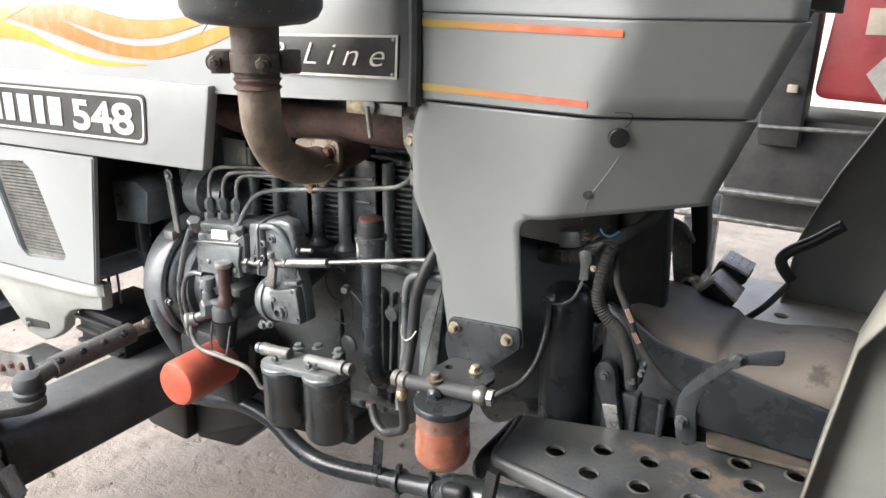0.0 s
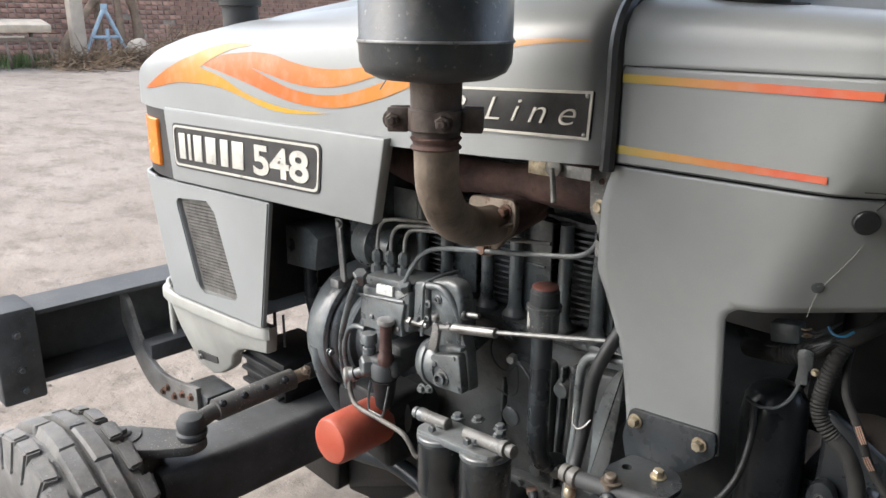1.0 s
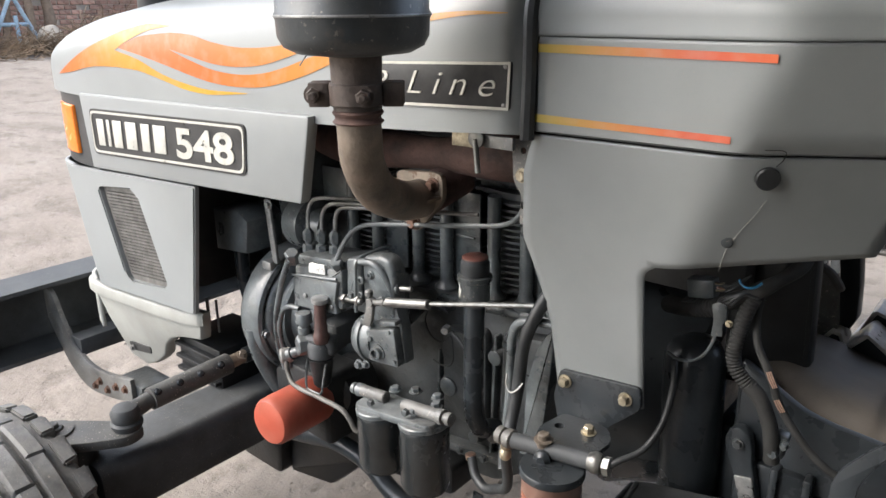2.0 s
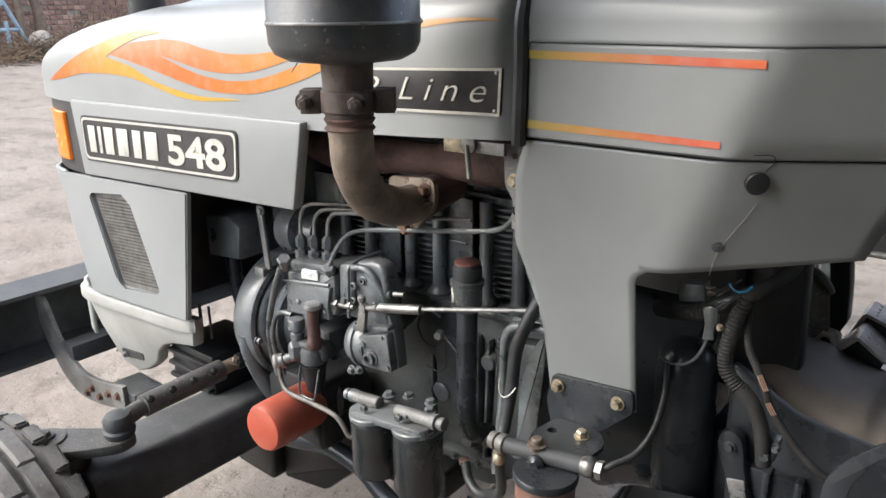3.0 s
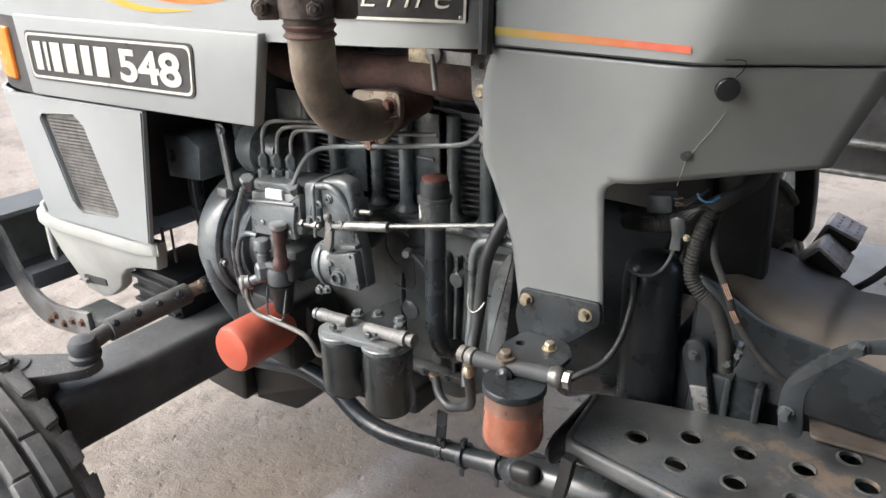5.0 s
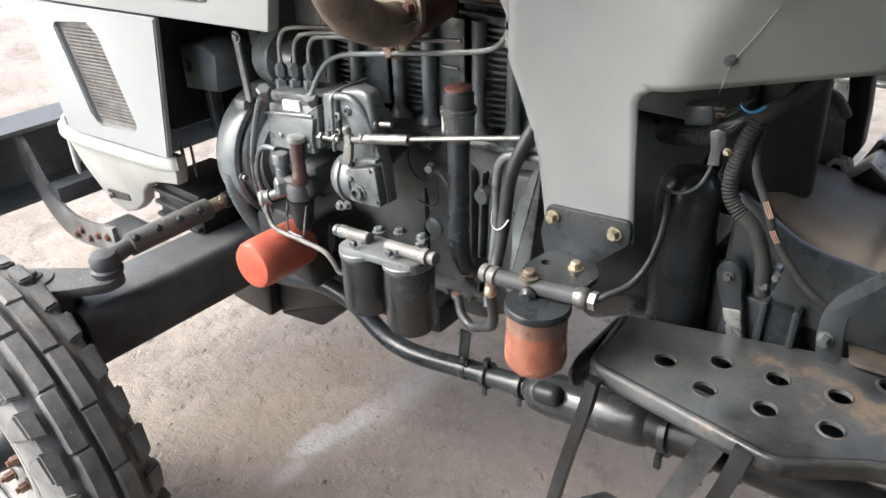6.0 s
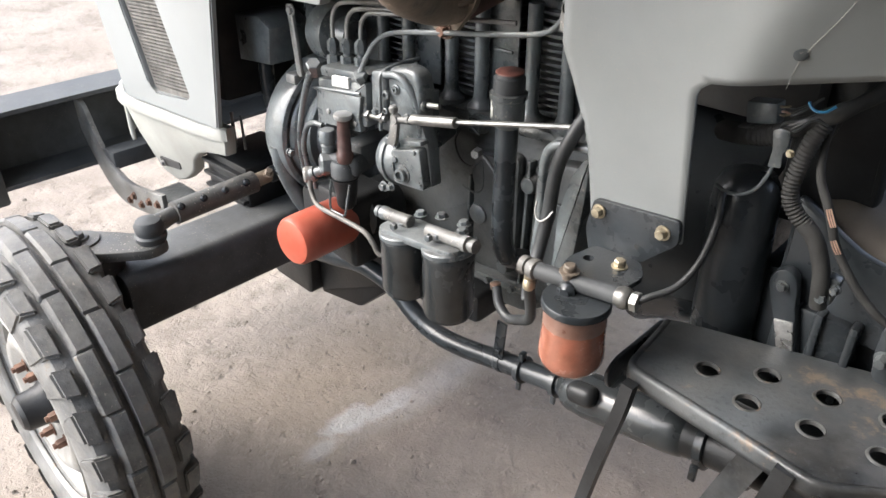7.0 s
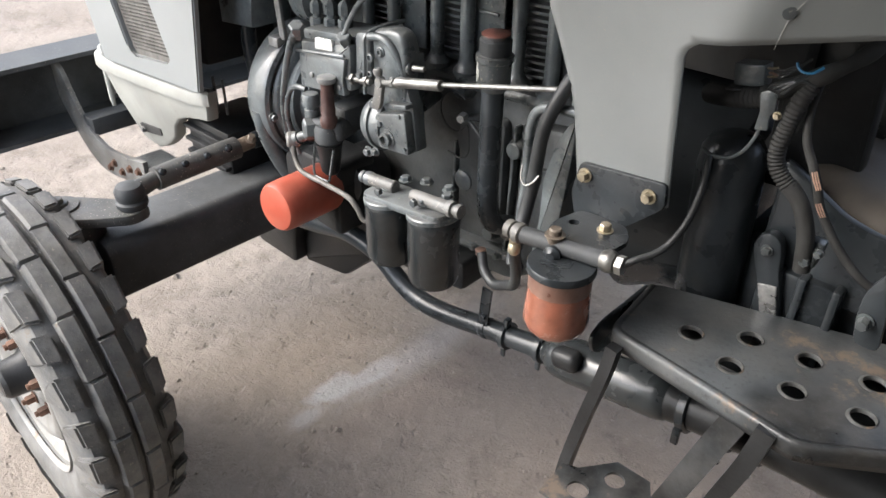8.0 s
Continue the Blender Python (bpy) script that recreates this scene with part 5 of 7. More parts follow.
for x, z in ((-0.287, 1.047), (-0.247, 1.053), (-0.208, 1.058)):
    bm = bmesh.new()
    lathe(bm, (x, -0.25, z - 0.014), (0.02, 0, 1), [(0.0125, 0), (0.0135, 0.002), (0.0135, 0.022), (0.0120, 0.024)], 6)
    lathe(bm, (x, -0.25, z + 0.010), (0.02, 0, 1), [(0.0075, 0), (0.0075, 0.008)], 12)
    lathe(bm, (x, -0.25, z + 0.016), (0.02, 0, 1), [(0.0100, 0), (0.0115, 0.002), (0.0115, 0.018), (0.0095, 0.021), (0.005, 0.026)], 6)
    part("delivery_valve", bm, ENGINE, tractor, "grey delivery valve holder")
lines = [[(-0.286, -0.25, 1.085), (-0.284, -0.25, 1.12), (-0.272, -0.25, 1.145), (-0.243, -0.25, 1.158), (-0.174, -0.24, 1.165), (-0.06, -0.23, 1.174)],
         [(-0.246, -0.25, 1.090), (-0.243, -0.25, 1.12), (-0.232, -0.25, 1.140), (-0.203, -0.25, 1.153), (-0.115, -0.24, 1.163), (0.0, -0.22, 1.172)],
         [(-0.207, -0.25, 1.095), (-0.204, -0.25, 1.125), (-0.192, -0.25, 1.143), (-0.165, -0.25, 1.152), (-0.06, -0.235, 1.162), (0.10, -0.20, 1.172)]]
for ln in lines:
    bm = bmesh.new()
    tube(bm, ln, 0.0040, 8, 5)
    part("injector_line", bm, ALU, tractor, "thin steel injector line")
bm = bmesh.new()
tube(bm, [(-0.150, -0.305, 1.062), (-0.136, -0.298, 1.095), (-0.116, -0.29, 1.124), (-0.084, -0.28, 1.140), (-0.005, -0.27, 1.152), (0.111, -0.26, 1.169), (0.19, -0.26, 1.184), (0.224, -0.265, 1.205), (0.240, -0.27, 1.235)], 0.0042, 8, 5)
part("return_line", bm, ENGINE, tractor, "grey fuel return pipe")
bm = bmesh.new()
tube(bm, [(-0.262, -0.325, 1.045), (-0.278, -0.325, 1.015), (-0.302, -0.32, 0.97), (-0.335, -0.31, 0.90), (-0.348, -0.30, 0.83), (-0.345, -0.29, 0.775)], 0.0065, 10, 5)
part("oil_line", bm, ENGINE, tractor, "grey steel pipe")
bm = bmesh.new()
tube(bm, [(-0.252, -0.315, 0.945), (-0.28, -0.315, 0.943), (-0.310, -0.31, 0.925), (-0.326, -0.31, 0.885), (-0.328, -0.305, 0.84), (-0.315, -0.30, 0.79)], 0.0055, 10, 5)
part("feed_line", bm, ENGINE, tractor)

# feed pump with its hand primer, sediment bowl and unions
bm = bmesh.new()
box(bm, (-0.198, -0.300, 0.886), (0.072, 0.062, 0.040), 0.010, (0, -8, 15), 3)
lathe(bm, (-0.192, -0.318, 0.862), (0, 0, 1), [(0.023, 0), (0.0265, 0.004), (0.0265, 0.026), (0.022, 0.034)], 24)
box(bm, (-0.190, -0.255, 0.900), (0.05, 0.09, 0.05), 0.008)
feed = part("feed_pump", bm, FRAME, tractor, "dark fuel feed pump")
bm = bmesh.new()
lathe(bm, (-0.191, -0.320, 0.796), (0, 0, 1), [(0.006, 0), (0.012, 0.003), (0.0175, 0.010), (0.020, 0.030), (0.024, 0.060), (0.026, 0.066)], 24)
part("sediment_bowl", bm, SOOT, tractor, "dark sediment bowl")
bm = bmesh.new()
lathe(bm, (-0.222, -0.333, 0.883), (-0.45, -0.88, 0.05), [(0.019, -0.02), (0.0205, 0.0), (0.0205, 0.012), (0.017, 0.015)], 6)
part("hexagon_plug", bm, ENGINE, tractor, "grey hexagon plug")
bm = bmesh.new()
lathe(bm, (-0.179, -0.326, 0.905), (0.03, 0, 1), [(0.014, -0.006), (0.0155, 0.0), (0.0155, 0.010), (0.0128, 0.014), (0.0128, 0.030), (0.0116, 0.033), (0.0116, 0.078)], 20)
part("hand_primer", bm, PLUNGER, tractor, "dark red-brown hand primer")
bm = bmesh.new()
lathe(bm, (-0.1765, -0.326, 0.980), (0.03, 0, 1), [(0.0115, 0), (0.0165, 0.003), (0.0172, 0.007), (0.0165, 0.011), (0.010, 0.0135), (0.0, 0.014)], 20)
part("primer_knob", bm, ALU, tractor, "worn grey primer knob")
bm = bmesh.new()
lathe(bm, (-0.232, -0.322, 0.905), (0, 0, 1), [(0.013, -0.02), (0.013, 0.010), (0.010, 0.012), (0.010, 0.018), (0.0165, 0.020), (0.0165, 0.036), (0.014, 0.040), (0.0, 0.041)], 14)
part("banjo_fitting", bm, ENGINE, tractor)
bm = bmesh.new()
lathe(bm, (-0.245, -0.335, 0.862), (-0.75, -0.35, -0.4), [(0.010, -0.03), (0.010, 0.010), (0.013, 0.011), (0.013, 0.020)], 14)
part("banjo_fitting", bm, ENGINE, tractor)
bm = bmesh.new()
lathe(bm, (-0.272, -0.334, 0.846), (-0.62, -0.78, 0), [(0.0135, -0.008), (0.0160, 0.0), (0.0160, 0.014), (0.0125, 0.018), (0.0, 0.018)], 12)
part("banjo_bolt", bm, RIM, tractor, "pale banjo bolt")
bm = bmesh.new()
tube(bm, [(-0.268, -0.345, 0.840), (-0.258, -0.350, 0.815), (-0.232, -0.356, 0.800), (-0.165, -0.358, 0.800), (-0.105, -0.355, 0.795), (-0.084, -0.352, 0.778), (-0.073, -0.350, 0.760), (-0.062, -0.345, 0.758), (-0.035, -0.33, 0.776)], 0.0050, 10, 5)
part("fuel_line", bm, DULLPIPE, tractor, "dull grey steel fuel line")
bm = bmesh.new()
tube(bm, [(-0.218, -0.330, 0.858), (-0.217, -0.338, 0.825), (-0.214, -0.342, 0.800), (-0.206, -0.342, 0.794), (-0.178, -0.342, 0.794), (-0.170, -0.342, 0.800), (-0.167, -0.338, 0.825), (-0.166, -0.330, 0.858)], 0.0024, 6, 4)
part("bail_wire", bm, DARK, tractor)

# orange oil filter
bm = bmesh.new()
a, b = Vector((-0.232, -0.428, 0.749)), Vector((-0.245, -0.20, 0.742))
lathe(bm, a, b - a, [(0.0, 0.0), (0.034, 0.0005), (0.043, 0.003), (0.0475, 0.010), (0.0485, 0.03), (0.0485, 0.128), (0.0455, 0.136), (0.040, 0.139), (0.03, 0.139)], 40)
part("oil_filter", bm, ORANGE, tractor, "bright orange oil filter canister")
bm = bmesh.new()
lathe(bm, b, a - b, [(0.055, -0.03), (0.055, 0.055), (0.043, 0.062), (0.040, 0.092)], 28)
box(bm, (-0.30, -0.25, 0.715), (0.16, 0.09, 0.12), 0.015)
part("filter_head", bm, SOOT, tractor)
bm = bmesh.new()
prism(bm, rounded([(-0.34, 0.655), (-0.20, 0.64), (-0.20, 0.80), (-0.33, 0.80)], 0.02), -0.30, -0.20, 0.01)
part("filter_mount", bm, SOOT, tractor)

# twin fuel filter
for x, z, h in ((-0.034, 0.795, 0.100), (0.072, 0.806, 0.112)):
    bm = bmesh.new()
    lathe(bm, (x, -0.318, z), (0, 0, -1), [(0.043, -0.010), (0.0455, -0.006), (0.0455, 0.0), (0.0448, 0.004), (0.0445, h), (0.040, h + 0.010), (0.02, h + 0.016), (0.012, h + 0.028), (0.0, h + 0.030)], 36)
    part("filter_bowl", bm, CANISTER, tractor, "black fuel filter canister")
bm = bmesh.new()
prism(bm, rounded([(-0.075, -0.352), (0.112, -0.352), (0.118, -0.285), (-0.078, -0.285)], 0.02, 4), 0.810, 0.826, 0.005, "xy")
bmesh.ops.transform(bm, matrix=Matrix.Translation((0.02, -0.31, 0.819)) @ pose(0, 0, 0, 0, -6, 0) @ Matrix.Translation((-0.02, 0.31, -0.819)), verts=bm.verts)
for x, z in ((-0.034, 0.806), (0.072, 0.817)):
    lathe(bm, (x, -0.318, z), (-0.1, 0, 1), [(0.0455, -0.004), (0.0465, -0.002), (0.0465, 0.004), (0.0445, 0.006), (0.020, 0.008), (0.0, 0.008)], 32)
part("filter_top", bm, ENGINE, tractor, "dusty grey cast filter head", 24)
bm = bmesh.new()
rod(bm, (-0.085, -0.316, 0.824), (-0.02, -0.316, 0.830), 0.0115)
part("filter_port", bm, GREYBAR, tractor)
bm = bmesh.new()
rod(bm, (0.03, -0.325, 0.838), (0.115, -0.325, 0.846), 0.0115)
part("filter_port", bm, GREYBAR, tractor)
bm = bmesh.new()
lathe(bm, (-0.082, -0.316, 0.824), (-1, 0, -0.1), [(0.011, -0.004), (0.013, 0.002), (0.013, 0.010), (0.009, 0.011), (0.009, 0.015), (0.011, 0.016), (0.011, 0.024), (0.007, 0.026), (0.0, 0.026)], 12)
part("port_union", bm, ENGINE, tractor)
bm = bmesh.new()
lathe(bm, (0.113, -0.325, 0.846), (1, 0, 0.1), [(0.011, -0.004), (0.014, 0.002), (0.014, 0.010), (0.009, 0.011), (0.009, 0.016), (0.0115, 0.017), (0.0115, 0.026), (0.007, 0.028), (0.0, 0.028)], 12)
part("port_union", bm, GREYBAR, tractor)
for x, y, z in ((-0.035, -0.318, 0.835), (0.062, -0.33, 0.846), (-0.022, -0.290, 0.843), (0.016, -0.276, 0.847), (0.068, -0.276, 0.852), (0.078, -0.292, 0.846)):
    bm = bmesh.new()
    bolt(bm, (x, y, z - 0.010), (-0.1, 0, 1), 0.0085, 0.008)
    part("filter_bolt", bm, ENGINE, tractor)
for x, z in ((-0.03, 0.835), (0.055, 0.846)):
    bm = bmesh.new()
    bolt(bm, (x, -0.343, z - 0.004), (0, -1, 0), 0.007, 0.008, False)
    part("bleed_screw", bm, DARK, tractor)

# oil filler
bm = bmesh.new()
tube(bm, [(0.112, -0.226, 1.03), (0.111, -0.226, 0.92), (0.112, -0.226, 0.82), (0.118, -0.215, 0.775), (0.12, -0.17, 0.75)], 0.0185, 16, 6)
part("filler_tube", bm, BLACK, tractor, "black oil filler tube")
bm = bmesh.new()
lathe(bm, (0.1125, -0.226, 1.018), (0, 0, 1), [(0.020, 0), (0.0245, 0.008), (0.0265, 0.014), (0.0265, 0.046), (0.030, 0.048), (0.030, 0.056), (0.024, 0.058), (0.023, 0.060)], 24)
part("filler_neck", bm, DARK, tractor)
bm = bmesh.new()
lathe(bm, (0.113, -0.226, 1.076), (0, 0, 1), [(0.024, 0), (0.025, 0.004), (0.025, 0.022), (0.022, 0.025), (0.022, 0.029), (0.021, 0.031), (0.0, 0.031)], 24)
part("filler_cap", bm, RUBBER, tractor, "black filler cap")
bm = bmesh.new()
prev = None
for k in range(9):
    t = radians(190 + 7.5 * k)
    rag = 0.006 * math.sin(k * 2.1)
    col = [bm.verts.new((0.1125 + 0.0274 * math.cos(t), -0.226 + 0.0274 * math.sin(t), z)) for z in (1.026 + 0.0012 * k + max(rag, 0), 1.046, 1.064 - (0.010 if k > 6 else 0.0))]
    if prev:
        bm.faces.new((prev[0], col[0], col[1], prev[1]))
        bm.faces.new((prev[1], col[1], col[2], prev[2]))
    prev = col
part("paper_tag", bm, CREAM, tractor, "torn cream paper tag", 60, 0.0008)
bm = bmesh.new()
lathe(bm, (0.113, -0.226, 1.105), (0, 0, 1), [(0.0225, 0), (0.0225, 0.002), (0.019, 0.0042), (0.0, 0.0045)], 20)
part("cap_top", bm, CHIPRED, tractor, "dull red cap top")

# throttle rod
bm = bmesh.new()
tube(bm, [(0.08, -0.318, 1.042), (0.149, -0.306, 1.055), (0.23, -0.286, 1.068), (0.34, -0.258, 1.085)], 0.0042, 8, 4)
part("throttle_rod", bm, ZINC, tractor, "bright steel throttle rod")
bm = bmesh.new()
rod(bm, (-0.006, -0.32, 1.024), (0.088, -0.319, 1.043), 0.0085)
part("rod_sleeve", bm, ZINC, tractor, "bright steel rod sleeve")
bm = bmesh.new()
rod(bm, (-0.046, -0.32, 1.014), (0.0, -0.32, 1.023), 0.0045)
lathe(bm, (-0.046, -0.326, 1.014), (0, 1, 0), [(0.0075, 0), (0.0085, 0.002), (0.0085, 0.012)], 14)
lathe(bm, (-0.050, -0.320, 1.024), (-0.1, 0, 1), [(0.006, 0), (0.0075, 0.003), (0.0075, 0.009), (0.005, 0.012)], 12)
bolt(bm, (-0.012, -0.32, 1.0215), (-1, 0, -0.2), 0.006, 0.008, False)
part("rod_eye", bm, GREYBAR, tractor)
bm = bmesh.new()
prism(bm, rounded([(-0.057, 1.022), (-0.042, 1.020), (-0.050, 0.975), (-0.056, 0.962), (-0.074, 0.962), (-0.068, 0.978)], 0.005, 3), -0.318, -0.310, 0.001)
part("throttle_lever", bm, GREYBAR, tractor, "grey painted throttle lever")
bm = bmesh.new()
rod(bm, (-0.150, -0.302, 0.990), (-0.085, -0.306, 1.000), 0.005)
for x in (-0.135, -0.10):
    lathe(bm, (x, -0.303, 0.992 + (x + 0.135) * 0.16), (1, 0, 0.15), [(0.010, 0), (0.010, 0.007)], 6)
part("stop_screw", bm, ZINC, tractor)
bm = bmesh.new()
lathe(bm, (-0.030, -0.280, 1.0325), (1, 0, 0.17), [(0.0115, 0), (0.0115, 0.018), (0.009, 0.020)], 12)
gs = part("governor_stop", bm, DARK, tractor, "dark governor stop with a bright screw")
bm = bmesh.new()
lathe(bm, (-0.012, -0.280, 1.0356), (1, 0, 0.17), [(0.0052, 0), (0.0052, 0.026), (0.004, 0.028), (0.0, 0.028)], 10)
part("stop_screw", bm, ZINC, gs)
bm = bmesh.new()
lathe(bm, (-0.066, -0.21, 0.938), (0.3, -0.95, 0), [(0.016, -0.06), (0.016, 0.0), (0.013, 0.004)], 16)
part("plug", bm, DARK, tractor)
bm = bmesh.new()
tube(bm, [(0.030, -0.198, 0.972), (0.006, -0.198, 0.980), (-0.018, -0.198, 0.966), (-0.026, -0.198, 0.940), (-0.012, -0.198, 0.914), (0.014, -0.198, 0.908), (0.036, -0.198, 0.926), (0.041, -0.198, 0.905), (0.040, -0.198, 0.875), (0.022, -0.198, 0.860), (-0.010, -0.195, 0.862)], 0.0017, 5, 5)
part("thin_wire", bm, RUBBER, tractor)
bm = bmesh.new()
bolt(bm, (0.027, -0.195, 0.94), (0.3, -1, 0), 0.0085, 0.016, False)
part("pressure_switch", bm, ALU, tractor)
bm = bmesh.new()
tube(bm, [(0.043, -0.20, 0.936), (0.058, -0.203, 0.929), (0.072, -0.203, 0.915), (0.080, -0.20, 0.895)], 0.0034, 8, 4)
part("switch_cable", bm, RUBBER, tractor, "black switch cable")
bm = bmesh.new()
lathe(bm, (0.135, -0.19, 0.752), (0, -1, 0), [(0.013, 0), (0.013, 0.012), (0.009, 0.016)], 14)
part("drain_plug", bm, ZINC, tractor)

# ---- middle: bracket, water separator, hoses, low exhaust ----
bm = bmesh.new()
prism(bm, rounded([(0.312, 0.978), (0.444, 0.990), (0.446, 0.955), (0.395, 0.905), (0.375, 0.870), (0.318, 0.865), (0.302, 0.93)], 0.008, 3), -0.272, -0.262, 0.0015)
part("cowl_bracket", bm, BLACK, tractor, "black steel cowl bracket")
for x, z in ((0.323, 0.962), (0.423, 0.966)):
    bm = bmesh.new()
    bolt(bm, (x, -0.273, z), (0, -1, 0), 0.0075, 0.010)
    part("bracket_bolt", bm, GOLD, tractor, "yellow zinc hexagon bolt")
bm = bmesh.new()
holed(bm, rounded([(0.325, -0.275), (0.395, -0.270), (0.42, -0.30), (0.412, -0.375), (0.33, -0.375), (0.315, -0.33)], 0.012, 3), [circle(0.338, -0.312, 0.008, 12)], 0.900, 0.908)
part("separator_shelf", bm, BLACK, tractor, "black separator bracket")
for x, y in ((0.382, -0.302),):
    bm = bmesh.new()
    bolt(bm, (x, y, 0.908), (0, 0, 1), 0.008, 0.010)
    part("shelf_bolt", bm, GOLD, tractor)
bm = bmesh.new()
lathe(bm, (0.371, -0.385, 0.879), (0, 0, 1), [(0.045, 0), (0.0472, 0.002), (0.0472, 0.010), (0.0455, 0.0125), (0.02, 0.013), (0.0, 0.013)], 40)
part("separator_lid", bm, BLACK, tractor, "black water separator lid")
bm = bmesh.new()
prof = [(0.0, 0.0), (0.028, 0.0005), (0.033, 0.003), (0.0415, 0.012), (0.0452, 0.020), (0.0462, 0.028), (0.0455, 0.040), (0.0442, 0.056), (0.0436, 0.078)]
lathe(bm, (0.371, -0.385, 0.776), (0, 0, 1), prof, 16)
part("separator_bowl", bm, AMBER, tractor, "amber plastic fuel separator bowl")
bm = bmesh.new()
lathe(bm, (0.371, -0.385, 0.854), (0, 0, 1), [(0.0436, 0.0), (0.0434, 0.010), (0.0436, 0.028)], 16)
part("bowl_top", bm, BOWL_TOP, tractor, "stained darker top of the bowl")
bm = bmesh.new()
rod(bm, (0.297, -0.376, 0.899), (0.418, -0.362, 0.906), 0.0125)
part("separator_pipe", bm, FRAME, tractor)
bm = bmesh.new()
lathe(bm, (0.347, -0.371, 0.905), (0, 0, 1), [(0.011, 0), (0.011, 0.010), (0.0145, 0.011), (0.0145, 0.013), (0.009, 0.014), (0.009, 0.021), (0.007, 0.023)], 12)
part("vent_bolt", bm, RUST, tractor, "rusty vent bolt")
bm = bmesh.new()
lathe(bm, (0.352, -0.375, 0.895), (0.2, -1, 0), [(0.013, 0), (0.013, 0.012), (0.009, 0.014), (0.006, 0.018)], 14)
part("bleed_plug", bm, BLACK, tractor)
bm = bmesh.new()
lathe(bm, (0.416, -0.362, 0.906), (1, 0.1, 0.06), [(0.0125, 0), (0.0135, 0.003), (0.0155, 0.008), (0.0155, 0.014), (0.0125, 0.019), (0.0085, 0.020), (0.0085, 0.022)], 18)
lathe(bm, (0.438, -0.360, 0.9073), (1, 0.1, 0.06), [(0.0135, 0), (0.0135, 0.009), (0.0075, 0.0105)], 6)
part("hose_fitting", bm, ZINC, tractor, "pale zinc hose fitting")
bm = bmesh.new()
lathe(bm, (0.300, -0.376, 0.899), (-1, 0.1, -0.06), [(0.011, 0), (0.015, 0.003), (0.015, 0.014), (0.010, 0.016), (0.010, 0.019), (0.0135, 0.020), (0.0135, 0.030), (0.008, 0.032)], 12)
part("banjo_fitting", bm, GREYBAR, tractor)
bm = bmesh.new()
lathe(bm, (0.282, -0.372, 0.888), (0, 0, -1), [(0.008, 0), (0.008, 0.010), (0.0065, 0.012), (0.009, 0.016), (0.009, 0.026), (0.006, 0.030)], 12)
part("brass_ferrule", bm, GOLD, tractor, "brass hose ferrule")
bm = bmesh.new()
tube(bm, [(0.280, -0.370, 0.862), (0.272, -0.35, 0.81), (0.252, -0.325, 0.765), (0.225, -0.31, 0.742), (0.195, -0.303, 0.726), (0.168, -0.295, 0.735), (0.150, -0.283, 0.758)], 0.0085, 12, 6)
part("fuel_hose", bm, RUBBER, tractor, "black looped rubber fuel hose")
bm = bmesh.new()
lathe(bm, (0.147, -0.281, 0.752), (-0.2, 0.1, 1), [(0.009, 0), (0.0095, 0.010), (0.006, 0.012)], 12)
part("brass_ferrule", bm, COPPER, tractor)
bm = bmesh.new()
tube(bm, [(0.335, -0.24, 1.18), (0.300, -0.262, 1.125), (0.272, -0.284, 1.060), (0.256, -0.29, 1.007), (0.248, -0.29, 0.935), (0.243, -0.30, 0.875), (0.252, -0.33, 0.835), (0.262, -0.345, 0.815)], 0.0105, 12, 6)
part("coolant_hose", bm, RUBBER, tractor, "black rubber hose")
bm = bmesh.new()
tube(bm, [(0.262, -0.298, 0.948), (0.255, -0.303, 0.936), (0.243, -0.304, 0.928), (0.232, -0.300, 0.935), (0.229, -0.294, 0.953)], 0.0016, 6, 4)
part("hose_clip", bm, ZINC, tractor, "bright wire clip")
bm = bmesh.new()
tube(bm, [(0.300, -0.268, 1.046), (0.265, -0.27, 1.044), (0.235, -0.27, 1.034), (0.222, -0.27, 1.010), (0.216, -0.265, 0.96), (0.208, -0.255, 0.89), (0.200, -0.25, 0.83), (0.196, -0.24, 0.77)], 0.0075, 10, 6)
part("steel_pipe", bm, ENGINE, tractor)
bm = bmesh.new()
prism(bm, rounded([(0.222, 0.775), (0.231, 0.832), (0.233, 0.914), (0.251, 0.981), (0.269, 1.013), (0.284, 1.025), (0.280, 0.955), (0.270, 0.855), (0.262, 0.78)], 0.006, 3), -0.245, -0.05, 0.004)
part("bell_housing", bm, ENGINE, tractor, "grey bell housing flange")
for x, z in ((0.226, 0.905),):
    bm = bmesh.new()
    bolt(bm, (x, -0.240, z), (-0.9, -0.4, 0), 0.0065, 0.010)
    part("housing_bolt", bm, ALU, tractor)
bm = bmesh.new()
tube(bm, [(0.445, -0.36, 0.909), (0.458, -0.352, 0.919), (0.48, -0.33, 0.934), (0.491, -0.3, 0.963), (0.486, -0.26, 0.998), (0.472, -0.225, 1.024)], 0.0048, 10, 6)
part("fuel_hose", bm, SOOT, tractor)

LOW = [(-0.46, -0.235, 0.560), (-0.36, -0.24, 0.582), (-0.27, -0.24, 0.604), (-0.205, -0.24, 0.604), (-0.150, -0.24, 0.590), (-0.095, -0.24, 0.555), (-0.04, -0.24, 0.538), (0.034, -0.24, 0.542), (0.134, -0.24, 0.563), (0.225, -0.24, 0.580), (0.292, -0.24, 0.592)]
bm = bmesh.new()
tube(bm, LOW, 0.0195, 18, 6)
part("low_pipe", bm, BLACK, tractor, "black bent steel pipe under the engine")
bm = bmesh.new()
tube(bm, [(0.134, -0.24, 0.563), (0.142, -0.24, 0.565)], 0.021, 18, 1)
part("pipe_joint", bm, BLACK, tractor)
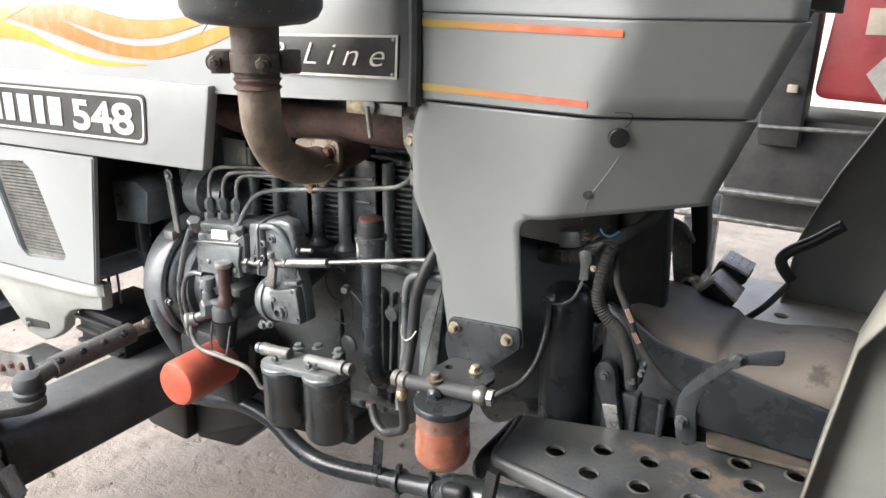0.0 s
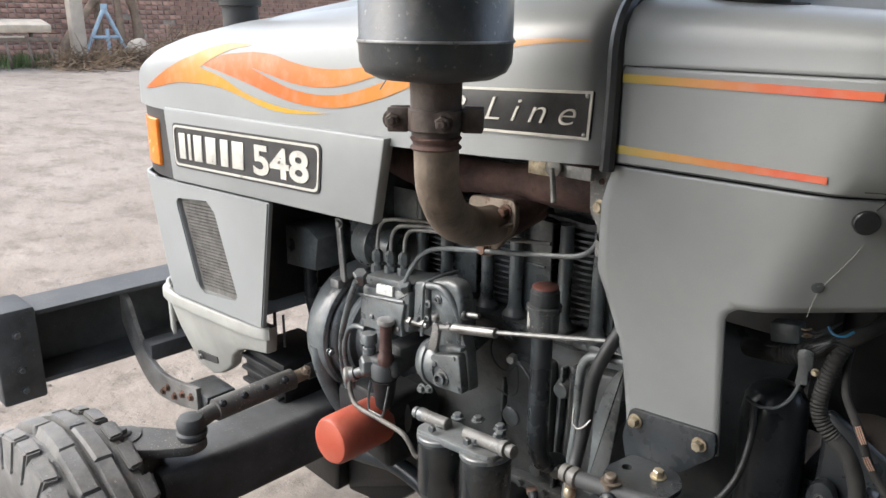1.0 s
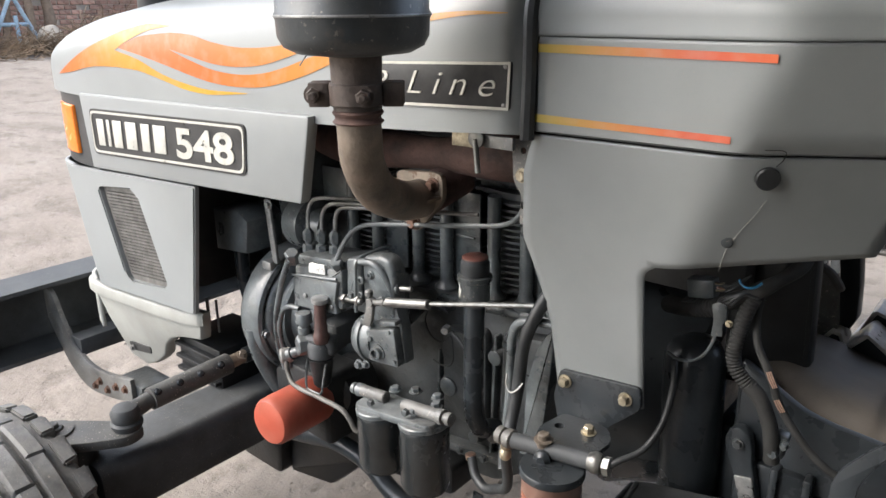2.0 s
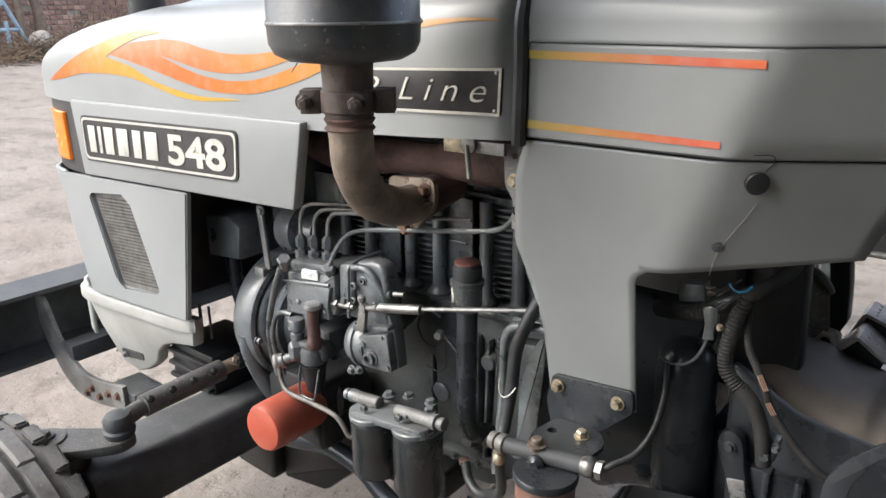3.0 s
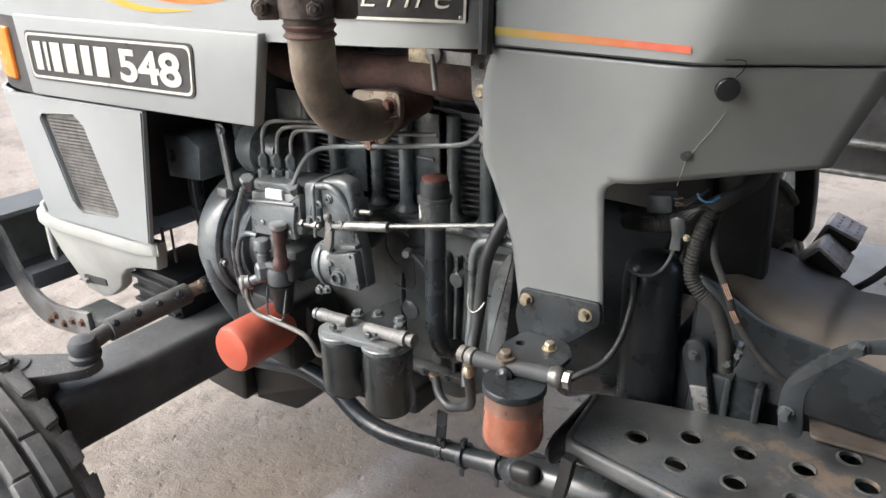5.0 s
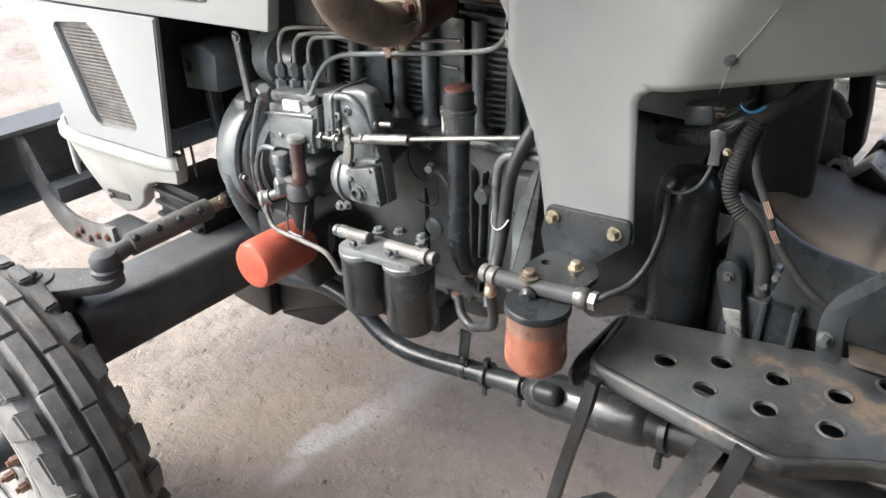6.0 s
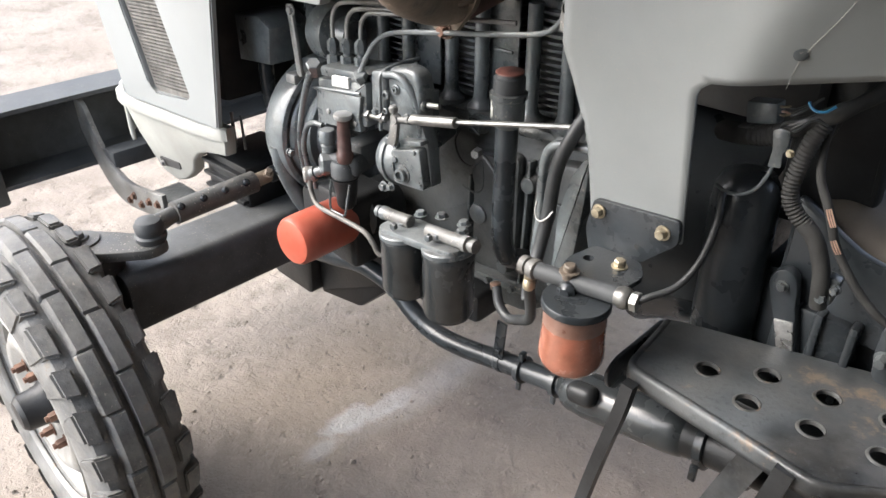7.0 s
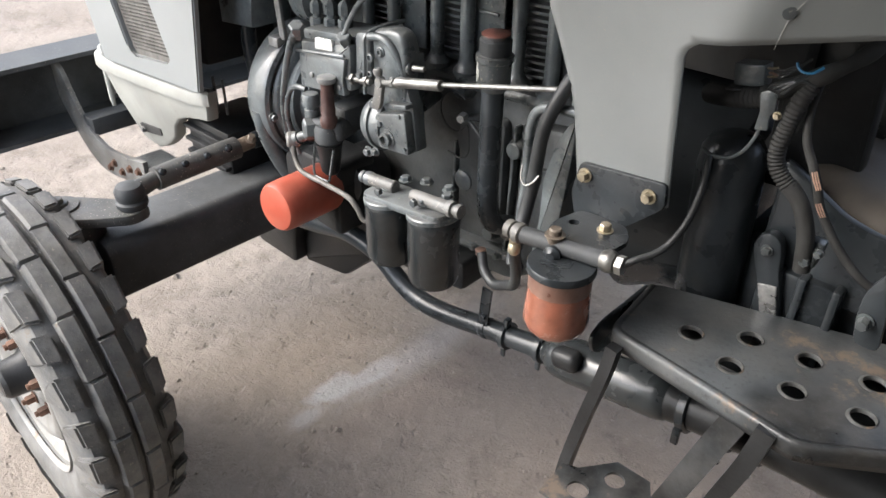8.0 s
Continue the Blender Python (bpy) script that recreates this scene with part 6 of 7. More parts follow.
for x, z in ((0.185, 0.573), (0.262, 0.587)):
    bm = bmesh.new()
    lathe(bm, (x, -0.24, z), (1, 0, 0.2), [(0.024, -0.006), (0.026, -0.005), (0.026, 0.005), (0.024, 0.006)], 24)
    box(bm, (x, -0.243, z + 0.030), (0.010, 0.014, 0.020), 0.002)
    box(bm, (x + 0.001, -0.252, z - 0.030), (0.010, 0.006, 0.020), 0.002)
    part("pipe_clamp", bm, BLACK, tractor)
bm = bmesh.new()
a, b = Vector((0.283, -0.24, 0.591)), Vector((0.515, -0.24, 0.632))
lathe(bm, a, b - a, [(0.022, -0.01), (0.027, 0.0), (0.033, 0.006), (0.0365, 0.016), (0.038, 0.034), (0.040, 0.045), (0.040, 0.205), (0.037, 0.222), (0.030, 0.230)], 32)
part("silencer", bm, CANISTER, tractor, "black cylindrical silencer under the step")
bm = bmesh.new()
box(bm, (0.334, -0.276, 0.630), (0.052, 0.034, 0.036), 0.013, (0, -10, 0), 3)
part("silencer_port", bm, SOOT, tractor)
bm = bmesh.new()
tube(bm, [(0.505, -0.24, 0.630), (0.58, -0.24, 0.640), (0.70, -0.24, 0.65), (0.95, -0.24, 0.66)], 0.034, 20, 4)
part("rear_pipe", bm, SOOT, tractor)
for x in (0.535, 0.60, 0.645):
    bm = bmesh.new()
    z = 0.634 + (x - 0.535) * 0.13
    lathe(bm, (x, -0.24, z), (1, 0, 0.15), [(0.038, -0.008), (0.041, -0.006), (0.041, 0.006), (0.038, 0.008)], 24)
    box(bm, (x, -0.275, z - 0.035), (0.012, 0.008, 0.03), 0.002)
    part("pipe_clamp", bm, BLACK, tractor)
bm = bmesh.new()
box(bm, (0.139, -0.252, 0.620), (0.022, 0.004, 0.085), 0.001, (0, 5, 0))
part("pipe_hanger", bm, BLACK, tractor)
bm = bmesh.new()
bolt(bm, (0.140, -0.255, 0.600), (0, -1, 0), 0.005, 0.005)
part("hanger_bolt", bm, BLACK, tractor)

# ---- step ----


RINGMAT = material("worn_hole_rim", (0.046, 0.049, 0.050), 0.42, 0.0, 0.4, 30, 160, 0.3, 0.3, (0.11, 0.096, 0.076), spots=(0.15, 0.105, 0.068), spot_size=18, spot_amount=0.55)


def step_z(x):
    return 0.797 + 0.045 * (x - 0.525)




def bend(p, c, q, n):
    """Points of a smooth bend from p to q round the corner c."""
    p, c, q = Vector(p), Vector(c), Vector(q)
    return [p * (1 - t) ** 2 + c * (2 * t * (1 - t)) + q * t ** 2 for t in (i / n for i in range(n + 1))]


def leg(p, q, n):
    return [Vector(p).lerp(Vector(q), i / n) for i in range(1, n)]


FRONT = [Vector((0.421, -0.212))] + leg((0.421, -0.212), (0.4325, -0.325), 5) + bend((0.4325, -0.325), (0.4350, -0.3475), (0.458, -0.3515), 6)
FRONT += leg((0.458, -0.3515), (0.692, -0.3915), 9) + bend((0.692, -0.3915), (0.712, -0.3950), (0.728, -0.384), 6) + leg((0.728, -0.384), (0.80, -0.338), 3) + bend((0.80, -0.338), (0.82, -0.326), (0.94, -0.30), 6)


def inset(d):
    """The front edge moved inwards by d."""
    line = []
    for i, p in enumerate(FRONT):
        tan = (FRONT[min(i + 1, len(FRONT) - 1)] - FRONT[max(i - 1, 0)]).normalized()
        line.append(p - Vector((tan.y, -tan.x)) * d)
    return line


HOLES = [(x, y + 0.05 * max(0.0, x - 0.62)) for x, y in ((0.525, -0.283), (0.594, -0.313), (0.672, -0.310), (0.591, -0.243), (0.666, -0.240), (0.742, -0.236), (0.750, -0.307), (0.818, -0.232), (0.826, -0.300), (0.79, -0.180), (0.87, -0.175), (0.895, -0.25))]
PLATE_LINE = [tuple(p) for p in inset(0.007)] + [(0.94, -0.10), (0.735, -0.125), (0.73, -0.137), (0.44, -0.205)]
bm = bmesh.new()
holed(bm, PLATE_LINE, [circle(x, y, 0.0150, 22) for x, y in HOLES], 0.0, 0.005, lambda a, b, c: (a, b, step_z(a) + c - 0.005))
step = part("step_plate", bm, STEP, tractor, "worn black step plate with punched holes", 30)
for x, y in HOLES:
    bm = bmesh.new()
    prof = [(0.0195, -0.001), (0.0178, 0.0004), (0.0162, 0.0013), (0.0152, 0.0015), (0.0146, 0.0006), (0.0144, -0.005)]
    lathe(bm, (x, y, step_z(x)), (0, 0, 1), prof, 22, cap=False)
    part("hole_rim", bm, RINGMAT, step, "worn hole rim")
bm = bmesh.new()
ROLL = ((0.010, 0.0005), (0.005, 0.0005), (0.0022, 0.0), (0.0004, -0.0014), (-0.0006, -0.0036), (-0.0010, -0.007), (-0.0010, -0.016), (-0.0006, -0.026))
prev = None
for dy, dz in ROLL:
    row = [bm.verts.new((p.x, p.y, step_z(p.x) + dz)) for p in inset(dy)]
    if prev:
        for i in range(len(row) - 1):
            bm.faces.new((prev[i], prev[i + 1], row[i + 1], row[i]))
    prev = row
part("step_lip", bm, STEP, step, "worn rolled step edge", 70, 0.003)
bm = bmesh.new()
prism(bm, rounded([(-0.20, 0.784), (-0.335, 0.786), (-0.362, 0.772), (-0.352, 0.742), (-0.33, 0.728), (-0.20, 0.700)], 0.012, 3), 0.412, 0.419, 0.0015, "yz")
part("step_end", bm, BLACK, step, "black gusset plate at the step's end")
bm = bmesh.new()
prism(bm, rounded([(0.735, -0.170), (0.94, -0.150), (0.94, -0.04), (0.726, -0.072), (0.719, -0.105)], 0.008, 3), 0.817, 0.824, 0.002, "xy")
part("foot_board", bm, RUSTY, tractor, "rust-stained brown foot board")
bm = bmesh.new()
tube(bm, [(0.458, -0.368, 0.785), (0.452, -0.372, 0.735), (0.435, -0.380, 0.64), (0.421, -0.386, 0.55), (0.416, -0.388, 0.49)], 0.0125, 4, 5)
part("step_leg", bm, SOOT, tractor, "black flat step leg")
bm = bmesh.new()
tube(bm, [(0.675, -0.385, 0.80), (0.665, -0.388, 0.74), (0.645, -0.392, 0.66), (0.62, -0.398, 0.55), (0.61, -0.40, 0.47)], 0.0165, 4, 5)
part("step_leg", bm, SOOT, tractor)
bm = bmesh.new()
tube(bm, [(0.63, -0.28, 0.75), (0.602, -0.30, 0.66), (0.565, -0.31, 0.53), (0.54, -0.32, 0.45)], 0.026, 4, 5)
part("stay_bar", bm, STEP, tractor, "grey flat stay bar")
bm = bmesh.new()
RL = [(0.425, -0.405), (0.448, -0.395), (0.485, -0.345), (0.540, -0.345), (0.555, -0.37), (0.63, -0.37), (0.63, -0.46), (0.43, -0.47)]
holed(bm, RL, [circle(0.500, -0.378, 0.015, 18), circle(0.470, -0.43, 0.016, 18), circle(0.53, -0.43, 0.016, 18), circle(0.59, -0.42, 0.016, 18)], 0.555, 0.560)
part("lower_step", bm, STEP, tractor, "worn black lower step with punched holes")

# ---- clutch housing, column, wiring behind the notch ----
bm = bmesh.new()
lathe(bm, (0.30, 0.02, 0.86), (1, 0, 0), [(0.20, 0), (0.215, 0.02), (0.20, 0.05), (0.185, 0.10), (0.175, 0.16), (0.15, 0.18)], 48)
part("clutch_housing", bm, BLACK, tractor, "black cast clutch housing")
bm = bmesh.new()
lathe(bm, (0.478, -0.125, 0.62), (-0.02, -0.03, 1), [(0.040, 0), (0.047, 0.01), (0.047, 0.36), (0.044, 0.385), (0.034, 0.402), (0.015, 0.410), (0.0, 0.411)], 32)
part("starter_motor", bm, BLACK, tractor, "black glossy upright canister")
bm = bmesh.new()
prev = None
TOP = [(0.520, 0.955), (0.545, 0.962), (0.584, 0.958), (0.605, 0.950), (0.642, 0.941), (0.672, 0.934), (0.69, 0.922), (0.72, 0.922), (0.755, 0.924), (0.80, 0.934), (0.86, 0.940), (0.90, 0.925)]
for p in spline([(x, z, 0) for x, z in TOP], 4):
    col = []
    for dy, dz in ((0.10, -0.01), (0.0, 0.0), (-0.06, 0.0), (-0.085, -0.006), (-0.105, -0.022), (-0.115, -0.042), (-0.118, -0.062), (-0.119, -0.085), (-0.10, -0.10)):
        col.append(bm.verts.new((p.x, dy, p.y + dz)))
    if prev:
        for k in range(len(col) - 1):
            bm.faces.new((prev[k], prev[k + 1], col[k + 1], col[k]))
    prev = col
part("gearbox_case", bm, DUSTY, tractor, "dusty beige-brown gearbox casing", 60, 0.01)
bm = bmesh.new()
box(bm, (0.70, 0.02, 0.79), (0.40, 0.28, 0.20), 0.02)
box(bm, (0.60, -0.13, 0.81), (0.10, 0.04, 0.10), 0.008)
part("gearbox_side", bm, BLACK, tractor, "black ribbed gearbox side")
for x, z, w, h, r in ((0.575, 0.80, 0.012, 0.13, 0), (0.61, 0.80, 0.012, 0.13, 0), (0.655, 0.80, 0.012, 0.13, 0), (0.70, 0.80, 0.012, 0.13, 0)):
    bm = bmesh.new()
    box(bm, (x, -0.146, z), (w, 0.03, h), 0.004, (0, r, 0))
    part("gearbox_rib", bm, BLACK, tractor)
# Dark bar added below the step so that its holes look dark.
bm = bmesh.new()
box(bm, (0.62, -0.175, 0.715), (0.44, 0.12, 0.03), 0.006)
part("step_bracket", bm, BLACK, tractor, "dark bar added under the step to darken its holes")
# Black plate stands in for the shade on the casing's lower side.
bm = bmesh.new()
prism(bm, rounded([(0.50, 0.985), (0.535, 0.966), (0.56, 0.949), (0.594, 0.930), (0.63, 0.921), (0.66, 0.918), (0.70, 0.914), (0.76, 0.902), (0.90, 0.882), (0.90, 0.80), (0.50, 0.80)], 0.012, 3), -0.138, -0.122, 0.006)
part("clutch_cover", bm, BLACK, tractor, "black plate standing in for shade under the gearbox casing")
bm = bmesh.new()
prism(bm, rounded([(0.450, 0.90), (0.578, 0.90), (0.562, 1.22), (0.44, 1.22)], 0.01), -0.06, -0.02, 0.008)
part("steering_column", bm, SOOT, tractor, "black steering column box")
bm = bmesh.new()
box(bm, (0.40, 0.05, 1.16), (0.24, 0.30, 0.16), 0.01)
part("bulkhead", bm, MATT, tractor)
bm = bmesh.new()
box(bm, (0.485, -0.178, 1.127), (0.039, 0.026, 0.028), 0.003, (0, -9, 0))
part("relay_box", bm, ENGINE, tractor, "grey relay box")
bm = bmesh.new()
box(bm, (0.488, -0.184, 1.110), (0.052, 0.03, 0.003), 0.001, (0, -9, 0))
part("relay_bracket", bm, MATT, tractor)
bm = bmesh.new()
tube(bm, [(0.430, -0.165, 1.083), (0.464, -0.185, 1.093), (0.498, -0.195, 1.103), (0.520, -0.198, 1.112)], 0.0125, 14, 10, 0.0014)
part("loom_conduit", bm, CONDUIT, tractor, "black corrugated loom conduit")
bm = bmesh.new()
tube(bm, [(0.510, -0.196, 1.109), (0.526, -0.20, 1.119), (0.544, -0.20, 1.133), (0.577, -0.19, 1.154), (0.604, -0.15, 1.178), (0.610, -0.10, 1.215), (0.605, -0.06, 1.25)], lambda t: 0.0115 - 0.003 * t + 0.0012 * math.sin(31 * t), 12, 8)
part("wire_loom", bm, CONDUIT, tractor, "black taped wiring loom")
bm = bmesh.new()
for k in range(4):
    o = 0.004 * k
    tube(bm, [(0.515 + o, -0.203, 1.118 + o), (0.524 + o, -0.212, 1.131 - 0.6 * o), (0.540 + o, -0.211, 1.138 + 0.3 * o), (0.556 + o, -0.205, 1.150 - o)], 0.0021, 6, 5)
part("loom_wires", bm, RUBBER, tractor, "bunch of thin black wires")
bm = bmesh.new()
prism(bm, rounded([(0.511, 1.118), (0.520, 1.123), (0.532, 1.121), (0.5325, 1.100), (0.5285, 1.092), (0.530, 1.074), (0.514, 1.071), (0.5155, 1.094)], 0.002, 2), -0.2125, -0.2095, 0.0008)
part("loom_clip", bm, DARK, tractor, "grey loom clip plate")
bm = bmesh.new()
bolt(bm, (0.5365, -0.210, 1.095), (0, -1, 0), 0.0036, 0.005)
part("clip_bolt", bm, GOLD, tractor)
for x, z, dx, up, mat in ((0.509, 1.1445, 0.011, 0.002, GOLD), (0.512, 1.139, 0.009, -0.001, COPPER), (0.511, 1.1345, 0.011, 0.003, GOLD)):
    bm = bmesh.new()
    tube(bm, [(x, -0.200, z), (x + dx * 0.5, -0.204, z + 0.0018), (x + dx, -0.199, z + up)], 0.0017, 6, 3)
    part("wire_terminal", bm, mat, tractor, "bright wire terminal")
for k in range(3):
    bm = bmesh.new()
    tube(bm, [(0.519 + 0.002 * k, -0.200, 1.1455 - 0.0045 * k), (0.528, -0.204, 1.147 - 0.004 * k), (0.538, -0.200, 1.153 - 0.003 * k), (0.552, -0.19, 1.163)], 0.0014, 6, 4)
    part("wire", bm, RUBBER, tractor)
bm = bmesh.new()
tube(bm, [(0.545, -0.218, 1.164), (0.549, -0.221, 1.1595), (0.556, -0.222, 1.1565), (0.566, -0.221, 1.158), (0.574, -0.216, 1.165)], 0.0017, 6, 5)
part("blue_wire", bm, BLUE, tractor, "short blue wire")
bm = bmesh.new()
tube(bm, [(0.520, -0.206, 1.080), (0.515, -0.204, 1.059), (0.506, -0.202, 1.038), (0.493, -0.20, 1.023), (0.479, -0.198, 1.016), (0.463, -0.195, 1.013), (0.445, -0.185, 1.014)], 0.0024, 8, 5)
part("cable", bm, ENGINE, tractor, "thin grey cable")
bm = bmesh.new()
tube(bm, [(0.562, -0.197, 1.136), (0.556, -0.203, 1.118), (0.551, -0.205, 1.096), (0.548, -0.206, 1.076), (0.546, -0.206, 1.053), (0.550, -0.206, 1.033), (0.562, -0.205, 1.017), (0.576, -0.203, 1.006)], 0.0096, 14, 8, 0.0014)
part("corrugated_hose", bm, CONDUIT, tractor, "black corrugated conduit")
bm = bmesh.new()
tube(bm, [(0.570, -0.204, 1.010), (0.586, -0.203, 0.996), (0.598, -0.202, 0.974), (0.607, -0.20, 0.945), (0.612, -0.195, 0.90)], 0.0108, 12, 5)
part("loom_tail", bm, CONDUIT, tractor, "black taped loom tail")
bm = bmesh.new()
tube(bm, [(0.566, -0.17, 1.150), (0.566, -0.188, 1.110), (0.573, -0.198, 1.073), (0.591, -0.206, 1.045), (0.603, -0.208, 1.023), (0.615, -0.208, 0.995), (0.646, -0.208, 0.955), (0.677, -0.206, 0.927), (0.70, -0.20, 0.912)], lambda t: 0.0042 + 0.0013 * min(1, t * 3), 10, 6)
part("cable_sleeve", bm, CONDUIT, tractor, "black cable sleeve")
for p, q in (((0.594, -0.2135, 1.041), (0.605, -0.215, 1.021)), ((0.609, -0.2145, 1.004), (0.619, -0.2145, 0.989))):
    for k in range(3):
        bm = bmesh.new()
        o = Vector((0.0021 * k, 0.0006 * k, 0.0010 * k))
        tube(bm, [Vector(p) + o, (Vector(p) + Vector(q)) / 2 + o + Vector((0, -0.0015, 0.0006 * k)), Vector(q) + o], 0.0010, 6, 3)
        part("bare_strand", bm, COPPER, tractor, "bare copper strand")
bm = bmesh.new()
lever = [(0.510, 0.872), (0.516, 0.890), (0.530, 0.898), (0.545, 0.890), (0.551, 0.868), (0.553, 0.845), (0.559, 0.824), (0.572, 0.765), (0.545, 0.765), (0.529, 0.818), (0.520, 0.84)]
prism(bm, rounded(lever, 0.008, 3), -0.166, -0.146, 0.003)
lev = part("clutch_lever", bm, BLACK, tractor, "black clutch lever")
bm = bmesh.new()
prism(bm, rounded([(0.531, 0.818), (0.557, 0.823), (0.569, 0.768), (0.546, 0.768)], 0.002, 2), -0.1690, -0.1655, 0.001)
part("worn_face", bm, WORN, lev, "bright worn steel face")
bm = bmesh.new()
bolt(bm, (0.531, -0.167, 0.872), (0, -1, 0), 0.006, 0.007)
part("lever_bolt", bm, DARK, lev)
bm = bmesh.new()
box(bm, (0.592, -0.185, 0.905), (0.018, 0.02, 0.040), 0.004, (0, 8, 0))
bolt(bm, (0.588, -0.196, 0.897), (0, -1, 0), 0.007, 0.010)
bolt(bm, (0.600, -0.196, 0.912), (0, -1, 0), 0.005, 0.008)
part("cable_stop", bm, DARK, tractor)
bm = bmesh.new()
arm = [(0.704, 0.868), (0.698, 0.905), (0.698, 0.938), (0.707, 0.962), (0.736, 1.001), (0.757, 1.021), (0.79, 1.040), (0.83, 1.055), (0.83, 1.030), (0.781, 1.018), (0.755, 0.997), (0.737, 0.968), (0.727, 0.941), (0.727, 0.922), (0.733, 0.868)]
prism(bm, rounded(arm, 0.010, 3), -0.256, -0.248, 0.0015)
pa = part("pedal_arm", bm, BLACK, tractor, "black curved pedal arm")
for x, z, r in ((0.709, 0.904, 0.007), (0.772, 1.025, 0.008)):
    bm = bmesh.new()
    bolt(bm, (x, -0.257, z), (0, -1, 0), r, 0.014)
    part("arm_bolt", bm, DARK, pa)


# seat of the clutch lever, the casings and the shade plate behind the notch
SEATS = ((("clutch_lever", "cable_stop"), 0.026, 0.020),
         (("gearbox_case", "clutch_cover", "steering_column"), 0.038, 0.030))
for ob in tractor.children:
    for names, dx, dz in SEATS:
        if ob.name.split(".")[0] in names:
            ob.location = (dx, 0, dz)


PALEPLATE = material("pale_worn_plate", (0.54, 0.505, 0.45), 0.6, 0.1, 0.15, 9, 120, 0.2, 0.3, (0.40, 0.35, 0.28))
PLANKISH = material("dusty_pedal", (0.46, 0.42, 0.39), 0.5, 0.2, 0.2, 30, 200, 0.2)


def pedal(dx, y, dz, width, tilt):
    """A cast block, its shaded sides coloured black, under a bent dusty plate whose rear slope carries the studs."""
    shift = pose(0.661 + dx, 0, 0.998 + dz, 0, -tilt, 0) @ Matrix.Translation((-0.661, 0, -0.998))
    bm = bmesh.new()
    prism(bm, rounded([(0.627, 0.962), (0.661, 0.996), (0.700, 0.964), (0.696, 0.950), (0.668, 0.938), (0.640, 0.944)], 0.004, 3), y, y + width, 0.002)
    bmesh.ops.transform(bm, matrix=shift, verts=bm.verts)
    p = part("pedal", bm, SOOT, tractor, "cast foot pedal, shade in its black sides, with a dusty studded pad")
    bm = bmesh.new()
    prism(bm, rounded([(0.622, 0.962), (0.655, 0.999), (0.662, 1.001), (0.705, 0.966), (0.701, 0.961), (0.661, 0.9945), (0.627, 0.960)], 0.002, 3), y - 0.0015, y + width + 0.0015, 0.001)
    bmesh.ops.transform(bm, matrix=shift, verts=bm.verts)
    part("pad", bm, PLANKISH, p, "dusty grey studded pad")
    slope = Vector((0.043, 0, -0.035))
    for i in range(3):
        for j in range(4):
            b2 = bmesh.new()
            c = shift @ (Vector((0.662, y + width * (0.16 + 0.225 * j), 1.0005)) + slope * (0.24 + 0.28 * i))
            lathe(b2, c, shift.to_3x3() @ Vector((0.035, 0, 0.043)), [(0.0032, 0), (0.0026, 0.0014), (0.001, 0.002)], 8)
            part("stud", b2, PALEPLATE, p)
    b2 = bmesh.new()
    tube(b2, [(0.650 + dx, y + width / 2, 0.955 + dz), (0.640 + dx, y + width / 2, 0.930 + dz), (0.630 + dx, y + width / 2, 0.90), (0.625, y + width / 2, 0.84)], 0.012, 4, 4)
    part("pedal_lever", b2, SOOT, p)


pedal(0.0, 0.100, 0.0, 0.072, 4)
pedal(-0.004, 0.178, 0.014, 0.072, 20)
bm = bmesh.new()
prism(bm, rounded([(0.582, 0.955), (0.604, 0.987), (0.620, 0.985), (0.628, 0.964), (0.623, 0.962), (0.616, 0.979), (0.606, 0.980), (0.587, 0.951)], 0.002, 2), 0.118, 0.172, 0.001)
lathe(bm, (0.6215, 0.140, 0.980), (0.9, -0.1, 0.35), [(0.007, 0), (0.007, 0.004), (0.004, 0.005)], 16)
pb = part("pedal_bracket", bm, PALEPLATE, tractor, "pale worn pedal bracket")
# The bracket's shaded underside is coloured black as well.
bm = bmesh.new()
prism(bm, rounded([(0.586, 0.950), (0.606, 0.978), (0.616, 0.977), (0.622, 0.960), (0.620, 0.936), (0.603, 0.930), (0.586, 0.938)], 0.004, 3), 0.120, 0.170, 0.002)
part("bracket_core", bm, SOOT, pb, "black core for the bracket's shaded underside")
bm = bmesh.new()
rod(bm, (0.600, 0.14, 0.938), (0.675, 0.14, 0.944), 0.017)
part("pedal_shaft", bm, SOOT, tractor, "black pedal shaft")
bm = bmesh.new()
holed(bm, [(0.58, 0.16), (0.94, 0.18), (0.94, 0.50), (0.60, 0.50)], [circle(0.70 + 0.065 * i, 0.24 + 0.07 * (i % 2), 0.015, 14) for i in range(4)], 0.868, 0.874)
prism(bm, [(0.66, 0.86), (0.94, 0.86), (0.94, 0.80), (0.72, 0.80)], 0.176, 0.182)
part("far_foot_plate", bm, PALEPLATE, tractor, "pale worn foot plate with holes")
bm = bmesh.new()
tube(bm, [(0.680, 0.18, 0.866), (0.696, 0.18, 0.885), (0.742, 0.18, 0.933), (0.780, 0.18, 0.991)], 0.0065, 10, 5)
bl = part("brake_lever", bm, MATT, tractor, "dark lever rod with a bent black grip")
bm = bmesh.new()
tube(bm, [(0.784, 0.18, 1.000), (0.766, 0.18, 1.020), (0.760, 0.18, 1.038), (0.773, 0.18, 1.057), (0.810, 0.18, 1.084), (0.850, 0.18, 1.120)], 0.011, 12, 6)
part("lever_grip", bm, SOOT, bl, "bent black rubber grip")
bm = bmesh.new()
tube(bm, [(0.530, 0.13, 1.20), (0.538, 0.14, 1.08), (0.546, 0.15, 0.99), (0.545, 0.15, 0.90)], 0.018, 8, 5)
part("column_stay", bm, ENGINE, tractor)
bm = bmesh.new()
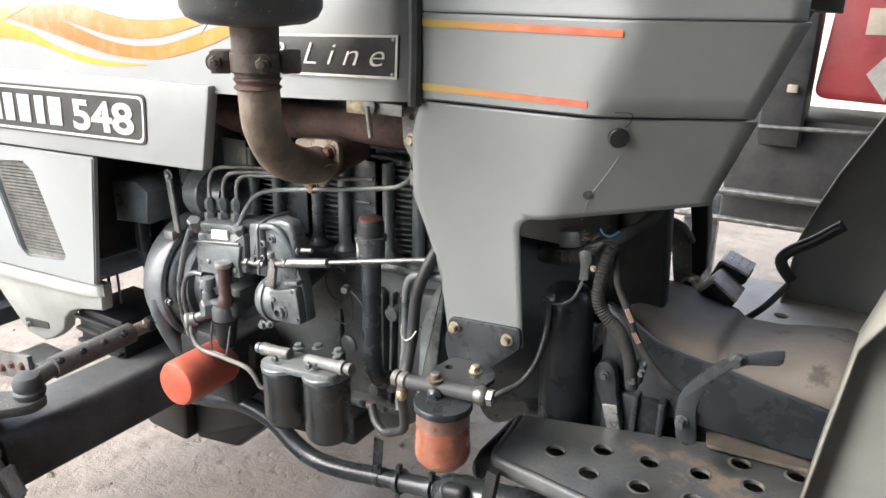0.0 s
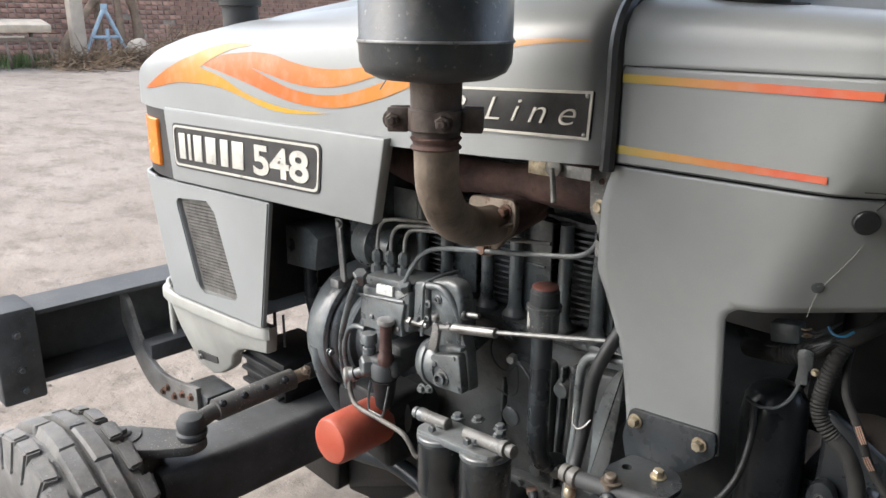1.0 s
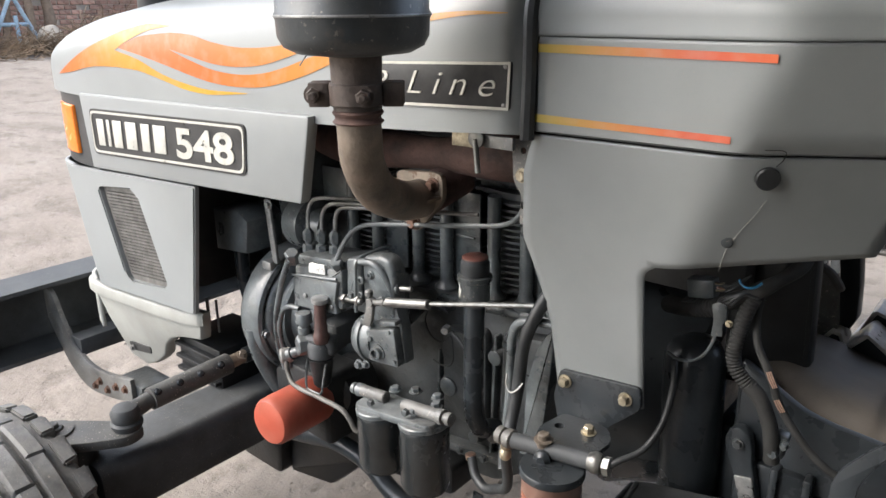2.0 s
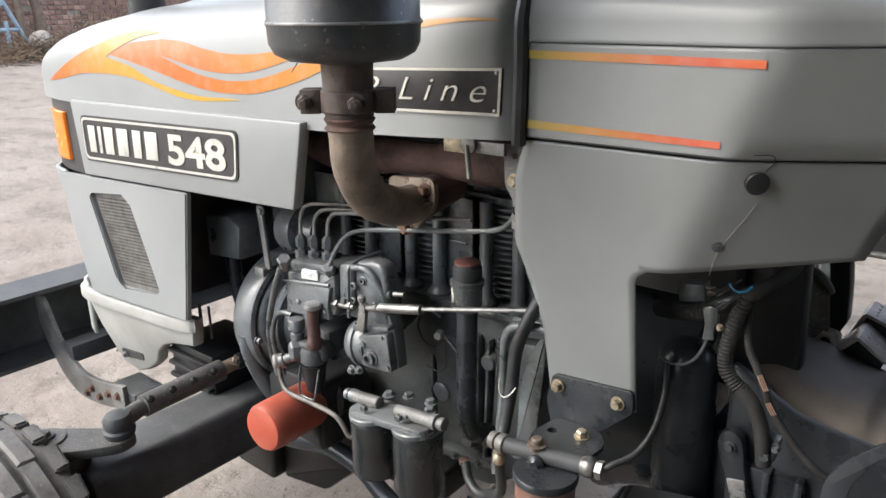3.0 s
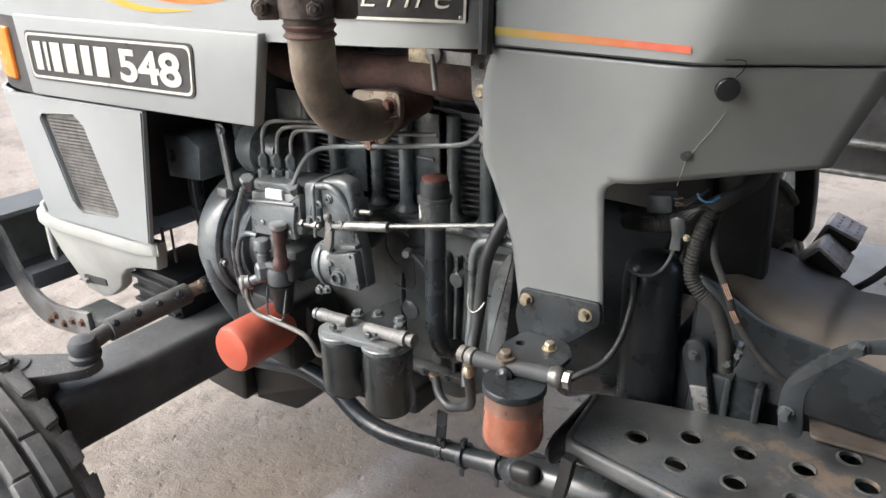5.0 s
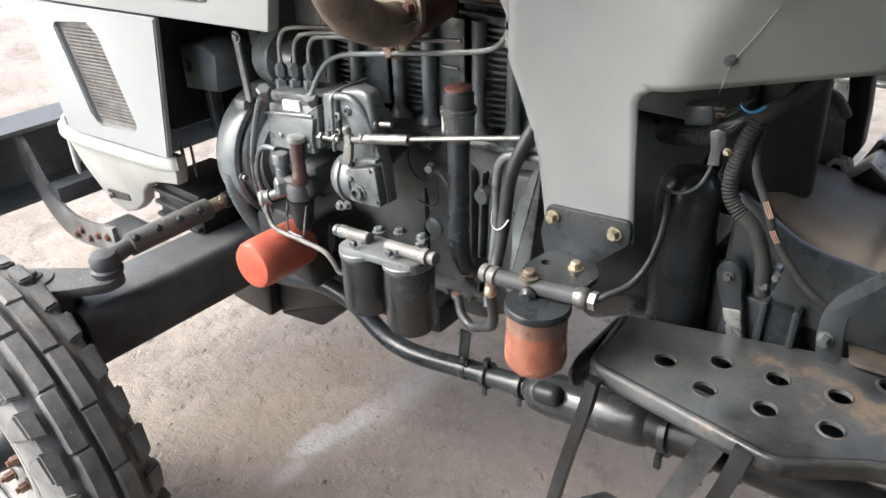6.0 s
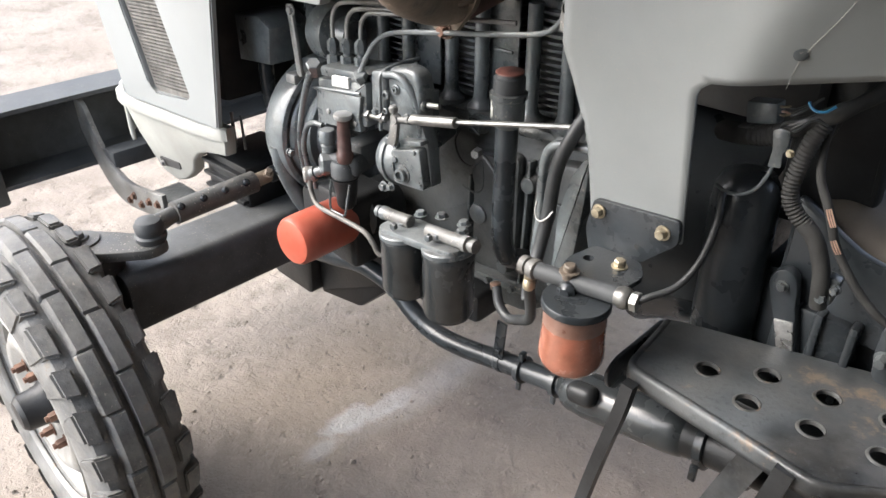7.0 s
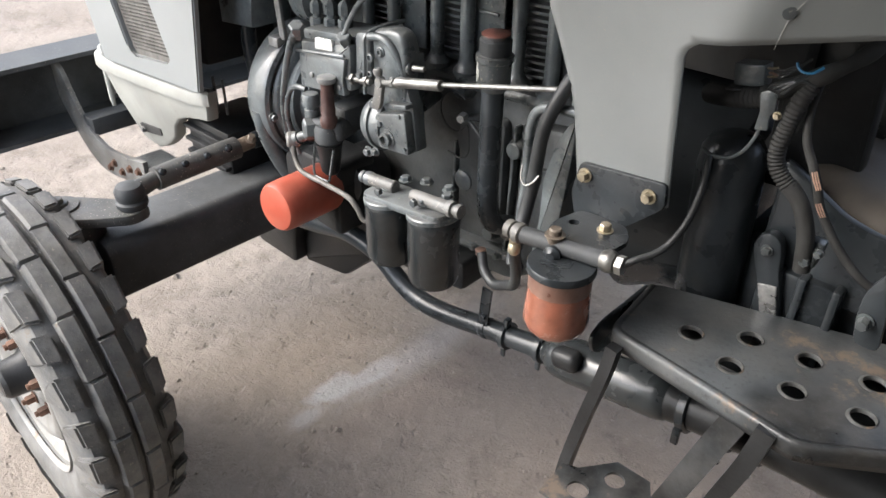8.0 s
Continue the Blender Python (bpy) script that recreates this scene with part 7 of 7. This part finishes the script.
prism(bm, rounded([(0.575, 1.20), (0.612, 1.20), (0.630, 1.06), (0.634, 1.00), (0.620, 0.970), (0.602, 0.980), (0.596, 1.08)], 0.008, 3), 0.15, 0.19, 0.004)
part("column_stay", bm, SOOT, tractor, "dark column stay")
bm = bmesh.new()
tube(bm, [(0.545, 0.11, 1.102), (0.562, 0.115, 1.096), (0.585, 0.12, 1.087), (0.601, 0.12, 1.070), (0.606, 0.125, 1.058)], 0.008, 8, 5)
part("linkage_rod", bm, DULLPIPE, tractor, "grey linkage rod")
bm = bmesh.new()
prism(bm, rounded([(0.560, 1.085), (0.590, 1.085), (0.602, 1.064), (0.612, 0.99), (0.604, 0.965), (0.583, 0.960)], 0.005, 3), 0.128, 0.140, 0.002)
part("column_plate", bm, GREYBAR, tractor, "dull grey column plate")

# fenders and rear wheels
for s in (-1, 1):
    bm = bmesh.new()
    e = [(0.884, 0.93), (0.896, 1.05), (0.909, 1.16), (0.95, 1.30), (1.06, 1.40), (1.25, 1.47), (1.60, 1.47), (1.85, 1.36), (1.95, 1.2), (1.95, 0.95)]
    if s > 0:
        e = [(0.745, 0.80), (0.750, 0.87), (0.763, 1.017), (0.790, 1.10), (0.816, 1.165), (0.88, 1.30), (0.98, 1.39), (1.12, 1.445), (1.30, 1.47), (1.60, 1.47), (1.85, 1.36), (1.95, 0.95)]
    prism(bm, e, s * 0.42, s * 0.415, 0.0)
    fd = part("fender", bm, FENDER, tractor, "silver-grey rear fender")
    bm = bmesh.new()
    prev = None
    for x, z in e:
        col = [bm.verts.new((x, s * y, z)) for y in (0.385, 0.430, 0.60 if x > 0.93 else 0.445)]
        if prev:
            for k in range(2):
                bm.faces.new((prev[k], prev[k + 1], col[k + 1], col[k]))
        prev = col
    part("fender_flange", bm, FENDER_EDGE, fd, "pale rolled fender edge", 50, 0.004)
for s in (-1, 1):
    w = new("rear_wheel")
    w.parent = tractor
    w.location = (1.58, s * 0.66, 0.66)
    bm = bmesh.new()
    lathe(bm, (0, 0, 0), (0, 1, 0), [(0.36, -0.13), (0.46, -0.16), (0.58, -0.16), (0.635, -0.12), (0.645, 0.0), (0.635, 0.12), (0.58, 0.16), (0.46, 0.16), (0.36, 0.13)], 56, cap=False)
    part("tyre", bm, TYRE, w)
    for i in range(22):
        for k in (-1, 1):
            bm = bmesh.new()
            t = 2 * math.pi * (i + 0.25 * k) / 22
            box(bm, (0.645 * math.cos(t), k * 0.065, 0.645 * math.sin(t)), (0.035, 0.14, 0.04), 0.006, (0, -math.degrees(t), 0))
            part("lug", bm, TYRE, w)
    bm = bmesh.new()
    lathe(bm, (0, 0, 0), (0, 1, 0), [(0.37, -0.13), (0.34, -0.10), (0.33, 0.0), (0.20, 0.03), (0.0, 0.03)], 40, cap=False)
    part("rim", bm, RIM, w, "silver painted steel rim", 40, 0.006)
bm = bmesh.new()
rod(bm, (1.58, -0.52, 0.66), (1.58, 0.52, 0.66), 0.10)
box(bm, (1.45, 0, 0.78), (0.7, 0.36, 0.36), 0.03)
part("rear_axle", bm, DARK, tractor)
bm = bmesh.new()
box(bm, (1.40, 0.0, 1.12), (0.42, 0.46, 0.12), 0.05)
box(bm, (1.62, 0.0, 1.34), (0.12, 0.46, 0.42), 0.05, (0, 12, 0))
part("seat", bm, MATT, tractor, "black padded driver seat")
bm = bmesh.new()
box(bm, (1.42, 0, 1.0), (0.2, 0.25, 0.20), 0.01)
part("seat_base", bm, DARK, tractor)

# details on the cowl and bonnet
bm = bmesh.new()
c = Vector((0.585, cowl_y(0.585, 1.322), 1.322))
lathe(bm, c + Vector((0.52, -0.84, -0.14)) * 0.003, (0.52, -0.84, -0.14), [(0.0138, -0.010), (0.0138, 0.003), (0.0125, 0.0045), (0.0, 0.005)], 28)
part("rubber_plug", bm, SOOT, tractor, "black round rubber plug")
bm = bmesh.new()
c = Vector((0.545, cowl_y(0.545, 1.233), 1.233))
lathe(bm, c, (0.45, -0.88, -0.14), [(0.0075, -0.003), (0.0075, 0.001), (0.005, 0.002), (0.0, 0.002)], 14)
part("panel_screw", bm, DARK, tractor)
bm = bmesh.new()
tube(bm, [(x, cowl_y(x, z) - 0.0012, z) for x, z in ((0.585, 1.293), (0.572, 1.27), (0.556, 1.245), (0.545, 1.225), (0.535, 1.19))], 0.00035, 5, 4)
part("hairline_wire", bm, CREAM, tractor)
bm = bmesh.new()
tube(bm, [(x, cowl_y(x, z) - 0.0015, z) for x, z in ((0.585, 1.357), (0.603, 1.356), (0.601, 1.345), (0.594, 1.336))], 0.0006, 5, 4)
part("cracked_edge", bm, MATT, tractor)
bm = bmesh.new()
holed(bm, rounded([(0.232, 1.330), (0.268, 1.332), (0.268, 1.21), (0.248, 1.205), (0.250, 1.25), (0.236, 1.27)], 0.006, 3), [circle(0.252, 1.315, 0.005, 10), circle(0.254, 1.235, 0.006, 10)], 0.294, 0.298, lambda a, b, c: (a, -c, b))
part("hinge_plate", bm, GREYBAR, tractor, "grey perforated hinge plate")
bm = bmesh.new()
bolt(bm, (0.252, -0.299, 1.279), (0, -1, 0), 0.0075, 0.007)
part("hinge_bolt", bm, GOLD, tractor)
bm = bmesh.new()
box(bm, (0.165, -0.322, 1.328), (0.045, 0.004, 0.026), 0.001)
part("latch_plate", bm, GOLD, tractor, "yellowish latch plate")
bm = bmesh.new()
box(bm, (0.225, -0.320, 1.327), (0.050, 0.006, 0.018), 0.001)
part("latch_base", bm, ALU, tractor)
bm = bmesh.new()
lathe(bm, (0.190, -0.325, 1.330), (0, -1, 0), [(0.0135, 0), (0.0135, 0.004), (0.009, 0.006)], 20)
rod(bm, (0.190, -0.330, 1.330), (0.197, -0.332, 1.281), 0.0042)
part("bonnet_latch", bm, ZINC, tractor, "chrome bonnet latch handle")
bm = bmesh.new()
lathe(bm, (0.400, -0.215, 1.545), (0, -0.06, 1), [(0.062, 0.0), (0.062, 0.004), (0.040, 0.006), (0.040, 0.012), (0.046, 0.014), (0.048, 0.026), (0.042, 0.032), (0.03, 0.036), (0.0, 0.037)], 28)
cap = part("fuel_cap", bm, MATT, tractor, "black ribbed fuel cap")
for k in range(6):
    t = radians(60 * k + 15)
    bm = bmesh.new()
    rod(bm, (0.400 + 0.047 * math.cos(t), -0.215 + 0.047 * math.sin(t), 1.556), (0.400 + 0.045 * math.cos(t), -0.217 + 0.045 * math.sin(t), 1.574), 0.011, 0.009, 10)
    part("cap_grip", bm, MATT, cap)
bm = bmesh.new()
lathe(bm, (-0.845, -0.19, 1.50), (0, 0, 1), [(0.042, 0), (0.042, 0.055), (0.050, 0.056), (0.050, 0.095), (0.042, 0.10), (0.040, 0.40)], 28)
part("air_intake", bm, MATT, tractor, "black upright air intake stack")
bm = bmesh.new()
bolt(bm, (-0.872, -0.235, 1.575), (-0.6, -0.8, 0), 0.008, 0.016)
part("stack_bolt", bm, DARK, tractor)
bm = bmesh.new()
tube(bm, [(0.055, -0.53, 1.44), (0.045, -0.50, 1.46), (0.03, -0.45, 1.49)], 0.0008, 4, 3)
part("thin_wire", bm, ZINC, tractor)

# ---- yard behind: brick wall, post, implements, brush ----


def brick_material():
    m = material("old_red_brick", (0.30, 0.155, 0.115), 0.9, 0.0, 0.25, 6, 60, 0.6, 0.6, (0.40, 0.31, 0.25))
    n, l = m.node_tree.nodes, m.node_tree.links
    b = n["Principled BSDF"]
    src = b.inputs["Base Color"].links[0].from_socket
    info = n.new("ShaderNodeObjectInfo")
    hsv = n.new("ShaderNodeHueSaturation")
    mr = n.new("ShaderNodeMapRange")
    mr.inputs[3].default_value, mr.inputs[4].default_value = 0.65, 1.35
    l.new(info.outputs["Random"], mr.inputs[0])
    l.new(mr.outputs[0], hsv.inputs["Value"])
    l.new(src, hsv.inputs["Color"])
    l.new(hsv.outputs[0], b.inputs["Base Color"])
    return m


BRICK = brick_material()
MORTAR = material("pale_mortar", (0.33, 0.28, 0.235), 0.95, 0.0, 0.2, 4, 60, 0.5)
POST = material("weathered_concrete", (0.42, 0.37, 0.31), 0.9, 0.0, 0.15, 3, 60, 0.4)
LOG = material("dry_log_bark", (0.22, 0.16, 0.115), 0.9, 0.0, 0.3, 5, 50, 0.6)
TWIG = material("dry_brush", (0.24, 0.17, 0.11), 0.9, 0.0, 0.4, 3, 50, 0.2)
PALEBLUE = material("faded_blue_paint", (0.30, 0.42, 0.52), 0.5, 0.1, 0.2, 6, 80, 0.2, 0.3, (0.35, 0.3, 0.24))
PLANK = material("pale_board", (0.50, 0.43, 0.34), 0.8, 0.0, 0.15, 4, 80, 0.3)
GREEN = material("grass_blade", (0.10, 0.15, 0.05), 0.7, 0.0, 0.3, 9, 60, 0.0)
OLDSTEEL = material("old_implement_steel", (0.16, 0.125, 0.10), 0.7, 0.3, 0.3, 8, 80, 0.4, 0.4, (0.3, 0.25, 0.19))
RED = material("red_paint", (0.30, 0.022, 0.028), 0.45, 0.0, 0.12, 4, 120, 0.1, 0.2, (0.35, 0.2, 0.17))
YELLOW = material("yellow_banner", (0.62, 0.47, 0.04), 0.6, 0.0, 0.06, 4, 80, 0.05)
INK = material("dark_banner_ink", (0.06, 0.05, 0.04), 0.6, 0.0, 0.1, 10, 80, 0.0)
LIMEWASH = material("cream_limewash", (0.62, 0.58, 0.47), 0.9, 0.0, 0.1, 1.2, 50, 0.3)

bm = bmesh.new()
box(bm, (-13.75, 4.0, 2.1), (0.22, 22.0, 3.2), 0.0)
wall_front = tagged(part("wall_yard", bm, MORTAR), "old red brick yard wall with pale mortar", "wall", kind="structure")
shapes = []
for k in range(4):
    bm = bmesh.new()
    box(bm, (0, 0, 0), (0.03, 0.225 - 0.006 * k, 0.073 - 0.002 * (k % 2)), 0.006, (random.uniform(-1, 1), 0, random.uniform(-1, 1)), 1)
    me = bpy.data.meshes.new("brick")
    bm.to_mesh(me)
    bm.free()
    me.materials.append(BRICK)
    shapes.append(me)
rest = bmesh.new()
for r in range(34):
    z = 0.78 + 0.085 * r
    for c in range(-10, 40):
        y = 1.6 + 0.237 * c + (0.118 if r % 2 else 0)
        if random.random() < 0.012:
            continue
        x = -13.635 + random.uniform(-0.006, 0.006)
        if r < 18 and 3 <= c < 19:
            b = new("brick", shapes[(r * 7 + c * 3 + r // 3) % 4])
            b.location = (x, y, z)
            b.parent = wall_front
        else:
            bmesh.ops.create_cube(rest, size=1.0, matrix=pose(x, y, z) @ Matrix.Diagonal((0.03, 0.225, 0.073, 1)))
tagged(part("brickwork", rest, BRICK, wall_front), kind="stuff")


def yard_thing(name, label, category, x, y):
    return thing(name, label, category, (x, y, yard_height(x, y)))


def local(ob, name, bm, mat, label=""):
    """A part in the thing's own coordinates."""
    return part(name, bm, mat, ob, label)


post = yard_thing("concrete_post", "pale weathered concrete post standing in the yard", "post", -12.0, 3.51)
bm = bmesh.new()
box(bm, (0, 0, 1.6), (0.20, 0.20, 3.3), 0.012)
local(post, "shaft", bm, POST)

frame3 = yard_thing("implement_frame", "faded blue A-frame of a farm implement", "implement", -12.0, 3.95)
for pts in (((0, -0.42, 0.02), (0, 0.02, 0.88)), ((0, 0.36, 0.10), (0, 0.02, 0.88)), ((0.01, -0.24, 0.42), (0.01, 0.20, 0.42)), ((0.05, 0.02, 0.05), (0.0, 0.03, 0.55))):
    bm = bmesh.new()
    rod(bm, pts[0], pts[1], 0.032, None, 10)
    local(frame3, "bar", bm, PALEBLUE)
bm = bmesh.new()
box(bm, (0, 0.02, 0.86), (0.05, 0.10, 0.16), 0.01)
local(frame3, "head_plate", bm, PALEBLUE)

for x, y, pts, r in ((-12.9, 4.55, [(0, 0, 0), (0.02, 0.03, 0.6), (0.0, 0.0, 1.3), (0.05, -0.05, 2.2)], 0.075),
                     (-12.9, 4.85, [(0, 0, 0.1), (0, 0.05, 0.45), (0.0, 0.02, 0.8), (0.03, -0.08, 1.15), (0.0, 0.0, 1.3)], 0.10),
                     (-13.0, 3.75, [(0, -0.2, 0.1), (0, 0.1, 0.55), (0.0, 0.55, 1.1), (0.0, 0.8, 1.45)], 0.085),
                     (-13.1, 4.2, [(0, 0, 0), (0.02, 0.1, 0.7), (0, 0.05, 1.5), (0, 0.1, 2.3)], 0.06)):
    lg = yard_thing("log", "dry brown log leaning at the brick wall", "log", x, y)
    lg["group"] = "logs at the wall"
    bm = bmesh.new()
    tube(bm, pts, lambda t: r * (1 - 0.25 * t + 0.08 * math.sin(9 * t)), 10, 5)
    local(lg, "trunk", bm, LOG)

cult = yard_thing("cultivator", "old steel cultivator with a pale board on top", "implement", -11.8, 2.4)
for y in (-1.2, -0.9, -0.6, -0.3, 0.0, 0.3, 0.6):
    bm = bmesh.new()
    tube(bm, [(0, y, 0.42), (0.05, y, 0.30), (0.10, y, 0.16), (0.02, y + 0.03, 0.03), (-0.06, y + 0.05, 0.0)], 0.022, 6, 4)
    local(cult, "tine", bm, OLDSTEEL)
for z, x in ((0.42, 0.0), (0.42, -0.35)):
    bm = bmesh.new()
    box(bm, (x, -0.3, z), (0.07, 2.1, 0.07), 0.006)
    local(cult, "tool_bar", bm, OLDSTEEL)
bm = bmesh.new()
box(bm, (-0.15, -0.35, 0.62), (0.42, 2.0, 0.12), 0.02, (0, 12, 0))
local(cult, "board", bm, PLANK, "pale board")
for y in (-1.1, 0.4):
    bm = bmesh.new()
    box(bm, (-0.12, y, 0.52), (0.05, 0.05, 0.18), 0.004)
    local(cult, "board_stay", bm, OLDSTEEL)
for y0 in (-0.8, -0.2):
    bm = bmesh.new()
    rod(bm, (0.03, y0, 0.46), (0.05, y0 + 0.45, 0.62 if y0 < -0.5 else 0.46), 0.014, None, 8)
    local(cult, "brace", bm, PLANK)
pole = yard_thing("blue_pole", "blue and white pole leaning in the yard", "pole", -12.3, 2.2)
bm = bmesh.new()
rod(bm, (0, -0.6, 0.3), (0, 0.35, 1.45), 0.06, None, 12)
local(pole, "shaft", bm, PALEBLUE)
bm = bmesh.new()
rod(bm, (0.02, -0.1, 1.05), (0.0, 0.45, 1.15), 0.03, None, 10)
local(pole, "arm", bm, PLANK)
sack = yard_thing("white_sack", "small crumpled white sack by the brush heap", "sack", -11.9, 4.42)
bm = bmesh.new()
bmesh.ops.create_icosphere(bm, subdivisions=3, radius=1.0, matrix=Matrix.Translation((0, 0, 0.20)) @ Matrix.Diagonal((0.14, 0.19, 0.21, 1)))
for v in bm.verts:
    v.co += Vector(noise.noise_vector(v.co * 9)) * 0.03
local(sack, "cloth", bm, PLANK)

bm = bmesh.new()
rnd = random.Random(4)
for i in range(2400):
    u = rnd.random()
    y = 2.9 + 4.2 * u
    top = 0.14 + 0.50 * math.exp(-((y - 5.9) / 0.75) ** 2) + 0.14 * math.exp(-((y - 4.2) / 0.5) ** 2) + 0.25 * math.exp(-((y - 5.0) / 0.4) ** 2)
    x = -11.6 + rnd.gauss(0, 0.28)
    z = yard_height(x, y) + rnd.random() ** 1.3 * top * math.exp(-((x + 11.6) / 0.6) ** 2)
    a, t, ln = rnd.uniform(0, 6.28), rnd.gauss(0.1, 0.45), rnd.uniform(0.12, 0.5)
    d = Vector((math.cos(a) * math.cos(t), math.sin(a) * math.cos(t), math.sin(t))) * ln
    p = Vector((x, y, z + 0.01))
    q = p + d
    q.z = max(q.z, yard_height(q.x, q.y) + 0.004)
    r = rnd.uniform(0.003, 0.010)
    s1 = d.orthogonal().normalized() * r
    s2 = d.normalized().cross(s1)
    A = [bm.verts.new(p + s1 * c + s2 * s) for c, s in ((1, 0), (-0.5, 0.87), (-0.5, -0.87))]
    B = [bm.verts.new(q + (s1 * c + s2 * s) * 0.5) for c, s in ((1, 0), (-0.5, 0.87), (-0.5, -0.87))]
    for k in range(3):
        bm.faces.new((A[k], A[(k + 1) % 3], B[(k + 1) % 3], B[k]))
tagged(part("brush_heap", bm, TWIG), "heap of dry brown brushwood and twigs on the ground", "brushwood", kind="stuff")
bm = bmesh.new()
for i in range(500):
    y, x = rnd.gauss(2.75, 0.28), -12.3 + rnd.gauss(0, 0.25)
    z = yard_height(x, y)
    h, a = rnd.uniform(0.08, 0.26), rnd.uniform(0, 6.28)
    w = Vector((math.cos(a), math.sin(a), 0)) * 0.008
    lean = Vector((rnd.gauss(0, 0.06), rnd.gauss(0, 0.06), h))
    o = Vector((x, y, z))
    bm.faces.new([bm.verts.new(v) for v in (o - w, o + w, o + lean)])
tagged(part("grass", bm, GREEN), "tuft of green grass beside the post", "grass", kind="stuff")

# loose stones and grit on the floor round the tractor
bm = bmesh.new()
for i in range(4500):
    x, y = rnd.uniform(-3.2, 1.4), rnd.uniform(-1.2, 2.4)
    r = 0.0022 + 0.006 * rnd.random() ** 5
    if rnd.random() < 0.01:
        r = rnd.uniform(0.008, 0.016)
    c = Vector((x, y, yard_height(x, y) + r * 0.3))
    vs = [bm.verts.new(c + Vector((dx * rnd.uniform(0.7, 1.2), dy * rnd.uniform(0.7, 1.2), dz * rnd.uniform(0.5, 0.9))) * r) for dx, dy, dz in ((1, 0, 0), (0, 1, 0), (-1, 0, 0), (0, -1, 0), (0, 0, 1))]
    for k in range(4):
        bm.faces.new((vs[k], vs[(k + 1) % 4], vs[4]))
tagged(part("grit", bm, GRIT), "loose grit and small stones on the floor", "grit", kind="stuff")

# far side: lime-washed building with a banner, and a red machine beside the tractor
bm = bmesh.new()
box(bm, (-2.5, 8.6, 2.0), (11.0, 0.25, 4.0), 0.0)
tagged(part("wall_far", bm, LIMEWASH), "cream lime-washed building wall", "wall", kind="structure")
ban = thing("banner", "yellow banner with dark capital letters on a wall", "banner", (-1.75, 8.45, 1.9))
bm = bmesh.new()
box(bm, (0, 0, 0.3), (2.6, 0.02, 0.75), 0.0)
local(ban, "sheet", bm, YELLOW)
writing("STEERING", INK, ban, -0.75, 0.95, (0.06, 0.06), (0.30, 0.30), -0.012, 0.15, "letters", "dark slanted capital letters")

red = thing("red_machine", "red farm machine with pale plate and dark steel frame", "machine", (0.8, 2.2, 0))
bm = bmesh.new()
prism(bm, rounded([(-0.24, 1.09), (0.9, 1.06), (0.9, 1.75), (-0.19, 1.75), (-0.22, 1.32)], 0.05, 4), 0.0, 0.5, 0.02)
local(red, "red_hood", bm, RED, "red painted hood")
bm = bmesh.new()
box(bm, (-0.03, -0.006, 1.40), (0.12, 0.008, 0.10), 0.002)
local(red, "pale_plate", bm, PLANK, "pale plate")
bm = bmesh.new()
prism(bm, [(-0.06, 1.20), (0.02, 1.10), (0.07, 1.28), (0.01, 1.29)], -0.012, -0.002, 0.0)
local(red, "white_mark", bm, BADGE_LINE, "white mark")
for z, x0, x1, r in ((0.66, -0.55, 0.5, 0.018), (0.53, -0.75, 0.4, 0.014), (0.96, -0.42, 0.1, 0.010)):
    bm = bmesh.new()
    rod(bm, (x0, -0.05, z), (x1, -0.05, z + 0.02), r, None, 10)
    local(red, "rail", bm, ZINC, "pale steel rail")
bm = bmesh.new()
box(bm, (0.1, 0.25, 0.75), (1.3, 0.45, 0.5), 0.03)
local(red, "dark_body", bm, MATT, "dark steel body")
bm = bmesh.new()
box(bm, (-0.34, 0.05, 1.16), (0.17, 0.2, 0.56), 0.02)
local(red, "dark_front", bm, MATT)
bm = bmesh.new()
box(bm, (-0.31, -0.07, 1.13), (0.04, 0.03, 0.03), 0.004)
local(red, "lamp", bm, PLANK, "small pale lamp")
for x in (-0.66, 0.62):
    for y in (0.05, 0.45):
        bm = bmesh.new()
        box(bm, (x, y, 0.26), (0.08, 0.06, 0.52), 0.006)
        local(red, "leg", bm, DARK)
